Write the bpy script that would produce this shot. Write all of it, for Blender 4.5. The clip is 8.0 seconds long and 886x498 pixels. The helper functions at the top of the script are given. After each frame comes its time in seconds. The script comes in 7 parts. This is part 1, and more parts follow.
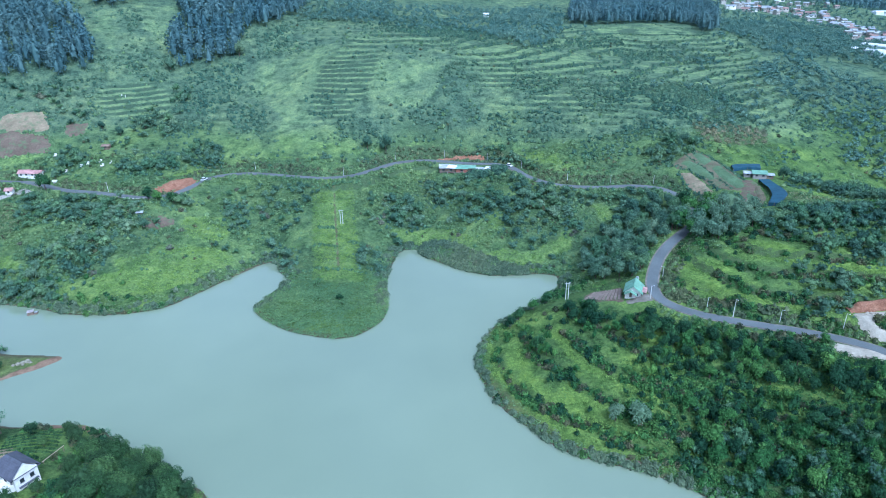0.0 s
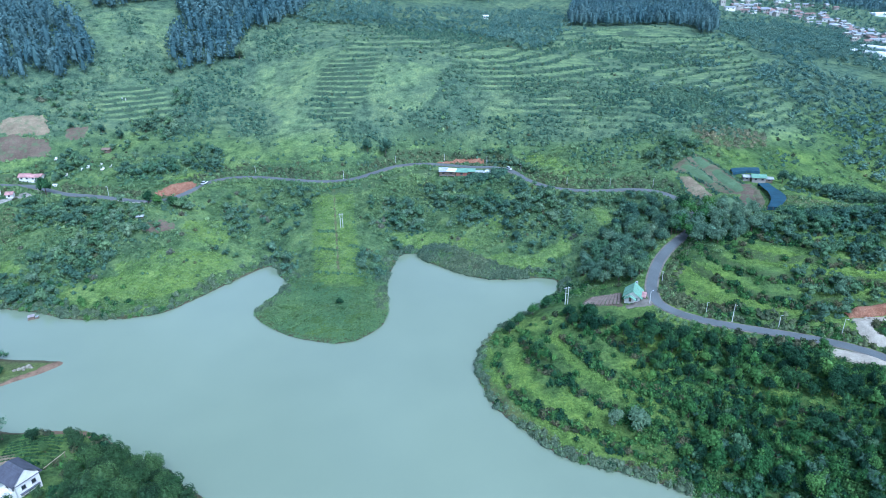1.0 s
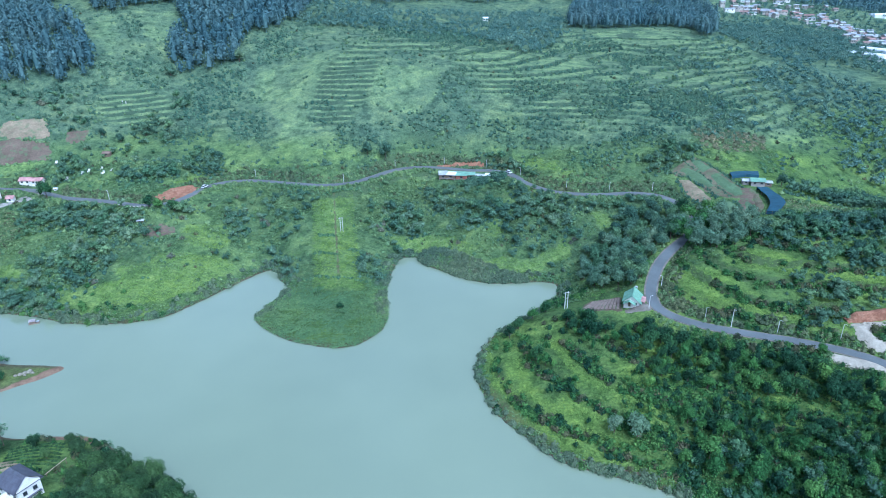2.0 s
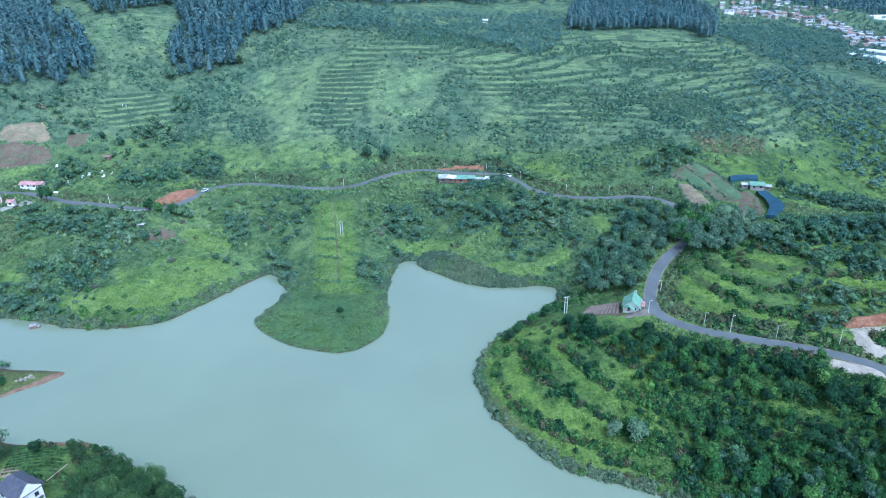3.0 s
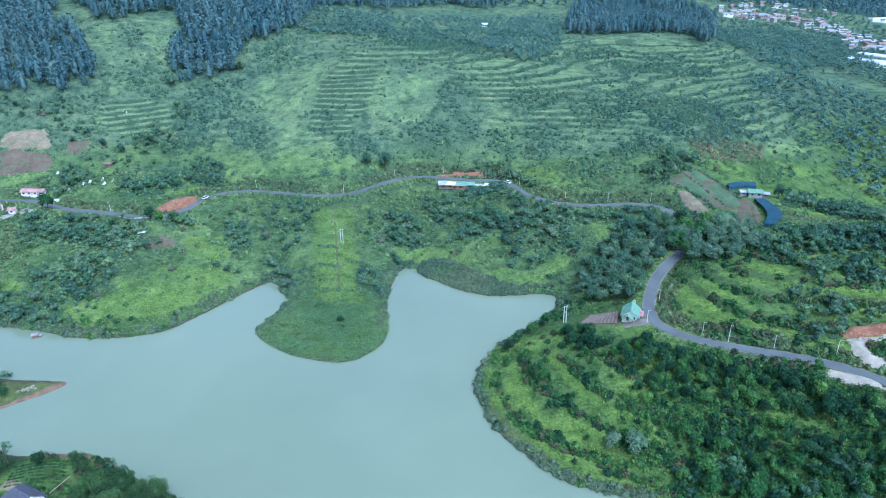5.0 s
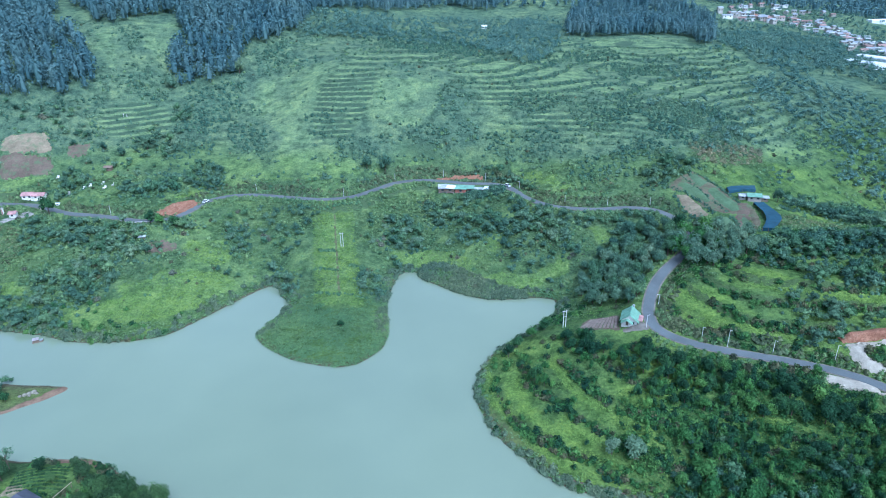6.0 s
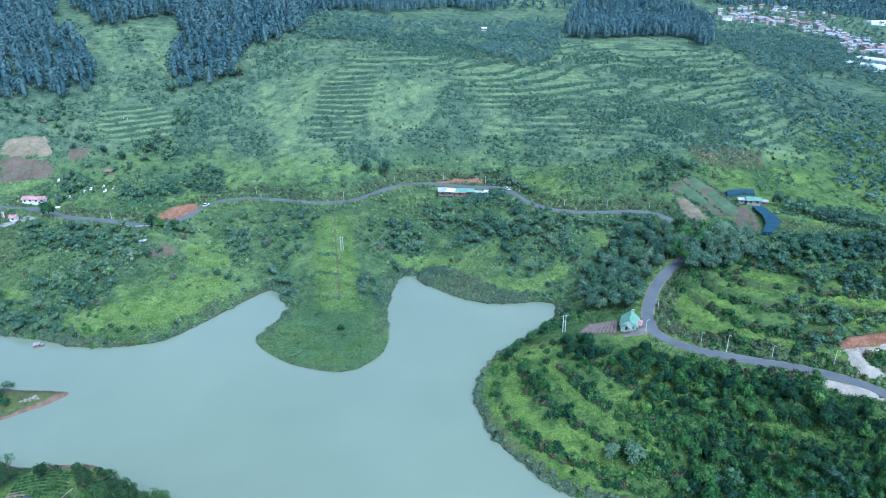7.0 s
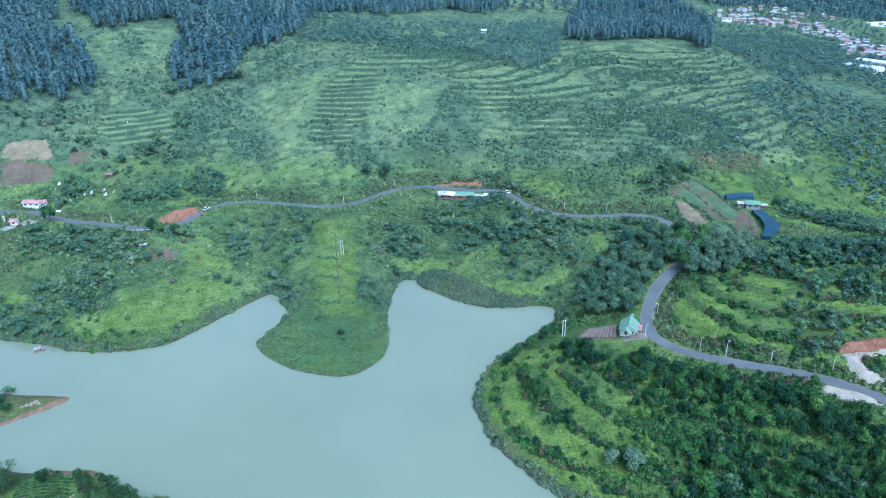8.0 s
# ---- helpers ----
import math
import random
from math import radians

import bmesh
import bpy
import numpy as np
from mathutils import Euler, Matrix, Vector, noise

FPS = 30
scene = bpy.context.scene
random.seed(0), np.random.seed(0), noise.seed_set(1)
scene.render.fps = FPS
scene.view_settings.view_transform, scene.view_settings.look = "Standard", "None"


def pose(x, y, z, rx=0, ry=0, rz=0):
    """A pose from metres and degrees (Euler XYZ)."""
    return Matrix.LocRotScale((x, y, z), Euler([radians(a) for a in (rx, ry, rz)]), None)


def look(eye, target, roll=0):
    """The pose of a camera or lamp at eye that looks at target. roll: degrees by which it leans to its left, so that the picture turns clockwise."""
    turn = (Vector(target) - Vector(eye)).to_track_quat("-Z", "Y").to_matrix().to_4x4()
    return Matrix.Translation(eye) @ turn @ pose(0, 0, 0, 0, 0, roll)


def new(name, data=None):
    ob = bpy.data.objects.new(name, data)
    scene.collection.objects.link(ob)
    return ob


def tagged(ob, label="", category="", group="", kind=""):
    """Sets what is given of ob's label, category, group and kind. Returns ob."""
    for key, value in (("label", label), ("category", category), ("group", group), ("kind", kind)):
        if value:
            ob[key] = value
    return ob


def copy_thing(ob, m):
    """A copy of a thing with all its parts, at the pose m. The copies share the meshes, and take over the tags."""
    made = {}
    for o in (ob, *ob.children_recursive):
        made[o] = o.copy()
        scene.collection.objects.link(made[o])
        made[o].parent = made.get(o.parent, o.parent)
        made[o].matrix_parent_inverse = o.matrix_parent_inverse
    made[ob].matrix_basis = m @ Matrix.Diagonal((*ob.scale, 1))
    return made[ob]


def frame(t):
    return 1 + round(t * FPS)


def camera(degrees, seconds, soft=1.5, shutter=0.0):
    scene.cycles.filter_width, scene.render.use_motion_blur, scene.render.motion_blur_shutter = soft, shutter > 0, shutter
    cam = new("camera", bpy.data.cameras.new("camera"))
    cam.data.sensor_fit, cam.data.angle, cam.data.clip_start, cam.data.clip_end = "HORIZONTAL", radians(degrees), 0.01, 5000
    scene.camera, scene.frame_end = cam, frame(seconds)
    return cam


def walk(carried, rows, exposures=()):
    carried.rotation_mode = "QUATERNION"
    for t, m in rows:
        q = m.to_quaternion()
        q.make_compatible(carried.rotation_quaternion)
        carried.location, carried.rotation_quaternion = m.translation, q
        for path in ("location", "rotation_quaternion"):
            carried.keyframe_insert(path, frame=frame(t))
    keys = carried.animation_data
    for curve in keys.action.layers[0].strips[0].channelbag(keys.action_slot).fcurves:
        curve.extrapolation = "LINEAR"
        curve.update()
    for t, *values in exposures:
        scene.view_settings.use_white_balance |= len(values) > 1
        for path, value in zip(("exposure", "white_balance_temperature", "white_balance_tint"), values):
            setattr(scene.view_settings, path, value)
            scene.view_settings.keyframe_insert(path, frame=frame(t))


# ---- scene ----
cam = camera(70.96, 8.0, soft=1.0)

# seconds, x, y, z, pitch, yaw, roll: a slow, nearly vertical climb over the lake
PATH = [
    (0.0, 0.000, 0.000, 120.00, -23.338, 0.000, -0.864),
    (1.0, 0.031, 0.146, 121.87, -23.329, -0.013, -0.894),
    (2.0, 0.062, 0.293, 123.75, -23.320, -0.026, -0.923),
    (3.0, 0.094, 0.439, 125.65, -23.313, -0.038, -0.953),
    (4.0, 0.125, 0.585, 127.56, -23.307, -0.051, -0.983),
    (5.0, 0.156, 0.731, 129.48, -23.303, -0.064, -1.013),
    (6.0, 0.187, 0.878, 131.42, -23.299, -0.077, -1.043),
    (7.0, 0.218, 1.024, 133.38, -23.297, -0.089, -1.072),
    (8.0, 0.249, 1.170, 135.34, -23.296, -0.102, -1.102),
]
walk(cam, [(t, pose(x, y, z, 90 + pitch, 0, yaw) @ pose(0, 0, 0, 0, 0, roll)) for t, x, y, z, pitch, yaw, roll in PATH],
     exposures=[(0.0, 0.89, 4480, 7), (8.0, 0.89, 4480, 7)])

# ---- light: an overcast sky with a broad, weak sun behind the cloud ----
SUN_UP, SUN_ROUND = 52.0, 150.0
world = bpy.data.worlds.new("overcast_sky")
scene.world = world
world.use_nodes = True
wn = world.node_tree
wn.nodes.clear()
sky = wn.nodes.new("ShaderNodeTexSky")
sky.sky_type = "NISHITA"
sky.sun_disc = False
sky.sun_elevation, sky.sun_rotation = radians(SUN_UP), radians(SUN_ROUND)
sky.air_density, sky.dust_density, sky.ozone_density = 1.0, 4.0, 1.5
back = wn.nodes.new("ShaderNodeBackground")
back.inputs["Strength"].default_value = 0.118
wout = wn.nodes.new("ShaderNodeOutputWorld")
cloud = wn.nodes.new("ShaderNodeHueSaturation")   # the cloud cover greys the blue
cloud.inputs["Saturation"].default_value = 0.5
wn.links.new(sky.outputs[0], cloud.inputs["Color"])
billows = wn.nodes.new("ShaderNodeTexNoise")      # thicker and thinner cloud
billows.inputs["Scale"].default_value, billows.inputs["Detail"].default_value = 2.4, 4.0
thick = wn.nodes.new("ShaderNodeMapRange")
for slot, value in ((1, 0.35), (2, 0.65), (3, 0.78), (4, 1.22)):
    thick.inputs[slot].default_value = value
wn.links.new(wn.nodes.new("ShaderNodeTexCoord").outputs["Generated"], billows.inputs["Vector"])
wn.links.new(billows.outputs["Fac"], thick.inputs[0])
layer = wn.nodes.new("ShaderNodeVectorMath")
layer.operation = "SCALE"
wn.links.new(cloud.outputs[0], layer.inputs[0])
wn.links.new(thick.outputs[0], layer.inputs["Scale"])
wn.links.new(layer.outputs[0], back.inputs[0])
wn.links.new(back.outputs[0], wout.inputs[0])

sun_data = bpy.data.lights.new("sun", "SUN")
sun_data.energy, sun_data.angle, sun_data.color = 1.65, radians(35), (1.0, 0.97, 0.92)
sun = new("sun", sun_data)
a, e = radians(SUN_ROUND), radians(SUN_UP)
sun.matrix_world = look((500 * math.sin(a) * math.cos(e), 500 * math.cos(a) * math.cos(e), 500 * math.sin(e)), (0, 0, 0))

# ---- the lie of the land: lake shore, road, and profile lines of the slopes, blended into one surface ----
SHORE_FAR_LEFT = [(-420, 236), (-300, 246), (-240, 240), (-205, 231), (-183, 227), (-165, 223), (-152, 218), (-138, 216.5), (-123, 218), (-113, 222),
                  (-105, 232), (-96, 246), (-87, 259), (-81, 265), (-77, 261), (-75, 255), (-70, 249)]
SHORE_PENINSULA = [(-69, 246), (-73, 233), (-76, 224), (-75, 216), (-68, 209), (-59, 202), (-49, 198), (-40, 196), (-32, 198),
                   (-26, 205), (-23, 210), (-22, 220), (-24, 242), (-24, 254), (-22, 269), (-19, 277), (-13, 277)]
SHORE_BAY = [(-11, 271), (-2, 262), (8, 254), (18, 248), (29, 247), (41, 248), (49, 246), (49, 240), (46, 232), (40, 225),
             (34, 218), (25, 211), (18, 203)]
SHORE_KNOLL = [(13, 193), (10, 182), (10.6, 173.7), (13.7, 161.3), (18.4, 151.9), (26.0, 142.9), (31.2, 135.6), (39.7, 131.5), (46.6, 128.8), (53.3, 125.9),
               (59.6, 122.6), (65.0, 117.9), (74, 111.6), (86, 103), (97, 88), (95, 50), (60, -40), (0, -90)]
SHORE_NEAR_LEFT = [(-20, -60), (-30, 40), (-44, 98), (-61, 121), (-66, 125), (-74, 130), (-84, 136), (-92, 140), (-98, 145), (-108, 150),
                   (-114, 150), (-122, 150), (-131, 150), (-150, 158), (-160, 164)]
SHORE_SPIT = [(-148, 173), (-140, 179), (-135, 184), (-136, 188), (-150, 189), (-165, 191), (-230, 196), (-420, 205)]
ROAD = [(-300, 331, 24), (-240, 325, 23), (-219, 321, 23), (-198, 310, 22.5), (-180, 305, 22.5), (-167, 302, 22), (-153, 297, 22), (-141, 298, 22),
        (-133, 306, 22.5), (-128, 321, 23), (-119, 331, 23), (-104, 333, 23), (-81, 328, 22.5), (-65, 326, 22), (-50, 329, 22),
        (-39, 338, 22.5), (-27, 350, 23), (-14, 355, 23), (-1, 353, 23), (16, 347, 23), (30, 345, 23), (39, 337, 23), (46, 321, 22.5)]
ROAD_EAST = [(54, 310, 22.5), (63, 304, 22.5), (79, 299, 23), (96, 299, 23.5), (107, 295, 23.5), (112, 286, 23.5), (115.5, 277, 23),
             (115, 264, 22.5), (108, 250, 21.5), (99, 240, 20.5), (92, 232, 20), (85, 223, 18), (79.5, 212, 16), (77, 204, 15),
             (77, 196, 14.5), (81, 189, 14.5), (88, 183.5, 14.5), (96, 179.5, 14.5), (106, 175.5, 14.5), (115, 172, 14.5),
             (124, 167.5, 14.5), (130, 162, 15), (136, 155, 15), (150, 138, 15.5), (175, 105, 16)]
PROFILES = {
    "slope below the west road": [(-240, 270, 14), (-185, 289, 17), (-146, 252, 11), (-126, 271, 14), (-101, 297, 12.5), (-64, 271, 7), (-51, 293, 10), (-70, 300, 13)],
    "spit of the peninsula": [(-50, 213, 0.9), (-45, 235, 2.0), (-47, 255, 4.5), (-46, 275, 7.0)],
    "slope below the middle road": [(-25, 318, 14), (22, 293, 14), (41, 286, 15), (61, 290, 19), (81, 277, 12.5), (63, 234, 7), (66, 255, 9)],
    "foot of the great slope": [(-160, 345, 30), (-88, 350, 31.5), (-30, 363, 30.5), (29, 358, 31), (86, 344, 37.5), (143, 326, 36)],
    "middle of the great slope": [(-120, 433, 52), (-69, 440, 70), (-34, 443, 73), (4, 394, 50), (71, 443, 66.5), (138, 370, 51), (207, 477, 58)],
    "top of the great slope": [(-118, 544, 92), (-20, 490, 83), (22, 569, 80), (80, 648, 84), (151, 536, 62), (227, 557, 70), (60, 490, 74)],
    "west valley side": [(-219, 330, 25), (-249, 364, 46), (-197, 408, 53), (-229, 420, 64), (-179, 450, 63), (-220, 475, 87), (-148, 475, 74),
                         (-154, 515, 92), (-300, 450, 85), (-330, 380, 58), (-260, 540, 112), (-190, 640, 128)],
    "knoll": [(31, 177, 5.5), (56, 161, 8.5), (49, 145, 3.5), (80, 150, 7), (104, 160, 13), (87, 136, 5), (120, 140, 11), (60, 185, 12), (54, 141, 4), (110, 105, 8), (40, 205, 8)],
    "hill above the east road": [(99, 204, 21), (127, 205, 26), (147, 190, 22.5), (149, 210, 31), (118, 218, 29), (106, 226, 26.5), (180, 225, 36), (190, 180, 24), (150, 232, 33), (215, 215, 35)],
    "farm shelf": [(149, 262, 29.5), (151, 283, 30.5), (128, 275, 27), (135, 300, 31), (178, 262, 27)],
    "east valley": [(220, 310, 15), (210, 353, 32), (246, 369, 28), (244, 440, 48), (270, 300, 14), (330, 420, 34), (300, 260, 22)],
    "town valley": [(384, 580, 53), (409, 791, 72), (500, 700, 62), (600, 900, 78), (300, 700, 72), (560, 560, 45)],
    "far hills": [(0, 800, 105), (-200, 900, 150), (200, 1000, 112), (500, 1200, 96), (900, 1300, 105), (300, 1600, 150), (900, 2000, 190), (-500, 1500, 260),
                  (0, 2500, 230), (1500, 1600, 150), (2500, 2600, 260), (-2500, 2600, 300), (0, 4400, 320), (1300, 3200, 280)],
    "country behind": [(-600, 0, 30), (600, 0, 40), (-200, -300, 20), (250, -300, 25), (-1500, 800, 200), (1500, 600, 90), (0, -1500, 60), (300, 60, 18), (180, 140, 17), (-700, 500, 120)],
    "near west bank": [(-104, 121, 4.5), (-118, 143, 2.2), (-108, 145, 1.8), (-80, 115, 6), (-130, 110, 8), (-150, 140, 5), (-200, 175, 6), (-60, 80, 8)],
}


def densify(line, step):
    line = np.array(line, float)
    out = [line[:1]]
    for p, q in zip(line[:-1], line[1:]):
        n = max(1, int(np.linalg.norm((q - p)[:2]) / step))
        out.append(p + (q - p) * (np.arange(1, n + 1) / n)[:, None])
    return np.concatenate(out)


def smooth_line(line, step):
    """Catmull-Rom through the points, then even steps."""
    p = np.array(line, float)
    p = np.concatenate([2 * p[:1] - p[1:2], p, 2 * p[-1:] - p[-2:-1]])
    out = []
    for i in range(1, len(p) - 2):
        n = max(2, int(np.linalg.norm((p[i + 1] - p[i])[:2]) / step))
        for k in range(n):
            t = k / n
            out.append(0.5 * (2 * p[i] + (p[i + 1] - p[i - 1]) * t + (2 * p[i - 1] - 5 * p[i] + 4 * p[i + 1] - p[i + 2]) * t * t
                              + (3 * p[i] - p[i - 1] - 3 * p[i + 1] + p[i + 2]) * t ** 3))
    out.append(p[-2])
    return np.array(out)


def lattice(ix, iy, seed):
    h = (ix.astype(np.int64) * 374761393 + iy.astype(np.int64) * 668265263 + seed * 974634541) & 0x7FFFFFFF
    h = ((h ^ (h >> 13)) * 1274126177) & 0x7FFFFFFF
    return ((h ^ (h >> 16)) & 0xFFFF) / 65535.0


def value_noise(x, y, seed=0):
    """Smooth noise from 0 to 1, one cell a unit."""
    ix, iy = np.floor(x), np.floor(y)
    fx, fy = x - ix, y - iy
    fx, fy = fx * fx * (3 - 2 * fx), fy * fy * (3 - 2 * fy)
    a, b = lattice(ix, iy, seed), lattice(ix + 1, iy, seed)
    c, d = lattice(ix, iy + 1, seed), lattice(ix + 1, iy + 1, seed)
    return (a * (1 - fx) + b * fx) * (1 - fy) + (c * (1 - fx) + d * fx) * fy


def fbm(x, y, seed=0, octaves=4):
    total, weight = 0.0, 0.0
    for k in range(octaves):
        total = total + value_noise(x * 2 ** k, y * 2 ** k, seed + k) * 0.55 ** k
        weight += 0.55 ** k
    return total / weight


def line_distance(x, y, line):
    """The distance of each place to a polyline, and the line's height at the nearest spot if it has one."""
    best = np.full(x.shape, 1e9)
    high = np.zeros(x.shape)
    for p, q in zip(line[:-1], line[1:]):
        dx, dy = q[0] - p[0], q[1] - p[1]
        t = np.clip(((x - p[0]) * dx + (y - p[1]) * dy) / (dx * dx + dy * dy + 1e-9), 0, 1)
        d = np.hypot(x - p[0] - t * dx, y - p[1] - t * dy)
        nearer = d < best
        best = np.where(nearer, d, best)
        if len(p) > 2:
            high = np.where(nearer, p[2] + (q[2] - p[2]) * t, high)
    return best, high


def inside(x, y, ring):
    res = np.zeros(x.shape, bool)
    for (ax, ay), (bx, by) in zip(ring, np.roll(ring, -1, 0)):
        cross = (ay > y) != (by > y)
        res ^= cross & (x < (bx - ax) * (y - ay) / (by - ay + 1e-12) + ax)
    return res


LAKE = np.concatenate([smooth_line(SHORE_FAR_LEFT, 4), smooth_line(SHORE_PENINSULA, 4), smooth_line(SHORE_BAY, 4),
                       smooth_line(SHORE_KNOLL, 4), smooth_line(SHORE_NEAR_LEFT, 4), smooth_line(SHORE_SPIT, 4)])
ROAD_LINE = smooth_line(ROAD + ROAD_EAST, 2.0)

_known = [np.c_[densify(s, 9), np.zeros(len(densify(s, 9)))] for s in
          (SHORE_FAR_LEFT, SHORE_PENINSULA, SHORE_BAY, SHORE_KNOLL, SHORE_NEAR_LEFT, SHORE_SPIT)]
_known.append(densify(ROAD + ROAD_EAST, 12))
_known += [np.array(s, float) for s in PROFILES.values()]
KNOWN = np.concatenate(_known)
_keep = []
for _p in KNOWN:
    if all(math.hypot(_p[0] - k[0], _p[1] - k[1]) > 2.5 for k in _keep):
        _keep.append(_p)
KNOWN = np.array(_keep)


def _solve_land():
    n = len(KNOWN)
    xy = KNOWN[:, :2] / 100
    r = np.hypot(xy[:, None, 0] - xy[None, :, 0], xy[:, None, 1] - xy[None, :, 1])
    poly = np.c_[np.ones(n), xy]
    m = np.zeros((n + 3, n + 3))
    m[:n, :n] = np.sqrt(r * r + 0.03 ** 2) * -1 - 0.004 * np.eye(n)
    m[:n, n:], m[n:, :n] = poly, poly.T
    return np.linalg.solve(m, np.r_[KNOWN[:, 2], 0, 0, 0])


LAND_W = _solve_land()


def landform(x, y):
    n = len(KNOWN)
    out = LAND_W[n] + LAND_W[n + 1] * x / 100 + LAND_W[n + 2] * y / 100
    for (kx, ky, _), w in zip(KNOWN, LAND_W[:n]):
        out = out - w * np.sqrt(((x - kx) / 100) ** 2 + ((y - ky) / 100) ** 2 + 0.03 ** 2)
    return out


def zone(x, y, cx, cy, rx, ry, turn=0.0, soft=0.35):
    """1 inside an ellipse, falling to 0 at its edge."""
    c, s = math.cos(radians(turn)), math.sin(radians(turn))
    u, v = ((x - cx) * c + (y - cy) * s) / rx, (-(x - cx) * s + (y - cy) * c) / ry
    return np.clip((1 - np.hypot(u, v)) / soft, 0, 1)


def terrace_zone(x, y):
    great = np.maximum(zone(x, y, -62, 432, 22, 62, -8, 0.2), zone(x, y, 128, 445, 132, 108, -6, 0.3) * np.clip((fbm(x / 34, y / 16, 29, 2) - 0.24) * 8, 0, 1))
    great = np.maximum(great, zone(x, y, -10, 485, 70, 26, 0, 0.3))
    great = np.maximum(great, zone(x, y, 165, 560, 125, 95, 0, 0.3) * np.clip((fbm(x / 40, y / 22, 30, 2) - 0.25) * 8, 0, 1))
    west = zone(x, y, -196, 405, 26, 24, 10, 0.25)
    east = zone(x, y, 130, 200, 52, 26, -15, 0.3)
    knoll = zone(x, y, 60, 158, 62, 36, -12, 0.3)
    return np.maximum(great, west), east, knoll


def terrace_steps(x, y, z):
    """For each stretch of terraces: where they lie, how far up its step a place is (a bank from 0.79 on), and the step's height."""
    out = []
    for mask, step in zip(terrace_zone(x, y), (2.5, 4.0, 2.4)):
        q = z / step + (fbm(x / 45, y / 45, 8, 2) - 0.5) * 1.7
        out.append((mask, q - np.floor(q), step))
    return out


def on_bank(x, y):
    """Whether a place lies on a terrace's bank (1), at the bank's brim (0.5), on the flat (-1), or on none (0)."""
    z = landform(x, y) + (fbm(x / 55, y / 55, 3, 3) - 0.5) * 3.5 * np.clip(landform(x, y) / 12, 0, 1)
    res = np.zeros(x.shape)
    for mask, f, _ in terrace_steps(x, y, z):
        res = res + np.where(mask > 0.3, np.where(f > 0.90, 0.5, np.where(f > 0.72, 1.0, -1.0)), 0.0)
    return np.clip(res, -1, 1)


def height(x, y):
    """The ground's height anywhere."""
    x, y = np.asarray(x, float), np.asarray(y, float)
    z = landform(x, y)
    near = np.clip((900 - y) / 300, 0, 1)
    z = z + (fbm(x / 55, y / 55, 3, 3) - 0.5) * 3.5 * np.clip(z / 12, 0, 1)
    far = np.clip((y - 560) / 400, 0, 1)
    z = z + (fbm(x / 240, y / 240, 17, 4) - 0.5) * 60 * far
    for mask, f, step in terrace_steps(x, y, z):
        flat = np.where(f < 0.79, f * 0.42, 0.332 + (f - 0.79) / 0.21 * 0.668)
        z = z + mask * (flat - f) * step
    z = z + (fbm(x / 9, y / 9, 5, 3) - 0.5) * 0.9 * np.clip(z / 4, 0.15, 1) * near
    d, level = line_distance(x, y, ROAD_LINE)
    blend = np.clip((d - 3.6) / 6.0, 0, 1)
    blend = blend * blend * (3 - 2 * blend)
    z = level * (1 - blend) + z * blend
    shore, _ = line_distance(x, y, np.concatenate([LAKE, LAKE[:1]]))
    shore = shore + (fbm(x / 5, y / 5, 11, 2) - 0.5) * 1.2 * np.clip(shore / 2, 0, 1)
    wet = inside(x, y, LAKE)
    land = np.maximum(z, 0.12) + np.clip(shore / 2.5, 0, 1) * 0.55 - 0.2
    return np.where(wet, -0.2 - np.minimum(shore * 0.3, 4), land)


# ---- what grows where: woods, groves, brush and open grass ----
STANDS = {}


def stand(kind, ring):
    STANDS.setdefault(kind, []).append(np.array(ring, float))


def cover(kind, x, y, ragged=4.0):
    """Whether a place lies in a stand of that kind, with ragged outlines."""
    ragged = ragged * np.clip((y - 120) / 180, 0.25, 1)
    wx = x + (fbm(x / 8, y / 8, 301, 3) - 0.5) * 2.6 * ragged
    wy = y + (fbm(x / 8, y / 8, 302, 3) - 0.5) * 2.6 * ragged
    res = np.zeros(x.shape, bool)
    for ring in STANDS[kind]:
        lo, hi = ring.min(0), ring.max(0)
        near = (wx > lo[0]) & (wx < hi[0]) & (wy > lo[1]) & (wy < hi[1]) & ~res
        if near.any():
            res[near] = inside(wx[near], wy[near], ring)
    return res


stand("pine", [(-300, 401), (-282, 407), (-247, 417), (-235, 422), (-233, 432), (-243, 456), (-257, 475), (-274, 494), (-288, 498), (-319, 562), (-363, 647), (-450, 649)])
stand("pine", [(-348, 646), (-300, 552), (-288, 545), (-265, 518), (-237, 520), (-236, 540), (-219, 545), (-246, 631)])
stand("pine", [(-249, 630), (-218, 543), (-202, 523), (-193, 493), (-196, 478), (-190, 460), (-184, 453), (-174, 454), (-157, 460), (-148, 467), (-148, 484), (-148, 503), (-135, 513), (-120, 549), (-111, 614), (-141, 794)])
stand("pine", [(-141, 794), (-111, 614), (-88, 678), (-46, 738), (-9, 802), (19, 838), (39, 819), (67, 813), (87, 876), (96, 936)])
stand("pine", [(130, 658), (150, 762), (173, 822), (207, 939), (351, 1107), (318, 874), (326, 780), (309, 734), (256, 607), (239, 601), (260, 666), (214, 659), (171, 647), (148, 641)])
stand("grove", [(-215, 302), (-209, 307), (-195, 301), (-167, 297), (-153, 292), (-146, 288), (-145, 282), (-155, 278), (-151, 269), (-159, 271), (-174, 280), (-192, 284), (-204, 289)])
stand("grove", [(-156, 281), (-146, 279), (-134, 276), (-134, 268), (-141, 266), (-150, 266)])
stand("grove", [(-143, 302), (-131, 301), (-125, 295), (-130, 289), (-137, 290)])
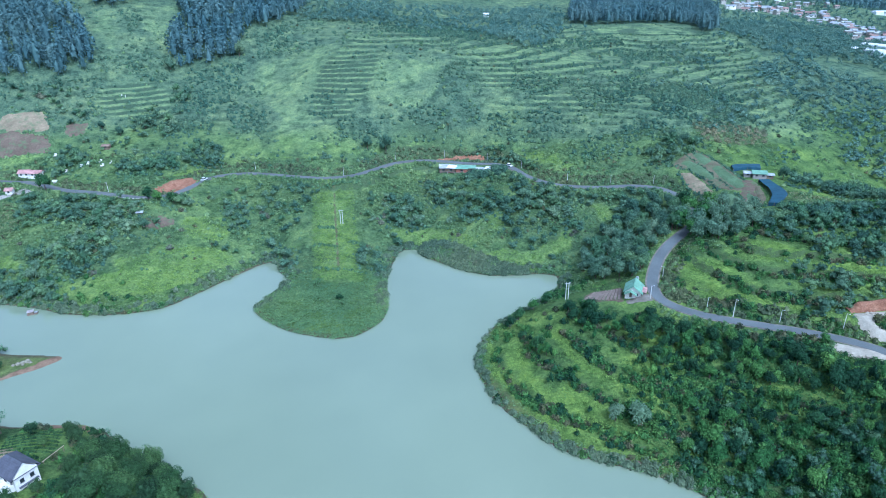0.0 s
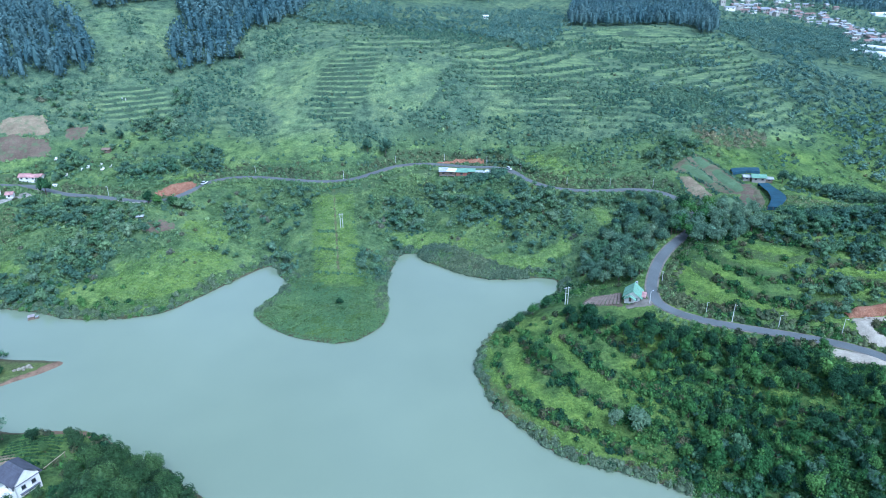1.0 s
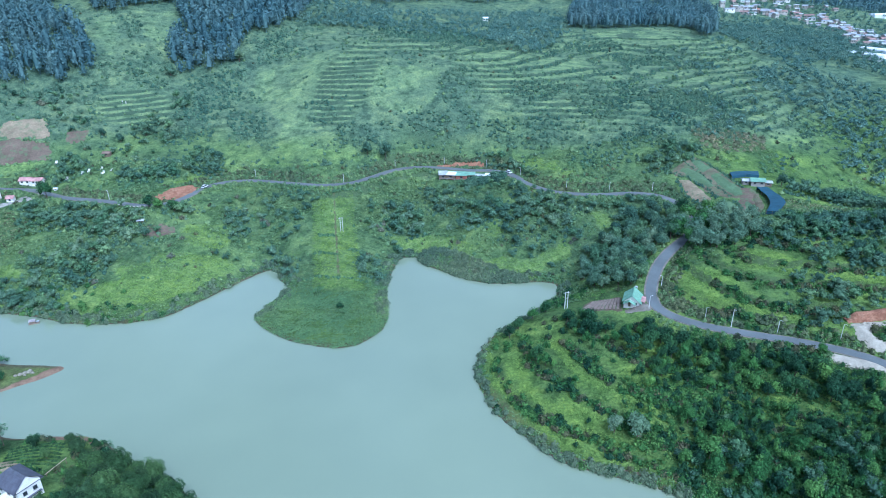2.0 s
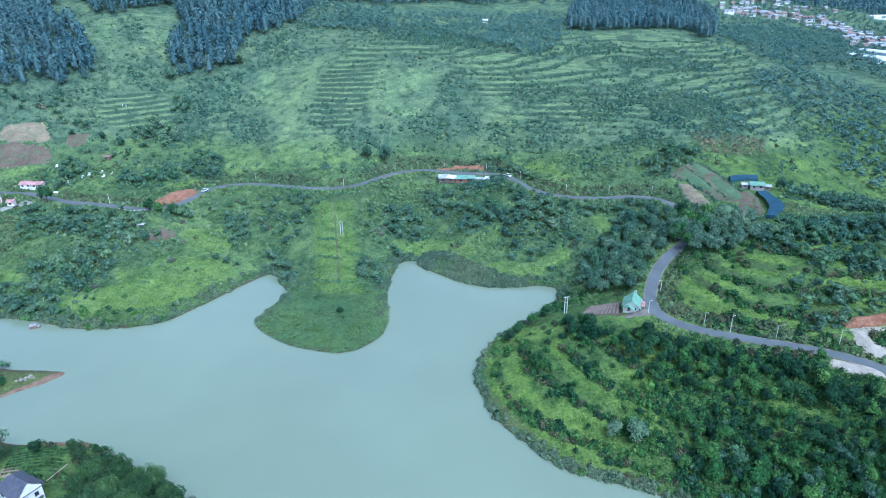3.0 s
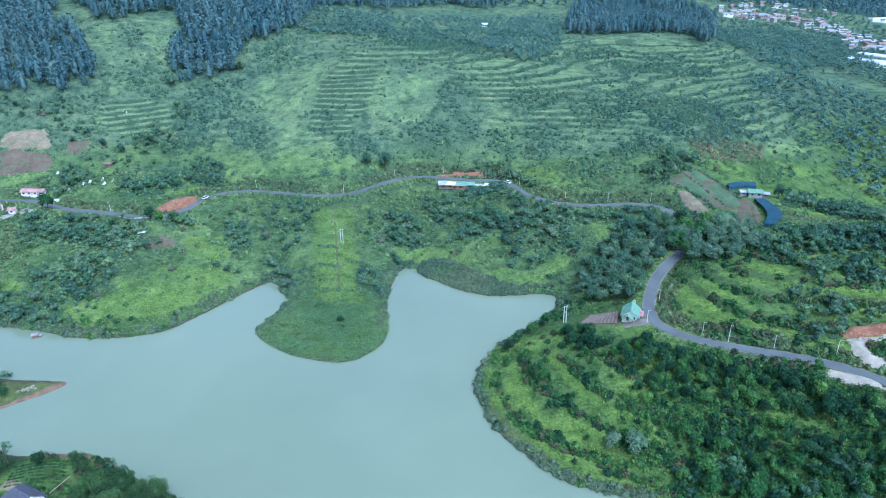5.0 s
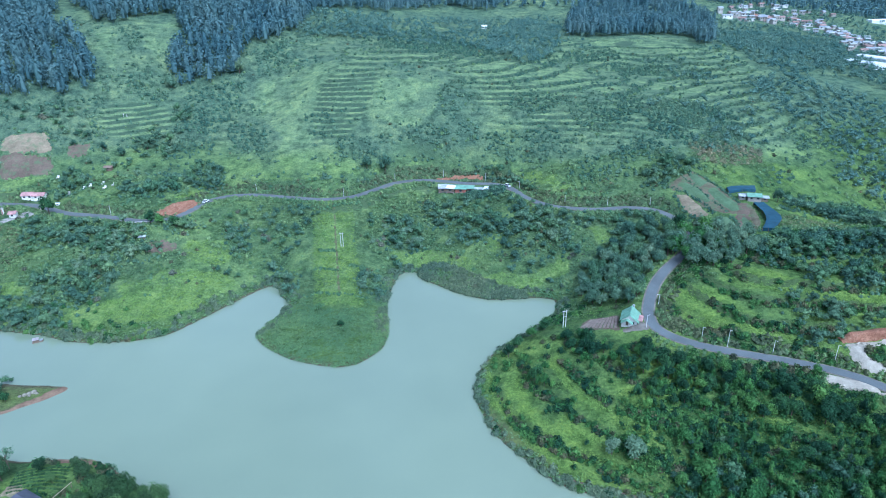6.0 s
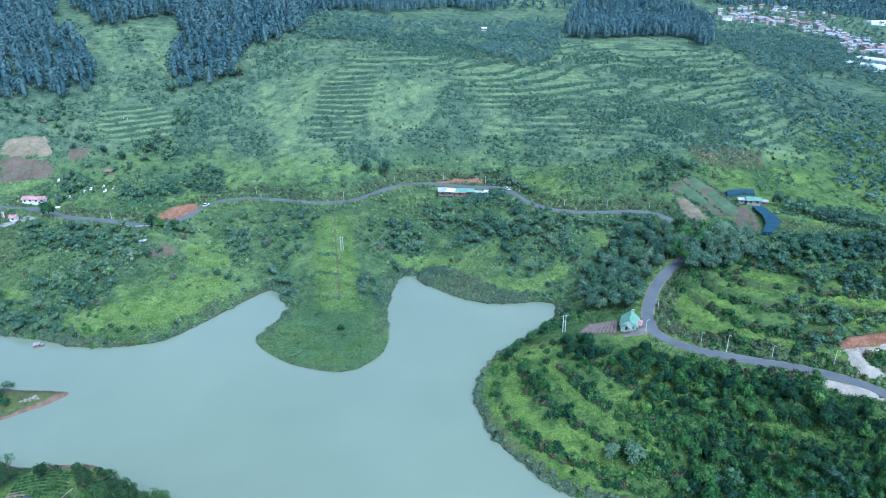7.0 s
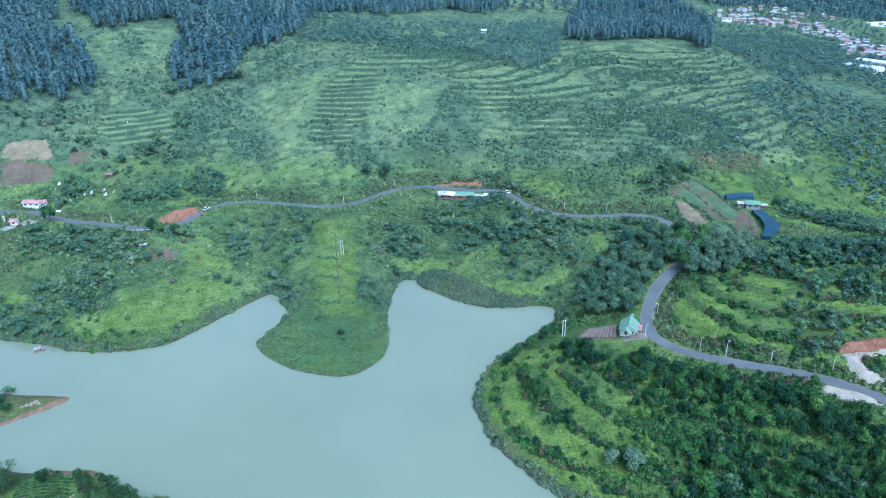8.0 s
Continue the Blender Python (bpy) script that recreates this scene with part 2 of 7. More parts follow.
stand("grove", [(-198, 248), (-184, 245), (-168, 240), (-158, 230), (-158, 225), (-175, 229), (-187, 230)])
stand("grove", [(-179, 262), (-169, 270), (-156, 266), (-146, 256), (-147, 249), (-156, 248), (-150, 239), (-155, 238), (-168, 245), (-185, 254), (-187, 261)])
stand("grove", [(-109, 298), (-104, 304), (-99, 295), (-97, 286), (-103, 284)])
stand("grove", [(-84, 276), (-74, 270), (-68, 261), (-71, 254), (-79, 267)])
stand("grove", [(-39, 264), (-32, 268), (-26, 257), (-27, 249), (-37, 253)])
stand("grove", [(-30, 303), (-28, 315), (-19, 319), (-11, 306), (-9, 296), (-15, 292), (-27, 293)])
stand("grove", [(-11, 330), (-0, 331), (8, 323), (6, 307), (-2, 308), (-8, 313)])
stand("grove", [(9, 314), (21, 312), (32, 304), (28, 292), (17, 288), (10, 294)])
stand("grove", [(29, 295), (41, 304), (55, 297), (62, 288), (62, 274), (56, 271), (49, 274), (40, 279), (36, 270), (31, 278)])
stand("grove", [(37, 323), (50, 315), (59, 296), (74, 293), (75, 290), (59, 289), (47, 301), (37, 311)])
stand("grove", [(132, 239), (150, 238), (175, 225), (173, 211), (155, 215), (144, 218), (135, 217), (126, 222), (123, 226)])
stand("grove", [(136, 210), (152, 209), (166, 202), (164, 198), (145, 203), (136, 205)])
stand("grove", [(161, 276), (176, 274), (185, 263), (179, 224), (234, 295), (208, 297), (186, 291), (175, 293)])
stand("grove", [(22, 356), (34, 356), (46, 342), (52, 328), (50, 325), (41, 340), (30, 351)])
stand("grove", [(-150, 347), (-143, 355), (-142, 363), (-130, 357), (-123, 339), (-128, 333), (-138, 336), (-149, 327), (-156, 322), (-174, 325), (-175, 334), (-159, 337)])
stand("grove", [(-178, 419), (-168, 428), (-162, 422), (-164, 412), (-173, 408)])
stand("grove", [(-168, 373), (-171, 395), (-162, 381), (-161, 369)])
stand("grove", [(-218, 337), (-213, 350), (-200, 344), (-199, 333), (-207, 329)])
stand("grove", [(118, 290), (121, 285), (124, 277), (123, 260), (119, 264), (118, 277)])
stand("grove", [(126, 336), (140, 331), (129, 315), (110, 310), (109, 320)])
stand("grove", [(127, 197), (134, 198), (142, 195), (137, 184), (131, 179), (124, 179), (123, 186)])
stand("grove", [(138, 189), (157, 185), (153, 179), (137, 184)])
stand("grove", [(125, 203), (132, 200), (130, 196), (125, 197)])
stand("grove", [(149, 203), (164, 198), (163, 195), (151, 200)])
stand("wood", [(229, 357), (250, 370), (290, 377), (250, 314), (231, 319), (224, 329), (220, 337)])
stand("wood", [(250, 497), (286, 515), (301, 491), (341, 457), (287, 372), (246, 376), (241, 393), (231, 405), (223, 429), (223, 457)])
stand("wood", [(30, 528), (63, 690), (99, 794), (131, 704), (108, 577), (69, 479), (47, 507)])
stand("wood", [(-126, 596), (-94, 640), (-43, 676), (-41, 558), (-72, 540), (-100, 542), (-116, 540)])
stand("wood", [(309, 734), (354, 752), (362, 641), (352, 564), (291, 525), (274, 551), (268, 609)])
stand("wood", [(350, 742), (448, 730), (411, 646), (393, 534), (361, 486), (338, 540), (344, 629)])
stand("brush", [(-22, 392), (-6, 395), (8, 384), (7, 369), (-13, 367), (-29, 368)])
stand("brush", [(29, 382), (53, 383), (77, 376), (77, 348), (56, 351), (34, 361), (25, 371)])
stand("brush", [(136, 391), (176, 431), (193, 406), (184, 366), (155, 344), (124, 349), (116, 368)])
stand("brush", [(-138, 427), (-125, 440), (-112, 400), (-103, 372), (-120, 371), (-137, 397)])
stand("brush", [(-140, 504), (-124, 523), (-106, 496), (-114, 470), (-132, 465)])
stand("brush", [(-221, 446), (-204, 459), (-189, 446), (-183, 427), (-202, 430)])
stand("brush", [(-178, 448), (-153, 458), (-138, 465), (-136, 435), (-146, 391), (-153, 379), (-168, 403)])
stand("brush", [(-279, 401), (-260, 405), (-236, 416), (-223, 428), (-219, 416), (-244, 401), (-275, 393)])
stand("brush", [(-48, 383), (-27, 385), (-24, 370), (-40, 364)])
stand("brush", [(-248, 508), (-235, 514), (-222, 496), (-226, 479)])
stand("brush", [(-51, 565), (-8, 630), (37, 568), (29, 502), (-6, 496), (-42, 511)])
stand("brush", [(72, 345), (104, 347), (120, 338), (107, 321), (82, 320), (67, 334)])
stand("brush", [(180, 335), (203, 347), (194, 329), (178, 315)])
stand("brush", [(83, 413), (126, 432), (163, 427), (194, 407), (184, 366), (138, 353), (108, 363), (81, 380)])
stand("brush", [(104, 362), (138, 353), (136, 339), (116, 334), (97, 345)])
stand("brush", [(47, 424), (71, 431), (83, 413), (66, 395), (45, 404)])
stand("brush", [(148, 551), (190, 532), (221, 516), (210, 497), (165, 497), (138, 513)])
stand("brush", [(2, 432), (25, 445), (32, 422), (9, 407)])
stand("brush", [(-88, 411), (-73, 409), (-63, 389), (-76, 379), (-87, 394)])
stand("brush", [(-63, 384), (-45, 380), (-27, 365), (-47, 363), (-64, 368)])
stand("brush", [(120, 584), (158, 595), (160, 562), (116, 541)])
stand("meadow", [(-129, 425), (-129, 459), (-114, 467), (-96, 473), (-78, 485), (-70, 452), (-75, 426), (-82, 419), (-82, 382), (-74, 360), (-50, 363), (-46, 354), (-77, 342), (-100, 344), (-98, 366), (-98, 384), (-110, 406)])
stand("meadow", [(-56, 430), (-49, 440), (-0, 435), (-2, 407), (-13, 393), (-31, 395), (-50, 402)])
stand("meadow", [(-144, 249), (-120, 265), (-103, 268), (-96, 262), (-108, 242), (-125, 229), (-144, 230), (-152, 237), (-140, 242)])
stand("meadow", [(-124, 286), (-111, 292), (-103, 280), (-106, 271), (-116, 270), (-124, 277)])
stand("meadow", [(-147, 321), (-138, 332), (-131, 338), (-128, 331), (-141, 318)])
stand("meadow", [(-27, 295), (-6, 291), (16, 278), (13, 272), (-6, 277), (-23, 285)])
stand("meadow", [(22, 284), (32, 289), (33, 280), (27, 276)])
stand("meadow", [(13, 264), (42, 262), (61, 270), (59, 258), (40, 252), (23, 257)])
stand("meadow", [(42, 356), (54, 344), (66, 332), (70, 321), (56, 328), (43, 348)])
stand("meadow", [(75, 290), (85, 287), (82, 279), (73, 276)])
stand("meadow", [(192, 365), (217, 377), (216, 360), (201, 350), (188, 349)])
stand("meadow", [(-263, 509), (-252, 513), (-231, 469), (-230, 450), (-244, 468)])
stand("meadow", [(-229, 516), (-215, 531), (-201, 518), (-195, 489), (-207, 480), (-219, 487)])
stand("meadow", [(114, 403), (134, 397), (147, 390), (137, 366), (125, 377)])
stand("meadow", [(-204, 258), (-194, 260), (-183, 249), (-192, 247)])
stand("meadow", [(-251, 342), (-233, 345), (-223, 347), (-230, 339), (-248, 337)])
stand("meadow", [(189, 343), (200, 341), (185, 318), (180, 323)])
stand("meadow", [(166, 282), (200, 310), (190, 293), (170, 278)])
stand("meadow", [(-46, 354), (-13, 367), (0, 361), (-27, 358)])
stand("meadow", [(86, 207), (89, 207), (98, 197), (110, 190), (121, 185), (119, 182), (103, 188), (88, 197)])
stand("meadow", [(88, 216), (95, 217), (103, 204), (100, 203), (92, 210)])
stand("meadow", [(113, 216), (124, 215), (134, 206), (128, 201), (117, 206)])
stand("meadow", [(134, 202), (157, 195), (155, 192), (135, 196)])
stand("meadow", [(39, 191), (42, 181), (44, 172), (50, 163), (57, 159), (58, 156), (51, 156), (44, 164), (40, 173), (36, 187)])
stand("meadow", [(81, 155), (93, 152), (102, 150), (100, 147), (88, 150)])
stand("meadow", [(24, 183), (28, 169), (35, 156), (47, 151), (46, 148), (32, 153), (24, 165)])
stand("meadow", [(16, 195), (18, 176), (24, 162), (21, 162), (15, 174)])
stand("meadow", [(38, 149), (45, 144), (49, 139), (45, 141), (38, 147)])
stand("straw", [(153, 269), (166, 267), (171, 245), (171, 231), (157, 237), (144, 244), (137, 244)])
stand("straw", [(141, 349), (159, 357), (187, 355), (181, 339), (158, 328), (142, 332)])
stand("straw", [(79, 308), (103, 307), (108, 303), (78, 304)])
stand("straw", [(-232, 307), (-219, 301), (-202, 285), (-207, 273), (-212, 273)])


# ---- materials ----
def material(name, rough=0.8, spec=0.3, metal=0.0):
    m = bpy.data.materials.new(name)
    m.use_nodes = True
    b = m.node_tree.nodes["Principled BSDF"]
    b.inputs["Roughness"].default_value = rough
    b.inputs["Specular IOR Level"].default_value = spec
    b.inputs["Metallic"].default_value = metal
    return m, m.node_tree, b


def node(tree, kind, **values):
    n = tree.nodes.new(kind)
    for key, value in values.items():
        n.inputs[key].default_value = value
    return n


def noise_node(tree, scale, detail=4.0, rough=0.6, coords=None):
    n = node(tree, "ShaderNodeTexNoise", Scale=scale, Detail=detail, Roughness=rough)
    if coords is None:
        coords = tree.nodes.new("ShaderNodeNewGeometry").outputs["Position"]
    tree.links.new(coords, n.inputs["Vector"])
    return n.outputs["Fac"]


def ramp(tree, fac, stops):
    r = tree.nodes.new("ShaderNodeValToRGB")
    while len(r.color_ramp.elements) < len(stops):
        r.color_ramp.elements.new(0.5)
    for el, (p, c) in zip(r.color_ramp.elements, stops):
        el.position, el.color = p, (*c, 1) if len(c) == 3 else c
    tree.links.new(fac, r.inputs[0])
    return r.outputs[0]


def mix(tree, fac, a, b, how="MIX"):
    m = tree.nodes.new("ShaderNodeMix")
    m.data_type, m.blend_type = "RGBA", how
    for value, slot in ((fac, 0), (a, 6), (b, 7)):
        if hasattr(value, "is_linked"):
            tree.links.new(value, m.inputs[slot])
        elif slot:
            m.inputs[slot].default_value = (*value, 1)
        else:
            m.inputs[slot].default_value = value
    return m.outputs[2]


def bump(tree, bsdf, fac, strength, distance):
    n = node(tree, "ShaderNodeBump", Strength=strength, Distance=distance)
    tree.links.new(fac, n.inputs["Height"])
    tree.links.new(n.outputs[0], bsdf.inputs["Normal"])


def worn(name, color, rough=0.8, spec=0.3, scale=0.6, vary=0.25, metal=0.0, grain=8.0):
    """A plain coat with stains and grain, at two sizes."""
    m, t, b = material(name, rough, spec, metal)
    dark = tuple(c * (1 - vary) for c in color)
    pale = tuple(min(1, c * (1 + vary * 0.7)) for c in color)
    coarse = ramp(t, noise_node(t, scale), [(0.3, dark), (0.7, pale)])
    fine = ramp(t, noise_node(t, grain), [(0.25, (0.8, 0.8, 0.8)), (0.75, (1.1, 1.1, 1.1))])
    t.links.new(mix(t, 1.0, coarse, fine, "MULTIPLY"), b.inputs["Base Color"])
    bump(t, b, noise_node(t, grain), 0.25, 0.03)
    return m


def dull(c, k=0.05):
    """A leaf colour, a little greyed to stand for haze, and slightly warmed."""
    g = 0.3 * c[0] + 0.6 * c[1] + 0.1 * c[2]
    return tuple((x + (g - x) * k) * w for x, w in zip(c, (1.04, 1.04, 1.0)))


def leafy(name, dark, mid, pale, rough=0.6, spec=0.12, sheen=0.0, even=0.0):
    """Foliage: each leaf, each plant and each patch a little different."""
    m, t, b = material(name, rough, spec)
    geo = t.nodes.new("ShaderNodeNewGeometry")
    info = t.nodes.new("ShaderNodeObjectInfo")
    att = t.nodes.new("ShaderNodeAttribute")
    att.attribute_name = "tint"
    add = t.nodes.new("ShaderNodeMath")
    t.links.new(info.outputs["Random"], add.inputs[0])
    t.links.new(att.outputs["Fac"], add.inputs[1])
    frac = t.nodes.new("ShaderNodeMath")
    frac.operation = "FRACT"
    t.links.new(add.outputs[0], frac.inputs[0])
    plant = ramp(t, frac.outputs[0], [(0.0, dull(dark)), (0.55, dull(mid)), (1.0, dull(pale))])
    # even flattens leaf contrast: less speckle, and on far growth imitated haze
    leaf = ramp(t, geo.outputs["Random Per Island"], [(p, tuple(c + (1 - c) * even for c in rgb)) for p, rgb in ((0.0, (0.45, 0.5, 0.48)), (0.55, (1.0, 1.0, 1.0)), (1.0, (1.5, 1.45, 1.3)))])
    c = mix(t, 1.0, plant, leaf, "MULTIPLY")
    patch = ramp(t, noise_node(t, 0.03, 3.0), [(0.35, (0.8, 0.88, 0.9)), (0.65, (1.18, 1.12, 1.0))])
    c = mix(t, 1.0, c, patch, "MULTIPLY")
    t.links.new(c, b.inputs["Base Color"])
    b.inputs["Sheen Weight"].default_value, b.inputs["Sheen Roughness"].default_value = sheen, 0.6
    b.inputs["Sheen Tint"].default_value = (0.8, 0.95, 1.0, 1)
    thin = node(t, "ShaderNodeBsdfTranslucent")
    t.links.new(c, thin.inputs[0])
    both = node(t, "ShaderNodeMixShader", Fac=0.15)
    t.links.new(b.outputs[0], both.inputs[1])
    t.links.new(thin.outputs[0], both.inputs[2])
    t.links.new(both.outputs[0], t.nodes["Material Output"].inputs["Surface"])
    return m


def ground_material():
    m, t, b = material("meadow", 0.9, 0.06)
    geo = t.nodes.new("ShaderNodeNewGeometry")
    pos = geo.outputs["Position"]
    sep = t.nodes.new("ShaderNodeSeparateXYZ")
    t.links.new(geo.outputs["True Normal"], sep.inputs[0])
    high = t.nodes.new("ShaderNodeSeparateXYZ")
    t.links.new(pos, high.inputs[0])
    lawn = ramp(t, noise_node(t, 0.028, 5.0), [(0.30, (0.070, 0.112, 0.046)), (0.45, (0.108, 0.168, 0.056)), (0.56, (0.156, 0.230, 0.062)), (0.66, (0.200, 0.275, 0.070)), (0.78, (0.156, 0.190, 0.084))])
    # haze painted into the ground: far grass mixes towards paler, bluer tones
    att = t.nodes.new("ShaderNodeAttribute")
    att.attribute_name = "haze_tint"
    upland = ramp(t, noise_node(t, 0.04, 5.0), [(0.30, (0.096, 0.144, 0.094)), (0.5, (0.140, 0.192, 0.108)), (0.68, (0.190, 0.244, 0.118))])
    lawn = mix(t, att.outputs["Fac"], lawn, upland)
    flat = t.nodes.new("ShaderNodeAttribute")
    flat.attribute_name = "tread"
    mown = ramp(t, noise_node(t, 0.09, 4.0), [(0.3, (0.150, 0.230, 0.052)), (0.7, (0.240, 0.332, 0.070))])
    # mown grass, with a paler, bluer version for hazy far slopes
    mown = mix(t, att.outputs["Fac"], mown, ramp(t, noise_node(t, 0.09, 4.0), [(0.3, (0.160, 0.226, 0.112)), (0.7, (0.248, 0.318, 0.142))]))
    lawn = mix(t, flat.outputs["Fac"], lawn, mown)
    brush = t.nodes.new("ShaderNodeAttribute")
    brush.attribute_name = "brush"
    under = ramp(t, noise_node(t, 0.3, 5.0, 0.7), [(0.3, (0.060, 0.102, 0.044)), (0.7, (0.115, 0.172, 0.062))])
    # ground under brush, likewise blued where haze is painted in
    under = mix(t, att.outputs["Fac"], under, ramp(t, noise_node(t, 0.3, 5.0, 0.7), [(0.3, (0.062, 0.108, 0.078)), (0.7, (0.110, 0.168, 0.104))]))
    some = t.nodes.new("ShaderNodeMath")
    some.operation = "MULTIPLY"
    some.inputs[1].default_value = 0.8
    t.links.new(brush.outputs["Fac"], some.inputs[0])
    lawn = mix(t, some.outputs[0], lawn, under)
    weeds = ramp(t, noise_node(t, 0.16, 5.0, 0.7), [(0.36, (0.46, 0.53, 0.54)), (0.50, (0.92, 0.95, 0.95)), (0.66, (1.24, 1.18, 1.05))])
    tufts = ramp(t, noise_node(t, 1.1, 4.0, 0.75), [(0.30, (0.45, 0.50, 0.48)), (0.55, (1.0, 1.0, 1.0)), (0.75, (1.4, 1.35, 1.2))])
    c = mix(t, 1.0, mix(t, 1.0, lawn, weeds, "MULTIPLY"), tufts, "MULTIPLY")
    dry = ramp(t, noise_node(t, 0.35, 5.0, 0.7), [(0.3, (0.058, 0.068, 0.040)), (0.52, (0.108, 0.104, 0.066)), (0.72, (0.190, 0.152, 0.106))])
    # bank growth, greener near and bluer far off for the same haze
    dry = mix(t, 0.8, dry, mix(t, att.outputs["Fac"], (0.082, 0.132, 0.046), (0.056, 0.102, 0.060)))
    rough = t.nodes.new("ShaderNodeMath")
    rough.operation = "MULTIPLY_ADD"
    rough.inputs[1].default_value = 0.30
    t.links.new(noise_node(t, 0.45, 4.0, 0.7), rough.inputs[0])
    t.links.new(sep.outputs[2], rough.inputs[2])
    steep = ramp(t, rough.outputs[0], [(0.90, (1, 1, 1)), (1.0, (0, 0, 0))])
    c = mix(t, steep, c, dry)
    face = t.nodes.new("ShaderNodeAttribute")
    face.attribute_name = "bank"
    c = mix(t, face.outputs["Fac"], c, dry)
    soil = ramp(t, noise_node(t, 0.8, 4.0), [(0.3, (0.075, 0.068, 0.046)), (0.7, (0.145, 0.115, 0.078))])
    wet = ramp(t, high.outputs[2], [(0.0, (1, 1, 1)), (0.40, (0.7, 0.7, 0.7)), (0.62, (0, 0, 0))])
    c = mix(t, wet, c, soil)
    t.links.new(c, b.inputs["Base Color"])
    # tussocks on broader lumps of brush
    lumps = t.nodes.new("ShaderNodeMath")
    lumps.operation = "MULTIPLY_ADD"
    lumps.inputs[1].default_value = 2.6
    t.links.new(noise_node(t, 0.34, 3.0, 0.6), lumps.inputs[0])
    t.links.new(noise_node(t, 1.6, 6.0, 0.8), lumps.inputs[2])
    bump(t, b, lumps.outputs[0], 0.9, 0.6)
    return m


def water_material():
    m, t, b = material("lake_water", 0.04, 0.7)
    silt = ramp(t, noise_node(t, 0.012, 3.0), [(0.3, (0.190, 0.230, 0.150)), (0.7, (0.230, 0.272, 0.176))])
    t.links.new(silt, b.inputs["Base Color"])
    b.inputs["IOR"].default_value = 1.7
    pos = t.nodes.new("ShaderNodeNewGeometry").outputs["Position"]
    bump(t, b, noise_node(t, 0.9, 3.0, 0.6, pos), 0.035, 0.06)
    return m


M_GROUND = ground_material()
M_WATER = water_material()
M_ASPHALT = worn("asphalt", (0.128, 0.140, 0.138), 0.75, 0.3, 0.12, 0.2, grain=3.0)
M_VERGE = worn("gravel_verge", (0.20, 0.18, 0.15), 0.95, 0.1, 0.5, 0.35, grain=5.0)
M_DARK_LEAF = leafy("dark_foliage", (0.018, 0.052, 0.029), (0.028, 0.076, 0.037), (0.050, 0.116, 0.046))
M_MID_LEAF = leafy("green_foliage", (0.044, 0.118, 0.036), (0.070, 0.164, 0.044), (0.108, 0.212, 0.054), 0.6, 0.12, 0.0, 0.05)
M_PALE_LEAF = leafy("grey_green_foliage", (0.098, 0.168, 0.112), (0.130, 0.206, 0.134), (0.166, 0.240, 0.156), 0.6, 0.12, 0.0, 0.3)
# dark foliage lightened and blued, with mid-distance haze put into the colour
M_HOLLOW_LEAF = leafy("hazed_green_foliage", (0.074, 0.146, 0.080), (0.106, 0.188, 0.100), (0.146, 0.228, 0.118), 0.6, 0.12, 0.0, 0.3)
# distance haze is painted into the needles: base colour pale and blue
M_HAZED_PINE = leafy("hazed_pine_needles", (0.078, 0.138, 0.158), (0.098, 0.166, 0.186), (0.122, 0.194, 0.210), 0.8, 0.05, 0.0, 0.6)
M_SHRUB = leafy("scrub_foliage", (0.034, 0.092, 0.030), (0.062, 0.142, 0.040), (0.104, 0.196, 0.054), 0.6, 0.12, 0.0, 0.05)
M_NEAR_LEAF = leafy("bank_foliage", (0.036, 0.078, 0.032), (0.058, 0.112, 0.042), (0.094, 0.158, 0.056), 0.6, 0.12, 0.0, 0.2)
M_NEAR_DARK = leafy("dark_bank_foliage", (0.022, 0.048, 0.024), (0.035, 0.072, 0.033), (0.060, 0.108, 0.046))
# scrub colour made paler and greyer to paint haze on the slopes
M_SLOPE = leafy("hazed_slope_bushes", (0.096, 0.162, 0.076), (0.140, 0.218, 0.098), (0.190, 0.268, 0.122), 0.6, 0.12, 0.0, 0.45)
M_MAT = leafy("waterside_plants", (0.112, 0.196, 0.090), (0.144, 0.240, 0.106), (0.182, 0.280, 0.122), 0.6, 0.12, 0.0, 0.65)
M_BELT = leafy("shore_bushes", (0.092, 0.132, 0.086), (0.116, 0.162, 0.104), (0.144, 0.190, 0.122), 0.6, 0.12, 0.0, 0.45)
M_DRY = leafy("dry_scrub", (0.058, 0.074, 0.040), (0.088, 0.098, 0.054), (0.122, 0.120, 0.070))
M_BANK = leafy("bank_weeds", (0.072, 0.096, 0.056), (0.104, 0.132, 0.074), (0.142, 0.166, 0.094), 0.8, 0.05, 0.0, 0.4)
M_MAUVE = leafy("bare_twigs", (0.098, 0.106, 0.078), (0.134, 0.142, 0.106), (0.172, 0.178, 0.138))
M_BARK = worn("bark", (0.13, 0.10, 0.075), 0.9, 0.1, 2.0, 0.35)
M_GRASS = leafy("tall_grass", (0.086, 0.156, 0.050), (0.120, 0.205, 0.060), (0.160, 0.252, 0.070), 0.8, 0.1, 0.0, 0.4)
M_LUSH = leafy("meadow_grass", (0.150, 0.238, 0.056), (0.198, 0.296, 0.064), (0.244, 0.344, 0.078), 0.8, 0.1, 0.0, 0.8)
# upland bushes carry haze in their base colour: paler and bluer
M_HAZED_SCRUB = leafy("upland_scrub", (0.066, 0.122, 0.090), (0.094, 0.158, 0.110), (0.128, 0.194, 0.130), 0.8, 0.05, 0.0, 0.4)
# far woodland, its base colour blued and lightened to stand for haze
M_HAZED_WOOD = leafy("hazed_woodland", (0.092, 0.166, 0.152), (0.122, 0.204, 0.176), (0.156, 0.240, 0.198), 0.8, 0.05, 0.0, 0.4)
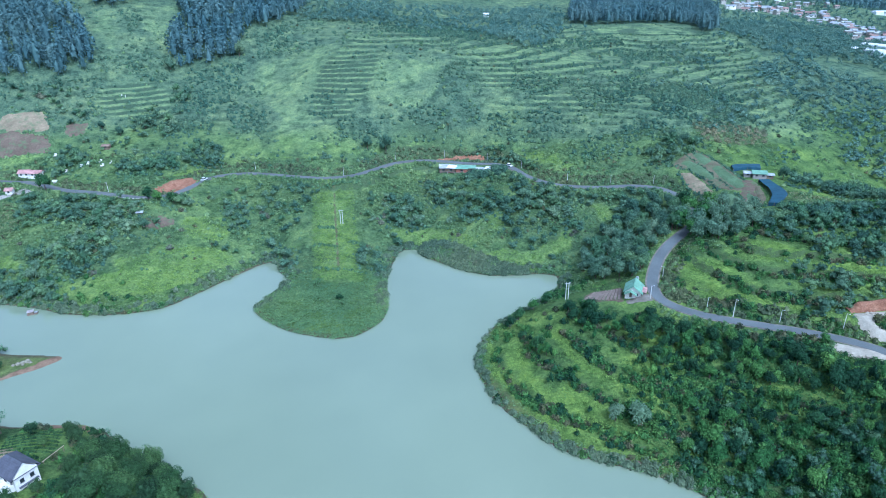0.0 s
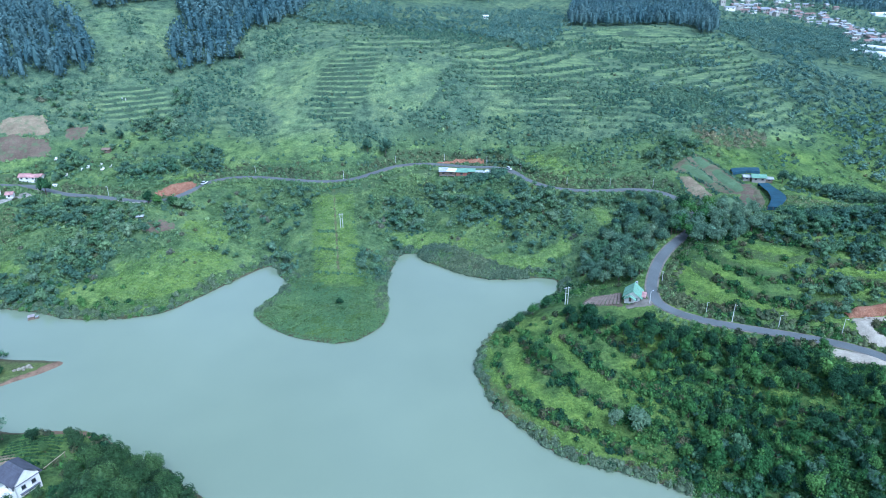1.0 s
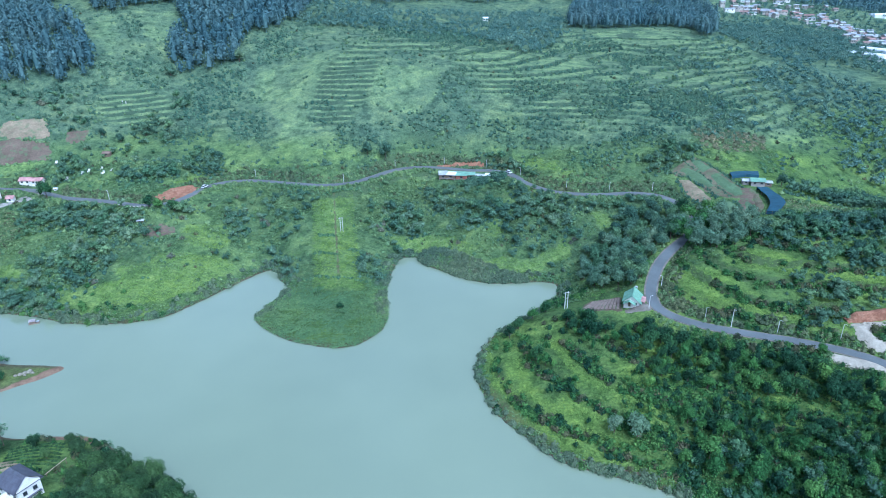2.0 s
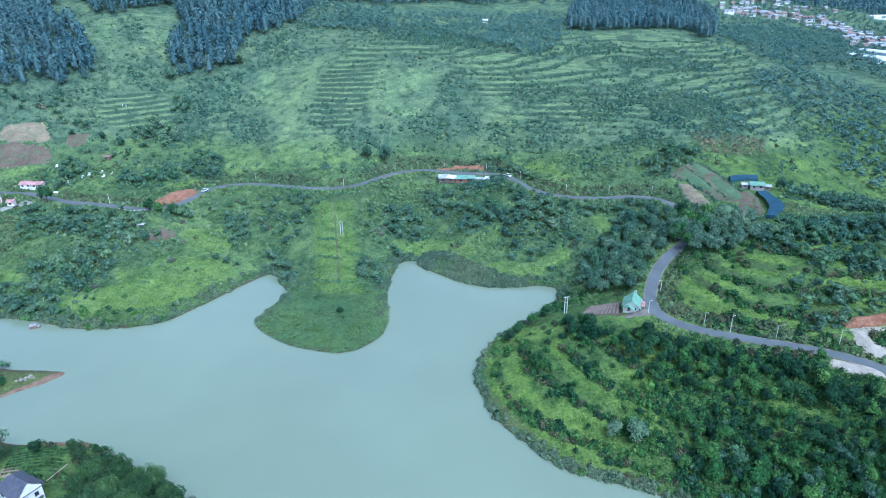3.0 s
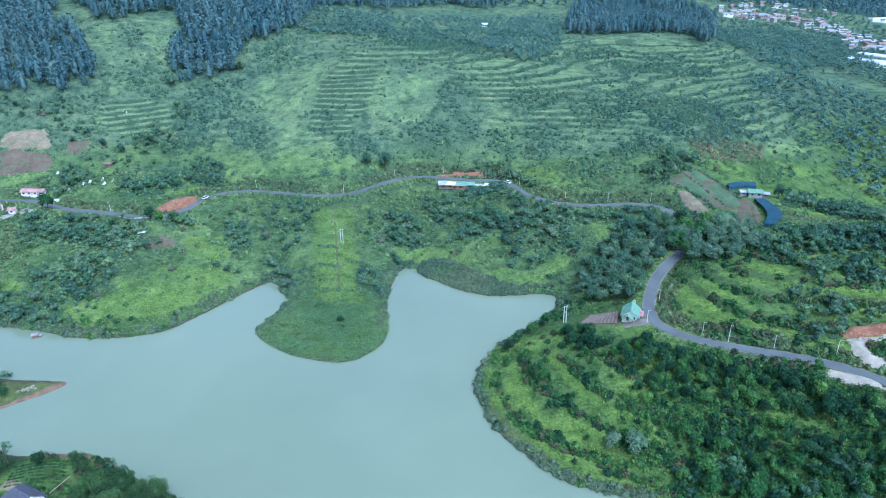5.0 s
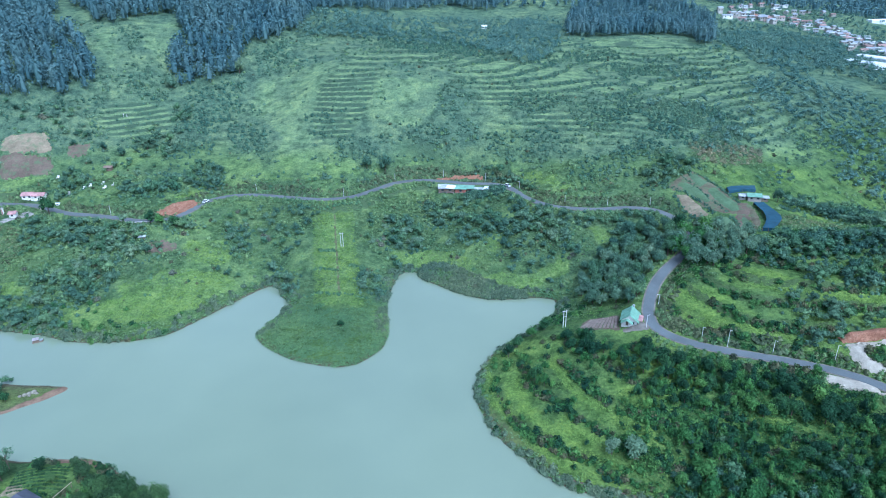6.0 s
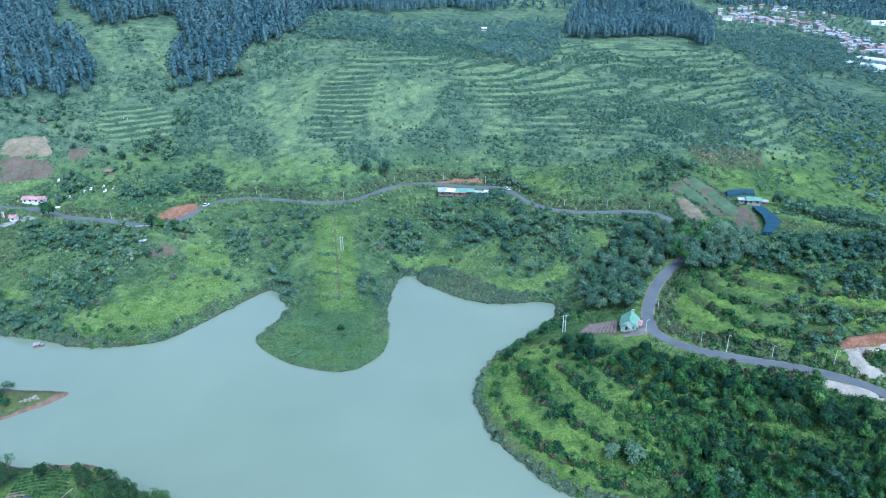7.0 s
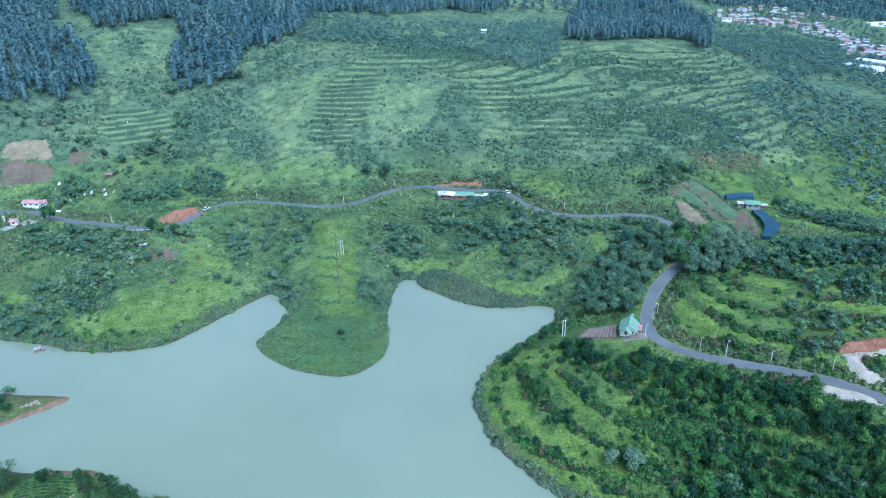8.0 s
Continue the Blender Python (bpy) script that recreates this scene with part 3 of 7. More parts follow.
# grove and brush greens, blue raised to imitate haze further off
M_GROVE = leafy("hazed_grove_foliage", (0.056, 0.110, 0.080), (0.084, 0.154, 0.104), (0.122, 0.200, 0.128), 0.6, 0.12, 0.0, 0.4)
M_BRUSH = leafy("hazed_brush_foliage", (0.062, 0.118, 0.086), (0.086, 0.150, 0.106), (0.120, 0.188, 0.124), 0.8, 0.05, 0.0, 0.4)
M_STRAW = leafy("dry_grass", (0.150, 0.180, 0.100), (0.200, 0.225, 0.130), (0.250, 0.260, 0.160), 0.8, 0.1, 0.0, 0.3)
M_THICKET = leafy("dry_thicket", (0.150, 0.165, 0.100), (0.215, 0.210, 0.140), (0.280, 0.255, 0.185))
M_RIM = worn("brown_red_earth", (0.21, 0.140, 0.092), 0.95, 0.1, 0.3, 0.4, grain=1.5)


# ---- mesh helpers ----
def mesh_from(name, verts, faces, mat, tint=None, smooth=False):
    """One mesh of triangles or of quads, from arrays."""
    verts, faces = np.asarray(verts, np.float32), np.asarray(faces, np.int32)
    me = bpy.data.meshes.new(name)
    k = faces.shape[1]
    me.vertices.add(len(verts))
    me.vertices.foreach_set("co", verts.ravel())
    me.loops.add(faces.size)
    me.loops.foreach_set("vertex_index", faces.ravel())
    me.polygons.add(len(faces))
    me.polygons.foreach_set("loop_start", np.arange(0, faces.size, k, dtype=np.int32))
    me.polygons.foreach_set("use_smooth", np.full(len(faces), smooth))
    me.update(calc_edges=True)
    me.materials.append(mat)
    if tint is not None:
        at = me.attributes.new("tint", "FLOAT", "POINT")
        at.data.foreach_set("value", np.asarray(tint, np.float32))
    return me


def part(name, bm, mat, parent=None, label="", smooth=False):
    """Links a bmesh as one mesh object under a thing or a part."""
    me = bpy.data.meshes.new(name)
    bmesh.ops.recalc_face_normals(bm, faces=bm.faces)
    bm.to_mesh(me)
    bm.free()
    for p in me.polygons:
        p.use_smooth = smooth
    me.materials.append(mat)
    ob = new(name, me)
    ob.parent = parent
    if label:
        tagged(ob, label)
    return ob


# ---- ground, lake and road ----
def grow(start, stop, first, rate):
    out, step = [start], first
    while abs(out[-1]) < abs(stop):
        out.append(out[-1] + math.copysign(step, stop - start))
        step *= rate
    return out


gx = np.arange(-190, 190.1, 1.6)
gx = np.r_[grow(-190, -4000, 1.7, 1.08)[1:][::-1], gx, grow(gx[-1], 4000, 1.7, 1.08)[1:]]
gy = np.arange(108, 480.1, 1.55)
gy = np.r_[gy, np.arange(gy[-1] + 2.0, 650, 2.0)]
gy = np.r_[grow(108, -2500, 1.5, 1.12)[1:][::-1], gy, grow(gy[-1], 4700, 2.2, 1.05)[1:]]
GX, GY = np.meshgrid(gx, gy)
GZ = height(GX, GY)
_i = np.arange(len(gy) * len(gx)).reshape(len(gy), len(gx))
ground_faces = np.stack([_i[:-1, :-1], _i[:-1, 1:], _i[1:, 1:], _i[1:, :-1]], -1).reshape(-1, 4)
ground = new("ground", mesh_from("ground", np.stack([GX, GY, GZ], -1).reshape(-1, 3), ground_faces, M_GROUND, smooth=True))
haze_tint = ground.data.attributes.new("haze_tint", "FLOAT", "POINT")
# strength of the painted haze: grows with height and distance
_haze = np.clip((GZ - 30) / 14 + (fbm(GX / 40, GY / 40, 13, 3) - 0.5) * 1.5, 0, 1) * np.clip((GY - 300) / 40, 0, 1)
_haze = np.maximum(_haze, 0.4 * np.clip((GY - 214) / 40, 0, 1) * np.clip((150 - GX) / 40, 0, 1))
haze_tint.data.foreach_set("value", _haze.ravel().astype(np.float32))
_tread, _bank = np.zeros(GX.shape), np.zeros(GX.shape)
_base = landform(GX, GY) + (fbm(GX / 55, GY / 55, 3, 3) - 0.5) * 3.5 * np.clip(landform(GX, GY) / 12, 0, 1)
for _mask, _f, _step in terrace_steps(GX, GY, _base):
    _bank = np.maximum(_bank, _mask * np.clip((_f - 0.80) / 0.05, 0, 1) * np.where(GY > 335, 0.8, 0.35))
    _tread = np.maximum(_tread, _mask * np.clip((0.80 - _f) / 0.06, 0, 1) * np.clip((_f + 0.02) / 0.05, 0, 1))
_flat = _tread.copy()
_open = np.clip((11 - np.abs(GX + 49.5 + (GY - 265) * 0.17)) / 4, 0, 1) * np.clip((GY - 236) / 8, 0, 1) * np.clip((326 - GY) / 6, 0, 1)   # the mown strip down to the peninsula
_open = np.maximum(_open, np.clip((9 - np.hypot((GX + 146) / 2.2, GY - 180)) / 3, 0, 1))     # the spit
_open = np.maximum(_open, np.clip((10 - np.hypot(GX + 117, GY - 137)) / 3, 0, 1))            # the tea plot
_meadow = cover("meadow", GX, GY).astype(float)
_tread *= np.clip((fbm(GX / 20, GY / 20, 23, 3) - 0.30) * 4, np.where(GY > 335, 0.3, 0.1), 0.9)
_tread = np.where(np.hypot((GX + 196) / 27, (GY - 405) / 25) < 1, _flat * 0.9, _tread)
_tread = np.maximum(_tread, _open * np.where(GY > 200, np.clip(fbm(GX / 6, GY / 6, 87, 3) * 1.6 - 0.1, 0.25, 0.9), 0.75))
_tread = np.maximum(_tread, _meadow * np.clip(fbm(GX / 11, GY / 11, 88, 3) * 2.2 - 0.5, 0.2, 0.85))
ground.data.attributes.new("tread", "FLOAT", "POINT").data.foreach_set("value", _tread.ravel().astype(np.float32))
ground.data.attributes.new("bank", "FLOAT", "POINT").data.foreach_set("value", _bank.ravel().astype(np.float32))
# where brush covers the grass
_brush = np.where(GY > 335, fbm(GX / 20, GY / 20, 74, 3), np.where(GX > 10, fbm(GX / 14, GY / 14, 71, 3), fbm(GX / 14, GY / 14, 73, 3)))
_brush = np.clip((_brush - np.where((GX > 0) & (GY > 335), 0.38, 0.45)) * 5, 0, 1) * np.clip((1 - _tread) * 1.2, 0, 1)
_brush *= 1 - 0.75 * np.clip((GX - 70) / 10, 0, 1) * np.clip((GY - 172) / 6, 0, 1) * np.clip((218 - GY) / 12, 0, 1)
_brush = np.maximum(_brush, np.clip((GX - 62) / 14, 0, 1) * np.clip((150 - GY - 0.0 * GX) / 10, 0, 1) * np.clip(fbm(GX / 9, GY / 9, 79, 3) * 2.4 - 0.35, 0, 1))
_brush *= 0.6 * (1 - _meadow)
for _kind, _much in (("grove", 0.75), ("brush", 0.6), ("wood", 0.7), ("pine", 0.8)):
    _brush = np.maximum(_brush, _much * cover(_kind, GX, GY) * np.clip(fbm(GX / 6, GY / 6, 76, 2) * 1.8, 0.3, 1))
ground.data.attributes.new("brush", "FLOAT", "POINT").data.foreach_set("value", _brush.ravel().astype(np.float32))
tagged(ground, "rolling green hillsides of rough grass with terraces round a lake", "ground", kind="structure")

water_x, water_y = np.linspace(-600, 300, 46), np.linspace(-300, 330, 32)
WX, WY = np.meshgrid(water_x, water_y)
_i = np.arange(WX.size).reshape(WX.shape)
water = new("water", mesh_from("water", np.stack([WX, WY, 0 * WX], -1).reshape(-1, 3),
                               np.stack([_i[:-1, :-1], _i[:-1, 1:], _i[1:, 1:], _i[1:, :-1]], -1).reshape(-1, 4), M_WATER, smooth=True))
tagged(water, "calm milky turquoise lake water with soft reflections", "lake", kind="structure")


def ribbon(line, left, right, lift):
    """A strip along a line of x, y, z, between two distances to its side."""
    line = np.asarray(line, float)
    way = np.gradient(line[:, :2], axis=0)
    way /= np.linalg.norm(way, axis=1)[:, None] + 1e-9
    side = np.c_[way[:, 1], -way[:, 0]]
    rows = []
    for d, drop in ((left, -0.35), (left, 0.0), (right, 0.0), (right, -0.35)):
        rows.append(np.c_[line[:, :2] + side * d, line[:, 2] + lift + drop])
    v = np.stack(rows, 1)
    n = len(line)
    idx = np.arange(n * 4).reshape(n, 4)
    f = np.stack([idx[:-1, :-1], idx[:-1, 1:], idx[1:, 1:], idx[1:, :-1]], -1).reshape(-1, 4)
    return v.reshape(-1, 3), f


for nm, l, r, up, mt, txt in (("road", -1.9, 1.9, 0.55, M_ASPHALT, "winding grey asphalt country road along the slope"),
                              ("verge", -2.5, -1.9, 0.47, M_VERGE, "narrow gravel verge beside the country road"),
                              ("verge", 1.9, 2.5, 0.47, M_VERGE, "narrow gravel verge beside the country road")):
    tagged(new(nm, mesh_from(nm, *ribbon(ROAD_LINE, l, r, up), mt)), txt, nm, kind="structure")


# ---- plants ----
rng = np.random.default_rng(7)


def leaf_quads(centres, normals, size, rg, fold=0.25):
    """Bent leaf sprays: a quad each, facing roughly along its normal."""
    n = len(centres)
    normals = normals / (np.linalg.norm(normals, axis=1)[:, None] + 1e-9)
    other = rg.normal(size=(n, 3))
    u = np.cross(normals, other)
    u /= np.linalg.norm(u, axis=1)[:, None] + 1e-9
    w = np.cross(normals, u)
    s = size * rg.uniform(0.6, 1.35, n)[:, None]
    k = rg.uniform(0.55, 1.0, n)[:, None]
    v = np.stack([centres - u * s, centres - w * s * k + normals * s * fold, centres + u * s - normals * s * fold * 1.6,
                  centres + w * s * k + normals * s * fold], 1).reshape(-1, 3)
    return v, np.arange(4 * n).reshape(n, 4)


def ball_quads(centre, radius, squash, rg, around=7, rings=4):
    """A lumpy rounded body of quads."""
    th = np.linspace(0.12, math.pi - 0.35, rings + 1)
    ph = np.arange(around) * 2 * math.pi / around + rg.uniform(0, 1)
    T, P = np.meshgrid(th, ph, indexing="ij")
    r = radius * rg.uniform(0.75, 1.08, T.shape)
    v = np.stack([r * np.sin(T) * np.cos(P), r * np.sin(T) * np.sin(P), r * squash * np.cos(T)], -1) + centre
    i = np.arange(T.size).reshape(T.shape)
    j = np.roll(i, -1, 1)
    return v.reshape(-1, 3), np.stack([i[:-1], i[1:], j[1:], j[:-1]], -1).reshape(-1, 4)


def joined(pieces):
    vs, fs, n = [], [], 0
    for v, f in pieces:
        vs.append(v)
        fs.append(f + n)
        n += len(v)
    return np.concatenate(vs), np.concatenate(fs)


def crown(rg, radius, tall, lobes, leaves, leaf, base=0.0, core=(6, 3), solid=0.86):
    """A broad crown of several lobes, each a rounded body under a coat of leaf sprays, open at its edge."""
    pieces = []
    for k in range(lobes):
        if k == 0:
            c, r = np.array([0, 0, base + tall * 0.55]), radius * 0.66
        else:
            a = 2 * math.pi * k / max(1, lobes - 1) + rg.uniform(-0.5, 0.5)
            d = radius * rg.uniform(0.42, 0.72)
            c, r = np.array([d * math.cos(a), d * math.sin(a), base + tall * rg.uniform(0.25, 0.72)]), radius * rg.uniform(0.34, 0.52)
        sq = tall / (2 * radius) * 1.15
        pieces.append(ball_quads(c, r * solid, sq, rg, *core))
        n = leaves
        w = rg.normal(size=(n, 3))
        w[:, 2] = np.abs(w[:, 2]) * 0.9 - 0.25
        w /= np.linalg.norm(w, axis=1)[:, None]
        at = c + w * r * np.array([1, 1, sq]) * rg.uniform(0.85, 1.22, n)[:, None]
        pieces.append(leaf_quads(at, w + rg.normal(size=(n, 3)) * 0.35 + np.array([0, 0, 0.35]), leaf, rg))
    return joined(pieces)


def cone_quads(rg, radius, low, high, around, rings):
    """A lumpy egg-shaped body, widest a little below its middle."""
    f = np.linspace(0, 1, rings + 1)
    prof = np.sqrt(np.clip(1 - ((f - 0.36) / 0.66) ** 2, 0.03, 1))
    ph = np.arange(around) * 2 * math.pi / around + rg.uniform(0, 1)
    F, P = np.meshgrid(np.arange(rings + 1), ph, indexing="ij")
    r = radius * prof[F] * rg.uniform(0.85, 1.06, F.shape)
    lean = rg.normal(size=2) * 0.35
    v = np.stack([r * np.cos(P) + lean[0] * f[F], r * np.sin(P) + lean[1] * f[F], low + (high - low) * (f[F] + rg.uniform(-0.05, 0.05, F.shape))], -1)
    i = np.arange(F.size).reshape(F.shape)
    j = np.roll(i, -1, 1)
    return v.reshape(-1, 3), np.stack([i[:-1], i[1:], j[1:], j[:-1]], -1).reshape(-1, 4)


def pine(rg, radius, tall, sprays=92, spray=0.165, stem=True):
    """A pine: a soft, tall, round-topped crown of needle sprays on a bare stem."""
    pieces = []
    if stem:
        ring = np.linspace(0, 2 * math.pi, 5)[:-1]
        v = np.array([[0.22 * math.cos(t), 0.22 * math.sin(t), 0] for t in ring] + [[0.08 * math.cos(t), 0.08 * math.sin(t), tall * 0.6] for t in ring])
        pieces.append((v, np.array([[0, 1, 5, 4], [1, 2, 6, 5], [2, 3, 7, 6], [3, 0, 4, 7]])))
    pieces.append(cone_quads(rg, radius * 0.45, tall * 0.24, tall * 0.86, 5, 3))
    f = rg.uniform(0.0, 1.0, sprays)
    a = np.arange(sprays) * 2.4 + rg.uniform(-0.5, 0.5, sprays)
    d = radius * np.sqrt(np.clip(1 - ((f - 0.36) / 0.645) ** 2, 0.02, 1)) * rg.uniform(0.5, 1.08, sprays)
    at = np.c_[d * np.cos(a), d * np.sin(a), tall * (0.2 + 0.8 * f)]
    pieces.append(leaf_quads(at, np.c_[np.cos(a), np.sin(a), 0.5 + 0.8 * f] + rg.normal(size=(sprays, 3)) * 0.7, radius * spray, rg))
    return joined(pieces)


def far_pine(rg, radius, tall):
    """A pine for distant woods."""
    return pine(rg, radius, tall, 22, 0.34, False)


def shrub(rg, radius, tall, leaves=16, leaf=0.34):
    w = rg.normal(size=(leaves, 3))
    w[:, 2] = np.abs(w[:, 2])
    w /= np.linalg.norm(w, axis=1)[:, None]
    at = w * np.array([radius, radius, tall]) * rg.uniform(0.8, 1.2, leaves)[:, None]
    return joined([ball_quads(np.array([0, 0, tall * 0.15]), radius * 0.85, tall / radius, rg, 6, 2),
                   leaf_quads(at, w + rg.normal(size=(leaves, 3)) * 0.4 + np.array([0, 0, 0.3]), radius * leaf, rg)])


def tuft(rg, radius, tall, blades=7, leaf=0.38):
    """Low grassy or leafy growth: leaning blades from one root."""
    a = rg.uniform(0, 2 * math.pi, blades)
    d = radius * rg.uniform(0.2, 1.0, blades)
    out = np.c_[np.cos(a), np.sin(a), np.zeros(blades)]
    at = out * d[:, None] + np.c_[np.zeros((blades, 2)), tall * rg.uniform(0.35, 0.8, blades)]
    return leaf_quads(at, out * 0.6 + np.array([0, 0, 1.5]) + rg.normal(size=(blades, 3)) * 0.3, radius * leaf, rg, 0.35)


def scatter_mesh(name, kinds, spots, sizes, mat, label, category, smooth=False):
    """Many plants of a few kinds as one joined mesh, each turned, sized and tinted on its own."""
    vs, fs, ts, n = [], [], [], 0
    pick = rng.integers(0, len(kinds), len(spots))
    spots = np.asarray(spots)
    z = height(spots[:, 0], spots[:, 1])
    for k, (pv, pf) in enumerate(kinds):
        idx = np.where(pick == k)[0]
        if not len(idx):
            continue
        a = rng.uniform(0, 2 * math.pi, len(idx))
        s = np.asarray(sizes)[idx]
        c, sn = np.cos(a)[:, None], np.sin(a)[:, None]
        x = (pv[None, :, 0] * c - pv[None, :, 1] * sn) * s[:, None] + spots[idx, 0][:, None]
        y = (pv[None, :, 0] * sn + pv[None, :, 1] * c) * s[:, None] + spots[idx, 1][:, None]
        h = pv[None, :, 2] * (s * rng.uniform(0.85, 1.2, len(idx)))[:, None] + z[idx][:, None] - 0.1
        vs.append(np.stack([x, y, h], -1).reshape(-1, 3))
        fs.append((pf[None] + (np.arange(len(idx)) * len(pv))[:, None, None] + n).reshape(-1, 4))
        ts.append(np.repeat(rng.uniform(0, 0.999, len(idx)), len(pv)))
        n += len(idx) * len(pv)
    ob = new(name, mesh_from(name, np.concatenate(vs), np.concatenate(fs), mat, np.concatenate(ts), smooth))
    return tagged(ob, label, category, kind="stuff")


def fill(ring, spacing, keep=1.0, clump=0.0, size=25.0, seed=1):
    """Uneven spots inside a ring of x, y, on dry land off the road; clump thins them by patches."""
    ring = np.array(ring, float)
    lo, hi = ring.min(0), ring.max(0)
    nx, ny = int((hi[0] - lo[0]) / spacing) + 1, int((hi[1] - lo[1]) / spacing) + 1
    X, Y = np.meshgrid(lo[0] + np.arange(nx) * spacing, lo[1] + np.arange(ny) * spacing)
    X, Y = X.ravel() + rng.uniform(-0.5, 0.5, X.size) * spacing, Y.ravel() + rng.uniform(-0.5, 0.5, Y.size) * spacing
    ok = inside(X, Y, ring) & (rng.uniform(0, 1, X.size) < keep)
    if clump > 0:
        ok &= fbm(X / size, Y / size, seed, 3) > clump
    return clear(X[ok], Y[ok])


OPEN_RINGS = []   # yards, fields and buildings: nothing grows there


def clear(x, y, gap=4.2):
    if not len(x):
        return np.zeros((0, 2))
    d, _ = line_distance(x, y, ROAD_LINE[::3])
    s, _ = line_distance(x, y, np.concatenate([LAKE, LAKE[:1]]))
    ok = (d > gap) & ~inside(x, y, LAKE) & (s > 0.5)
    for ring in OPEN_RINGS:
        ok &= ~inside(x, y, np.array(ring, float))
    return np.c_[x[ok], y[ok]]


FIELDS = {
    "upper": [(-262, 373), (-240, 379), (-231, 365), (-244, 361), (-258, 361)],
    "lower": [(-257, 358), (-230, 361), (-223, 349), (-237, 345), (-249, 342)],
    "small": [(-225, 370), (-213, 375), (-211, 365), (-219, 362)],
}
YARDS = {
    "east": [(134.5, 177.4), (156, 177.6), (156, 175.0), (141, 174.8), (137.4, 173.0), (136.2, 169.6), (139.6, 163.6), (136.6, 163.0), (132.6, 167.8), (132.0, 171.0), (133.6, 174.0)],
    "south": [(121, 165.5), (127, 162), (133, 157), (131, 154), (124, 157), (119.5, 163)],
}
FARM_ROWS = [(114, 303), (124, 317), (143, 318), (148, 284), (140, 268), (122, 272)]
OPEN_RINGS += list(FIELDS.values()) + list(YARDS.values()) + [FARM_ROWS]
OPEN_RINGS += [[(135.5, 183), (156, 183), (156, 172), (143, 172), (134, 176)], [(-148, 305), (-143, 314), (-135, 323), (-130, 322.5), (-131, 314), (-137, 304), (-144, 302)]]
OPEN_RINGS += [[(-3, 358.2), (8, 356.8), (25, 352.4), (25, 349.5), (8, 353.5), (-3, 356)]]      # reddish bank
OPEN_RINGS += [[(121, 274), (140, 270), (138, 255), (126, 256)]]
OPEN_RINGS += [[(-127, 144), (-111, 144), (-108, 133), (-126, 129)]]
OPEN_RINGS += [[(-153, 192), (-130, 190), (-130, 180), (-152, 168)]]
OPEN_RINGS += [[(138, 246), (146, 246), (158, 276), (163, 302), (163, 311), (143, 307), (143, 285)],      # farm and nets
               [(58, 188), (74, 188), (76, 205), (68, 211), (56, 213), (48, 203.5), (50, 199)],                        # green-roofed house and crop rows
               [(-4, 334), (36, 334), (36, 346), (-4, 352)],                                              # roadside store
               [(-228, 322), (-205, 314), (-200, 326), (-226, 334)],
               [(-114, 118), (-101, 116), (-98, 126), (-104, 130), (-114, 130)]]                                        # white house

# trees near the lake: each a thing of its own
BROAD = [crown(np.random.default_rng(20 + k), 2.5, 6.0, 7, 96, 0.22, 0.7, (6, 3), 0.72) for k in range(6)]
SPIRE = [crown(np.random.default_rng(320 + k), 1.35, 4.6, 3, 46, 0.19, 0.5, (6, 2)) for k in range(6)]
LOOSE = [crown(np.random.default_rng(40 + k), 2.6, 5.0, 5, 38, 0.265, 0.4, (6, 2), 0.74) for k in range(6)]
PINES = [pine(np.random.default_rng(60 + k), 4.0 + 0.35 * (k % 3), 11.5 + 0.6 * k) for k in range(7)]
FAR_PINES = [far_pine(np.random.default_rng(160 + k), 3.6, 10.0 + 0.6 * k) for k in range(5)]
FAR_LOOSE = [crown(np.random.default_rng(140 + k), 2.7, 5.0, 3, 16, 0.40, 0.3, (5, 2), 0.62) for k in range(6)]
FAR_SHRUBS = [shrub(np.random.default_rng(200 + k), 1.25, 1.5, 9) for k in range(7)]
LUSH = [shrub(np.random.default_rng(180 + k), 1.6, 1.9, 40, 0.25) for k in range(6)]
GRASS_TUFTS = [tuft(np.random.default_rng(220 + k), 0.9, 0.7, 6, 0.24) for k in range(6)]
SHRUBS = [shrub(np.random.default_rng(80 + k), 1.25, 1.5, 12) for k in range(7)]
TUFTS = [tuft(np.random.default_rng(100 + k), 0.75, 1.0, 11, 0.32) for k in range(5)]


def trunk_mesh(rg, tall):
    """A tapered, slightly bent trunk with three limbs."""
    bm = bmesh.new()

    def limb(p0, p1, r0, r1):
        p0, p1 = Vector(p0), Vector(p1)
        mid = (p0 + p1) / 2 + Vector((rg.uniform(-0.15, 0.15), rg.uniform(-0.15, 0.15), 0))
        rings = []
        for p, r in ((p0, r0), (mid, (r0 + r1) / 2), (p1, r1)):
            rings.append([bm.verts.new(p + Vector((r * math.cos(a), r * math.sin(a), 0))) for a in np.arange(6) * math.pi / 3])
        for lo, hi in zip(rings[:-1], rings[1:]):
            for i in range(6):
                bm.faces.new((lo[i], lo[(i + 1) % 6], hi[(i + 1) % 6], hi[i]))
    limb((0, 0, -0.4), (0.1, 0.05, tall * 0.55), 0.2, 0.13)
    for k in range(3):
        a = k * 2.1 + rg.uniform(-0.4, 0.4)
        limb((0.1, 0.05, tall * 0.5), (1.2 * math.cos(a), 1.2 * math.sin(a), tall * 0.85), 0.11, 0.04)
    me = bpy.data.meshes.new("trunk")
    bm.to_mesh(me)
    bm.free()
    me.materials.append(M_BARK)
    return me


TREE_KINDS = {}
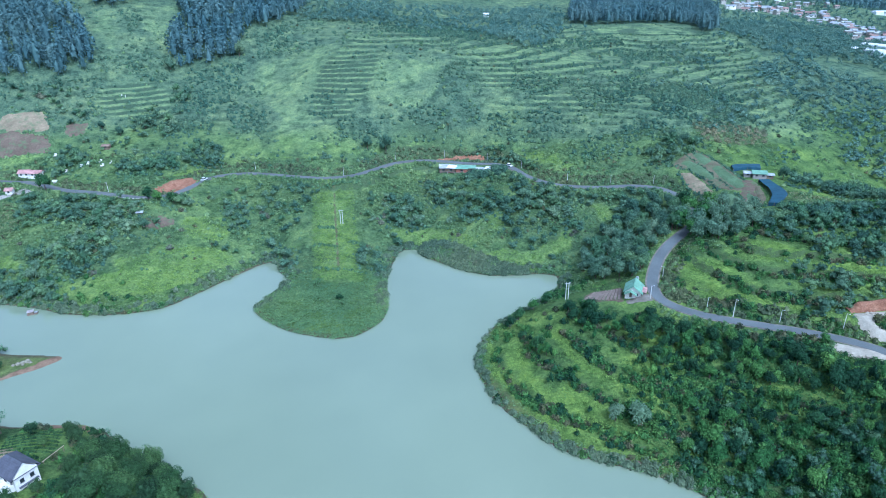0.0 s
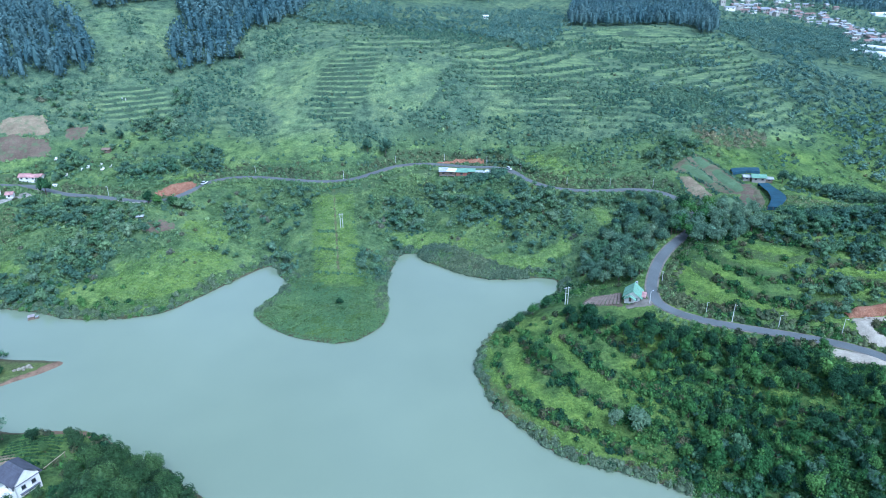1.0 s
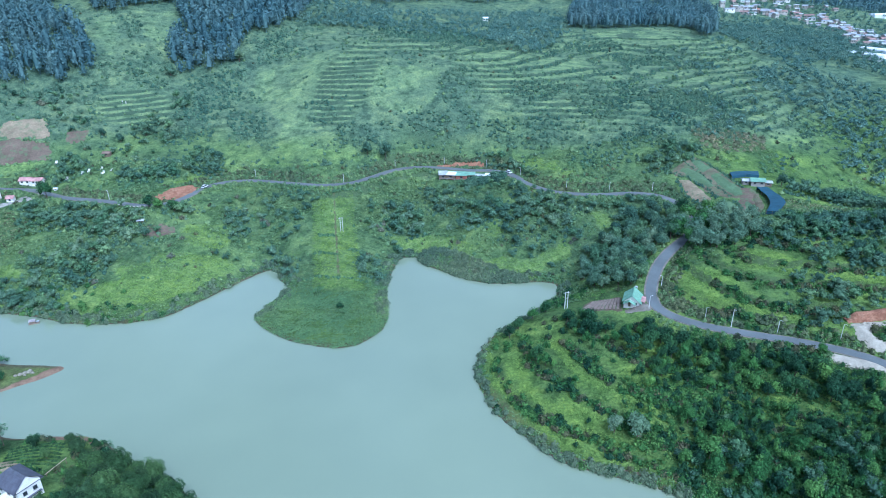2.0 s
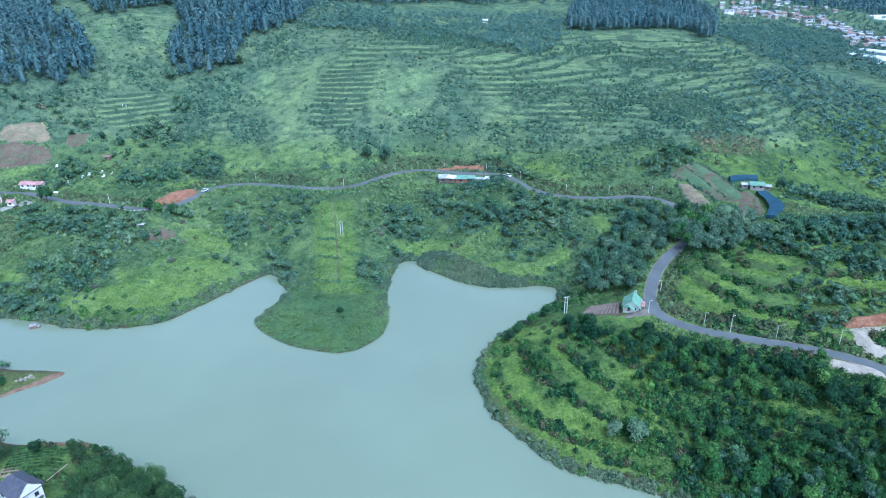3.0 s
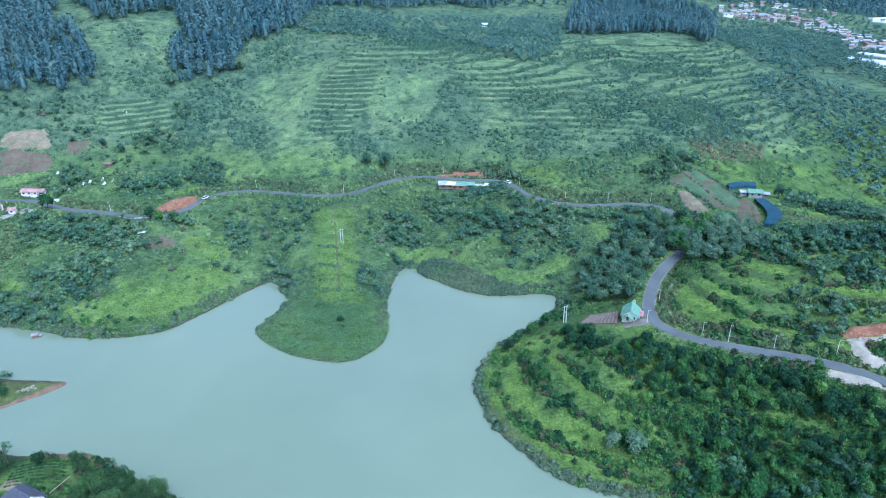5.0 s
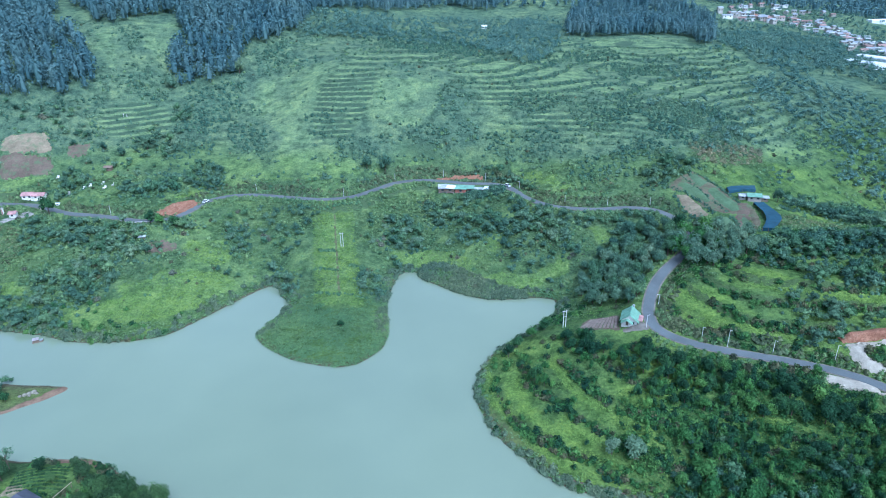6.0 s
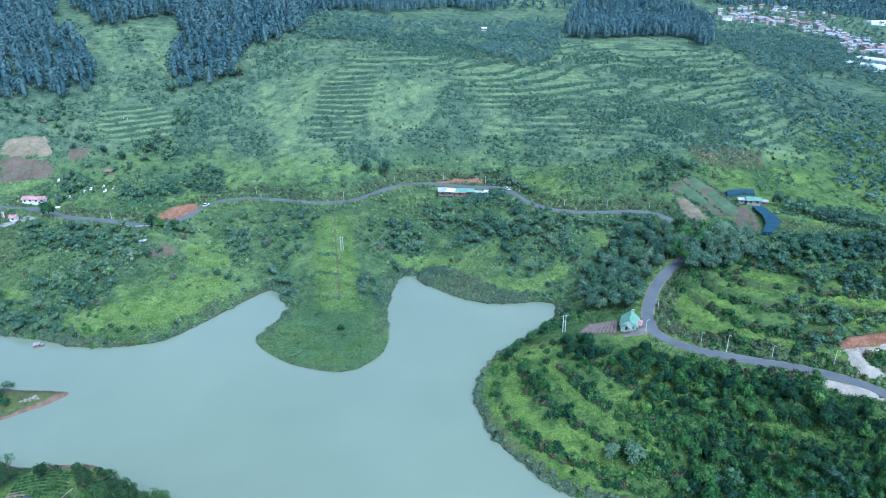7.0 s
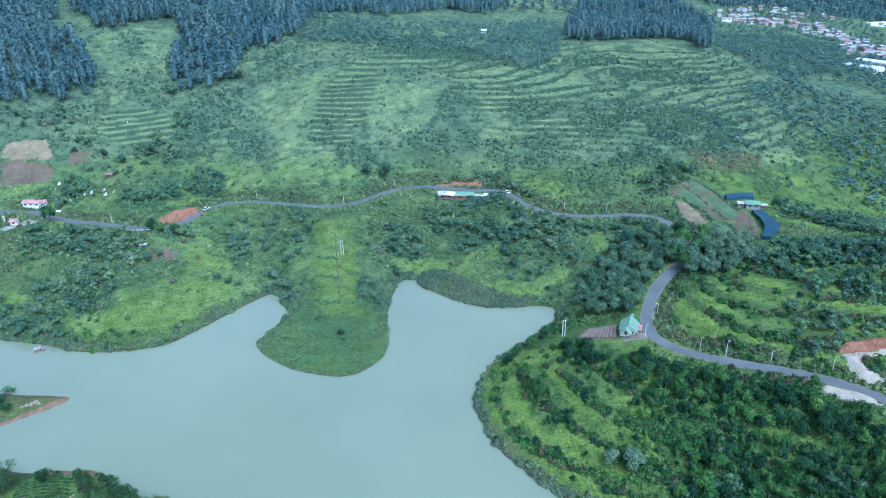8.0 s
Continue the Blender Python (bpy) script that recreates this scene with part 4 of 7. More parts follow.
for tone, mat, words in (("dark", M_DARK_LEAF, "dark green broadleaf tree with a dense rounded crown on the slope"),
                         ("mid", M_MID_LEAF, "fresh green broadleaf tree with a loose leafy crown"),
                         ("hollow", M_GROVE, "green broadleaf tree crowding the hollow below the road"),
                         ("deep", M_HOLLOW_LEAF, "mid green broadleaf tree crowding the hollow below the road"),
                         ("pale", M_PALE_LEAF, "pale grey-green tree with a feathery crown")):
    TREE_KINDS[tone] = [(mesh_from("crown", v, f, mat, np.full(len(v), 0.0)), trunk_mesh(np.random.default_rng(3 + k), 4.0), words)
                        for k, (v, f) in enumerate(BROAD)]
FINE = [crown(np.random.default_rng(240 + k), 2.7, 6.2, 8, 210, 0.16, 0.8, (6, 3), 0.68) for k in range(5)]
for tone, mat, words in (("near dark", M_NEAR_DARK, "dark green broadleaf tree with a dense crown on the near bank"),
                         ("near mid", M_NEAR_LEAF, "mid green broadleaf tree with a full crown on the near bank")):
    TREE_KINDS[tone] = [(mesh_from("crown", v, f, mat, np.full(len(v), 0.0)), trunk_mesh(np.random.default_rng(9 + k), 4.0), words)
                        for k, (v, f) in enumerate(FINE)]


def airy(rg, tall):
    """A tall thin tree: bare limbs with loose clusters of leaves, open to the sky between."""
    pieces = []
    for k in range(13):
        a, f = rg.uniform(0, 6.28), rg.uniform(0.4, 1.0)
        c = np.array([1.9 * math.cos(a) * rg.uniform(0.3, 1), 1.9 * math.sin(a) * rg.uniform(0.3, 1), tall * f])
        way = c - np.array([0, 0, tall * f * 0.75])
        side = np.cross(way, (0.3, 0.2, 1.0))
        side = side / np.linalg.norm(side) * 0.05
        foot = c - way
        pieces.append((np.array([foot - side, foot + side, c + side * 0.4, c - side * 0.4]), np.array([[0, 1, 2, 3]])))
        at = c + rg.normal(size=(16, 3)) * (0.42, 0.42, 0.3)
        pieces.append(leaf_quads(at, rg.normal(size=(16, 3)) + np.array([0, 0, 1.0]), 0.2, rg))
    return joined(pieces)


TREE_KINDS["airy"] = [(mesh_from("crown", *airy(np.random.default_rng(400 + k), 8.0), M_HOLLOW_LEAF, None), trunk_mesh(np.random.default_rng(19 + k), 8.0),
                       "tall thin tree with a sparse airy crown on the near bank") for k in range(5)]
TREE_TOTAL = [0]


def tree(x, y, size, tone, group):
    cm, tm, words = TREE_KINDS[tone][int(rng.integers(0, 5))]
    thing = new("tree")
    thing.empty_display_size = 0.5
    z = float(height(np.array([x]), np.array([y]))[0])
    thing.matrix_basis = Matrix.Translation((x, y, z - 0.05)) @ Matrix.Rotation(rng.uniform(0, 6.28), 4, "Z") @ Matrix.Diagonal((size, size, size * rng.uniform(0.9, 1.15), 1))
    for nm, me in (("trunk", tm), ("crown", cm)):
        ob = new(nm, me)
        ob.parent = thing
    TREE_TOTAL[0] += 1
    return tagged(thing, words, "tree", group)


def grove(ring, spacing, tones, group, keep=1.0, small=0.75, big=1.25):
    spots = fill(ring, spacing, keep)
    for x, y in spots[~cover("meadow", spots[:, 0], spots[:, 1], 2.0)]:
        tree(x, y, rng.uniform(small, big), tones[int(rng.integers(0, len(tones)))], group)


grove([(44, 198), (56, 198), (71, 186), (83, 174), (92, 169), (107, 163.5), (117, 156), (126, 146), (121, 136), (113, 145), (98, 149),
       (79, 154), (66, 162), (62, 174), (52, 181), (44, 190)], 4.5, ("dark", "dark", "dark", "mid"), "trees on the knoll", 1.0, 0.6, 1.05)
grove([(-98, 136.5), (-92, 137.8), (-84, 134.2), (-74, 128.2), (-65, 121.6), (-61, 116), (-62, 110), (-90, 110), (-94.5, 121), (-98.5, 129)], 3.7, ("near dark", "near mid", "near mid"), "trees by the near bank", 0.97, 0.7, 1.12)
grove([(66, 261), (80, 275), (100, 286), (112, 270), (106, 253), (95, 240), (84, 229), (75, 214), (64, 222), (54, 243)], 4.7, ("hollow", "hollow", "deep", "pale"), "trees in the hollow", 0.95)
grove([(106, 243), (122, 266), (133, 254), (126, 228), (117, 218), (103, 222), (99, 228)], 5.4, ("pale", "pale", "mid", "pale"), "trees by the road bend", 0.95, 0.85, 1.3)
grove([(71, 147), (95, 142), (116, 131), (135, 118), (104, 100), (78, 114), (68, 124), (62, 133)], 5.2, ("mid", "dark", "mid", "mid", "dark", "mid"), "trees at the knoll's foot", 0.85, 0.55, 1.1)

# the rest of the growth: woods, scrub and undergrowth that nobody could count
def seen(s):
    return s[(np.abs(s[:, 0]) < 0.76 * s[:, 1] + 25)]


woods = seen(np.concatenate([fill(r, 6.4, 0.97) for r in STANDS["pine"]]))
woods = woods[(woods[:, 1] < 700) | (rng.uniform(0, 1, len(woods)) < 0.6)]
scatter_mesh("pine_wood", PINES, woods, rng.uniform(0.72, 1.2, len(woods)), M_HAZED_PINE, "dense pine woods on the upper slopes, tinted blue for haze", "pine trees", True)
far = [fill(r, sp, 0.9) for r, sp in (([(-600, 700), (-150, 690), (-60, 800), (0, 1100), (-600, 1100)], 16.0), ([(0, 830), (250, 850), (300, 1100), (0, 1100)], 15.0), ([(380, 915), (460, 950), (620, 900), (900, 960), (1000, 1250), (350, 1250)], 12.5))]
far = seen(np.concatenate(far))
scatter_mesh("distant_wood", FAR_PINES, far, rng.uniform(0.9, 1.3, len(far)), M_HAZED_PINE, "distant woods on the far hills, tinted blue for haze", "pine trees", True)

# closed woodland and brush above the road
close_wood = seen(np.concatenate([fill(r, 6.5, 0.95) for r in STANDS["wood"]]))
loose_wood = seen(np.concatenate([fill(r, sp, keep, cl, 22.0, 31) for r, sp, keep, cl in (
    ([(240, 500), (380, 540), (470, 640), (520, 720), (420, 800), (330, 800), (270, 660), (230, 560)], 8.0, 0.8, 0.42),
    ([(-110, 540), (-20, 530), (140, 560), (150, 680), (130, 800), (0, 720), (-60, 620)], 6.6, 0.9, 0.36),
    ([(196, 540), (262, 500), (225, 385), (171, 346), (141, 343), (126, 379), (150, 450)], 5.5, 0.8, 0.46),
    ([(300, 560), (700, 560), (800, 900), (500, 1000), (350, 800)], 10.0, 0.7, 0.42))]))
loose_wood = loose_wood[~cover("meadow", loose_wood[:, 0], loose_wood[:, 1])]
loose_wood = loose_wood[on_bank(loose_wood[:, 0], loose_wood[:, 1]) >= 0]
far_spots = np.concatenate([close_wood, loose_wood])
scatter_mesh("far_woodland", FAR_LOOSE, far_spots, np.r_[rng.uniform(0.8, 1.3, len(close_wood)), rng.uniform(0.6, 1.1, len(loose_wood))], M_HAZED_WOOD, "broadleaf woodland on the far slopes, tinted blue for haze", "trees")
thicket = np.concatenate([fill(r, 2.9, 0.85, 0.40, 11.0, 131) for r in STANDS["brush"]])
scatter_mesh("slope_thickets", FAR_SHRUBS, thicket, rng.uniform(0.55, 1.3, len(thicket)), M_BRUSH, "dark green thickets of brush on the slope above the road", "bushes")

# broadleaf groves round the lake, and looser growth between them
groves = seen(np.concatenate([fill(r, 3.9, 0.95) for r in STANDS["grove"]]))
between = np.concatenate([fill(r, sp, keep, cl, 22.0, 31) for r, sp, keep, cl in (
    ([(-240, 262), (-180, 245), (-165, 232), (-125, 226), (-95, 262), (-70, 285), (-64, 318), (-95, 322), (-130, 296), (-190, 296), (-240, 305)], 5.0, 0.8, 0.50),
    ([(-40, 280), (-8, 280), (20, 258), (50, 254), (62, 262), (110, 292), (60, 300), (30, 330), (-20, 345), (-44, 322)], 5.0, 0.8, 0.50),
    ([(46, 306), (60, 298), (80, 293), (104, 292), (108, 284), (90, 282), (60, 290), (44, 300)], 4.4, 0.8, 0.44),
    ([(-280, 330), (-240, 338), (-205, 350), (-165, 345), (-160, 400), (-230, 415), (-300, 400)], 6.0, 0.8, 0.54),
    ([(-200, 196), (-158, 192), (-155, 181), (-165, 172), (-200, 178)], 4.0, 0.8, 0.1),
    ([(71, 147), (95, 142), (116, 131), (150, 110), (104, 95), (78, 113), (66, 124), (61, 133)], 4.6, 0.7, 0.30),
    ([(132, 240), (176, 236), (190, 225), (162, 209), (146, 206), (128, 211), (118, 216)], 4.4, 0.9, 0.40))])
between = between[~cover("meadow", between[:, 0], between[:, 1])]
spots = np.concatenate([groves, between])
sizes = np.r_[rng.uniform(0.55, 1.12, len(groves)), rng.uniform(0.45, 0.9, len(between))]
pale_ok = (spots[:, 1] > 225) & (spots[:, 0] < 115)      # no pale trees on the hill above the east road
tone = fbm(spots[:, 0] / 18, spots[:, 1] / 18, 51, 2) + rng.uniform(-0.2, 0.2, len(spots)) - np.r_[np.full(len(groves), 0.1), np.zeros(len(between))]
tone = np.where(pale_ok, tone, np.minimum(tone, 0.55) - 0.06)
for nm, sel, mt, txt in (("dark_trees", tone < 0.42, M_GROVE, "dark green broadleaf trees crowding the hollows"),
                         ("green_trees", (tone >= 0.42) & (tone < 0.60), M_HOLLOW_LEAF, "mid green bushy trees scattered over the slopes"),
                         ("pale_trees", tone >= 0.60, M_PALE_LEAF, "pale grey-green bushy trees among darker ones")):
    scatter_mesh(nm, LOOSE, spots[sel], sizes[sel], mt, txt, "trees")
hem = np.concatenate([densify(np.concatenate([r, r[:1]]), 1.1) for r in STANDS["grove"]])
hem = hem + rng.normal(size=hem.shape) * 1.8
hem = seen(clear(hem[:, 0], hem[:, 1]))
scatter_mesh("grove_edge_bushes", SHRUBS, hem, rng.uniform(0.4, 1.0, len(hem)), M_GROVE, "dark bushes along the ragged edges of the groves", "bushes")
straw = np.concatenate([fill(r, 1.5, 0.85) for r in STANDS["straw"]])
scatter_mesh("dry_grass", GRASS_TUFTS, straw, rng.uniform(0.8, 1.7, len(straw)), M_STRAW, "pale dry grass in tufts on the open slopes", "grass")

# young trees between the larger ones on the knoll
young = np.concatenate([fill([(44, 198), (56, 198), (71, 186), (92, 169), (107, 163.5), (126, 146), (136, 120), (104, 98), (78, 113), (62, 132), (56, 146), (62, 174), (44, 190)], 2.9, 0.62, 0.38, 12.0, 83),
                        fill([(20, 190), (44, 190), (58, 170), (54, 146), (40, 142), (24, 160)], 4.0, 0.4, 0.5, 12.0, 83)])
young = young[~cover("meadow", young[:, 0], young[:, 1], 2.0)]
tone = fbm(young[:, 0] / 10, young[:, 1] / 10, 85, 2) + rng.uniform(-0.2, 0.2, len(young))
for nm, sel, mt, txt in (("dark_young_trees", tone < 0.5, M_DARK_LEAF, "slim dark green young trees crowding the knoll"),
                         ("fresh_young_trees", tone >= 0.5, M_MID_LEAF, "slim fresh green young trees crowding the knoll")):
    scatter_mesh(nm, SPIRE, young[sel], rng.uniform(0.6, 1.15, int(sel.sum())), mt, txt, "trees")

# scrub: thick on terrace risers and in patches, thin on the open grass
def scrub_spots(n, x0, x1, y0, y1, patch, thick, riser, seed):
    X, Y = rng.uniform(x0, x1, n), rng.uniform(y0, y1, n)
    patchy = fbm(X / patch, Y / patch, seed, 3)
    bank = on_bank(X, Y)
    chance = np.clip((patchy - 0.46) * 4.0, 0.12, 1) * thick * np.where(bank < 0, np.where((X < 64) | (Y > 172), 0.14, 0.35), 1.0) + np.where(bank > 0.7, riser, 0.0)
    ok = (rng.uniform(0, 1, n) < chance) & (np.abs(X) < 0.75 * Y + 15)
    return clear(X[ok], Y[ok], 3.8)


s = np.concatenate([
    scrub_spots(12500, 10, 150, 100, 200, 14, 0.65, 0.75, 71),      # knoll
    scrub_spots(5200, 56, 160, 95, 165, 14, 0.9, 0.5, 71),          # its wooded foot
    scrub_spots(9000, 75, 200, 176, 250, 14, 0.10, 0.7, 72),       # hill above the east road
    scrub_spots(3600, 100, 205, 216, 252, 14, 0.9, 0.6, 72),
    scrub_spots(20000, -260, 120, 216, 350, 14, 0.62, 0.3, 73),     # slopes below the road
    scrub_spots(24000, -160, 240, 335, 560, 20, 0.34, 0.9, 74),     # great slope
    scrub_spots(20000, 0, 265, 350, 600, 20, 0.34, 0.9, 74),          # its bushier east
    scrub_spots(12000, -330, -140, 320, 520, 20, 0.5, 0.3, 75),   # west valley side
    scrub_spots(8000, 140, 360, 240, 420, 16, 0.6, 0.3, 76),       # east valley
    scrub_spots(5000, -160, 300, 500, 660, 30, 0.6, 0.3, 77),      # behind the crest
    scrub_spots(3400, -160, -60, 105, 152, 9, 0.8, 0.3, 78),
])
s = s[~((s[:, 0] > -78) & (s[:, 0] < -20) & (s[:, 1] < 250))]
s = s[~((np.abs(s[:, 0] + 52) < 14) & (s[:, 1] > 250) & (s[:, 1] < 322) & (rng.uniform(0, 1, len(s)) < 0.85))]
s = s[~(cover("meadow", s[:, 0], s[:, 1]) & (rng.uniform(0, 1, len(s)) < np.where(s[:, 1] > 335, 0.66, np.where((s[:, 1] > 170) & (s[:, 0] > 70), 0.95, 0.8))))]
s = s[~cover("pine", s[:, 0], s[:, 1], 1.0)]
# weeds and bushes on the cut banks along the road
d = []
for k in range(7):
    off = rng.uniform(3.0, 9.0, len(ROAD_LINE))
    way = np.gradient(ROAD_LINE[:, :2], axis=0)
    way /= np.linalg.norm(way, axis=1)[:, None]
    d.append(ROAD_LINE[:, :2] + np.c_[-way[:, 1], way[:, 0]] * off[:, None])
d = np.concatenate(d)
d = d[(np.abs(d[:, 0]) < 240) & (fbm(d[:, 0] / 8, d[:, 1] / 8, 33, 2) > 0.3)]
d = d + rng.normal(size=d.shape) * 0.9
bank_spots = clear(d[:, 0], d[:, 1], 3.2)
scatter_mesh("bank_weeds", FAR_SHRUBS, bank_spots, rng.uniform(0.45, 1.1, len(bank_spots)), M_BANK, "dull brownish-green weeds on the cut bank along the road", "weeds")

third = rng.uniform(0, 1, len(s))
third = np.where((on_bank(s[:, 0], s[:, 1]) > 0.7) & (s[:, 1] < 260) & (rng.uniform(0, 1, len(s)) < 0.16), 1.3, third)
tone = fbm(s[:, 0] / 16, s[:, 1] / 16, 37, 2) - 0.5 + np.where((s[:, 0] > 50) & (s[:, 1] < 165), -0.06, 0.0)
third = np.where((third + tone >= 0.93) & (s[:, 0] > 50) & (s[:, 1] < 165) & (third < 1.2), 0.85 - tone, third)
size = rng.uniform(0.35, 1.0, len(s)) * (0.7 + 0.7 * fbm(s[:, 0] / 12, s[:, 1] / 12, 5, 2))
size = size * np.where((s[:, 0] > 0) & (s[:, 1] > 345), 1.15, 1.0)
size = size * np.where((on_bank(s[:, 0], s[:, 1]) > 0) & (s[:, 1] > 330), 0.8, 1.0)
# most bushes beyond y 345 take the haze-tinted scrub colour
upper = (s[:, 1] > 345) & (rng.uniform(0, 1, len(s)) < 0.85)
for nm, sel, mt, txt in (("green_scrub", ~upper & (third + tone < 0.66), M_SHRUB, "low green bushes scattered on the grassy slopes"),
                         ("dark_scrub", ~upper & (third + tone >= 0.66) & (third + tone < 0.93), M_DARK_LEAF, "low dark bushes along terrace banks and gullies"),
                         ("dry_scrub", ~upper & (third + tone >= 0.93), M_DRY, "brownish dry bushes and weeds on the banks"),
                         ("upland_scrub", upper, M_HAZED_SCRUB, "upland bushes dotted over the terraced slope, greyed for haze")):
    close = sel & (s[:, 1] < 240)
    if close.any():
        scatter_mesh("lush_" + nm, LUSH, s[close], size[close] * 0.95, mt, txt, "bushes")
    # beyond y 240 bushes swap to paler, bluer materials that imitate haze
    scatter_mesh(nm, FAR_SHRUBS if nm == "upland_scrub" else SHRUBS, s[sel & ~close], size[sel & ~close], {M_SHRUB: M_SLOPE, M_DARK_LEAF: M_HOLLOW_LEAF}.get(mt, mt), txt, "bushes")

# thick low growth on the tongue of the peninsula and along the waterline
tongue = fill([(-78, 226), (-74, 236), (-62, 246), (-45, 244), (-24, 247), (-20, 220), (-25, 203), (-40, 194), (-60, 200), (-78, 212)], 0.78, 0.95)
inland = fill([(-70, 246), (-24, 246), (-26, 266), (-66, 266)], 1.1, 0.95)
tongue = np.concatenate([tongue, inland])
tongue = tongue[tongue[:, 1] + (fbm(tongue[:, 0] / 6, tongue[:, 1] / 6, 57, 2) - 0.5) * 16 < 237 + 0.035 * (tongue[:, 0] + 49) ** 2]
edge = []
for line in (SHORE_FAR_LEFT[1:], SHORE_PENINSULA, SHORE_BAY, SHORE_KNOLL[:15]):
    e = smooth_line(line, 0.8)[:, :2]
    for _ in range(6):
        edge.append(e + rng.normal(size=e.shape) * 2.2)
bay_mat = fill([(-11, 278), (4, 270), (29, 256), (50, 251), (48, 246), (19, 249), (1, 260)], 1.0, 0.95)
edge = np.concatenate(edge)
edge = clear(edge[:, 0], edge[:, 1])
belt = []
for line, deep in ((SHORE_FAR_LEFT[1:], 6.5), (SHORE_PENINSULA[:3], 5.0), (SHORE_PENINSULA[11:], 5.0), (SHORE_BAY, 6.0), (SHORE_KNOLL[:14], 3.0)):
    e = smooth_line(line, 1.3)[:, :2]
    for _ in range(5):
        belt.append(e + rng.uniform(-1, 1, e.shape) * deep)
belt = np.concatenate(belt + [fill([(-12, 276), (-8, 283), (5, 277), (18, 264), (27, 256), (39, 250), (36, 247), (19, 247), (4, 256), (-10, 268)], 1.25, 0.95)])
belt = clear(belt[:, 0], belt[:, 1])
belt = belt[rng.uniform(0, 1, len(belt)) < np.where(fbm(belt[:, 0] / 9, belt[:, 1] / 9, 47, 2) > 0.42, 1, 0.35)]
belt = belt[belt[:, 0] > -250]
scatter_mesh("shore_bushes", LUSH, belt, rng.uniform(0.45, 0.95, len(belt)), M_BELT, "grey-green bushes in a belt along the lake shore", "bushes")
road_edge = []
for side in (-1, 1):
    for _ in range(5):
        way = np.gradient(ROAD_LINE[:, :2], axis=0)
        way /= np.linalg.norm(way, axis=1)[:, None]
        road_edge.append(ROAD_LINE[:, :2] + np.c_[-way[:, 1], way[:, 0]] * (side * rng.uniform(2.9, 7.0, len(ROAD_LINE)))[:, None])
road_edge = np.concatenate(road_edge)
road_edge = road_edge[(np.abs(road_edge[:, 0]) < 240) & (fbm(road_edge[:, 0] / 7, road_edge[:, 1] / 7, 49, 2) > 0.42)]
road_edge = clear(road_edge[:, 0], road_edge[:, 1], 2.8)
road_edge = road_edge[~cover("meadow", road_edge[:, 0], road_edge[:, 1], 2.0)]
scatter_mesh("roadside_bushes", SHRUBS, road_edge, rng.uniform(0.4, 1.0, len(road_edge)), M_SLOPE, "green bushes and weeds along the road's edge", "bushes")
low = np.concatenate([tongue, edge, bay_mat])
# it swells into mounds and hollows, and stands highest along the brow below the mown strip
swell = 0.62 + 0.6 * np.clip((fbm(low[:, 0] / 4.5, low[:, 1] / 3.0, 63, 2) - 0.3) / 0.4, 0, 1)
swell += 0.3 * np.exp(-((low[:, 1] - 229) / 2.2) ** 2) * (np.abs(low[:, 0] + 46) < 18)
scatter_mesh("waterside_growth", TUFTS, low, rng.uniform(0.6, 1.15, len(low)) * swell, M_MAT, "dense low leafy waterside plants along the lake shore", "plants")


# leafy undergrowth between the bushes on the slopes below the road
X, Y = rng.uniform(-250, 130, 21000), rng.uniform(216, 345, 21000)
ok = (np.where(X > 10, fbm(X / 14, Y / 14, 71, 3), fbm(X / 14, Y / 14, 73, 3)) > 0.47) & (np.abs(X) < 0.75 * Y + 12) & ((np.abs(X + 49.5 + (Y - 265) * 0.17) > 11) | (Y < 236))
ok &= ~cover("meadow", X, Y)
under = clear(X[ok], Y[ok], 3.8)
scatter_mesh("slope_undergrowth", TUFTS, under, rng.uniform(0.7, 1.45, len(under)), M_SLOPE, "leafy green undergrowth between the bushes on the slopes", "plants")

X, Y = rng.uniform(54, 125, 8000), rng.uniform(104, 166, 8000)
ok = (fbm(X / 9, Y / 9, 79, 3) > 0.42) & (on_bank(X, Y) > -0.5) | (rng.uniform(0, 1, len(X)) < 0.28)
low_knoll = clear(X[ok], Y[ok], 3.8)
scatter_mesh("knoll_undergrowth", TUFTS, low_knoll, rng.uniform(0.6, 1.3, len(low_knoll)), M_SHRUB, "fresh green undergrowth between the trees on the knoll", "plants")

# tall rough grass on the nearer meadows
n = 36000
X, Y = rng.uniform(-210, 190, n), rng.uniform(108, 345, n)
ok = (fbm(X / 7, Y / 7, 91, 3) > 0.47) & (np.abs(X) < 0.75 * Y + 12) & (rng.uniform(0, 1, n) < np.clip(1.6 - Y / 340, 0.5, 1))
X2, Y2 = rng.uniform(-220, 190, 120000), rng.uniform(125, 345, 120000)
lush = cover("meadow", X2, Y2) | ((np.abs(X2 + 49.5 + (Y2 - 265) * 0.17) < 11) & (Y2 > 240) & (Y2 < 326))
lush &= np.abs(X2 + 58.2 - (321 - Y2) * 0.165) > 0.9
meadow_blades = clear(X2[lush], Y2[lush], 3.6)
scatter_mesh("meadow_grass", GRASS_TUFTS, meadow_blades, rng.uniform(0.5, 1.1, len(meadow_blades)), M_LUSH, "bright fresh grass in low tufts on the open meadows", "grass")
blades = clear(X[ok & ~cover("meadow", X, Y)], Y[ok & ~cover("meadow", X, Y)], 3.6)
scatter_mesh("tall_grass", GRASS_TUFTS, blades, rng.uniform(0.6, 1.35, len(blades)), M_GRASS, "tall rough bright green grass in tufts on the meadows", "grass")


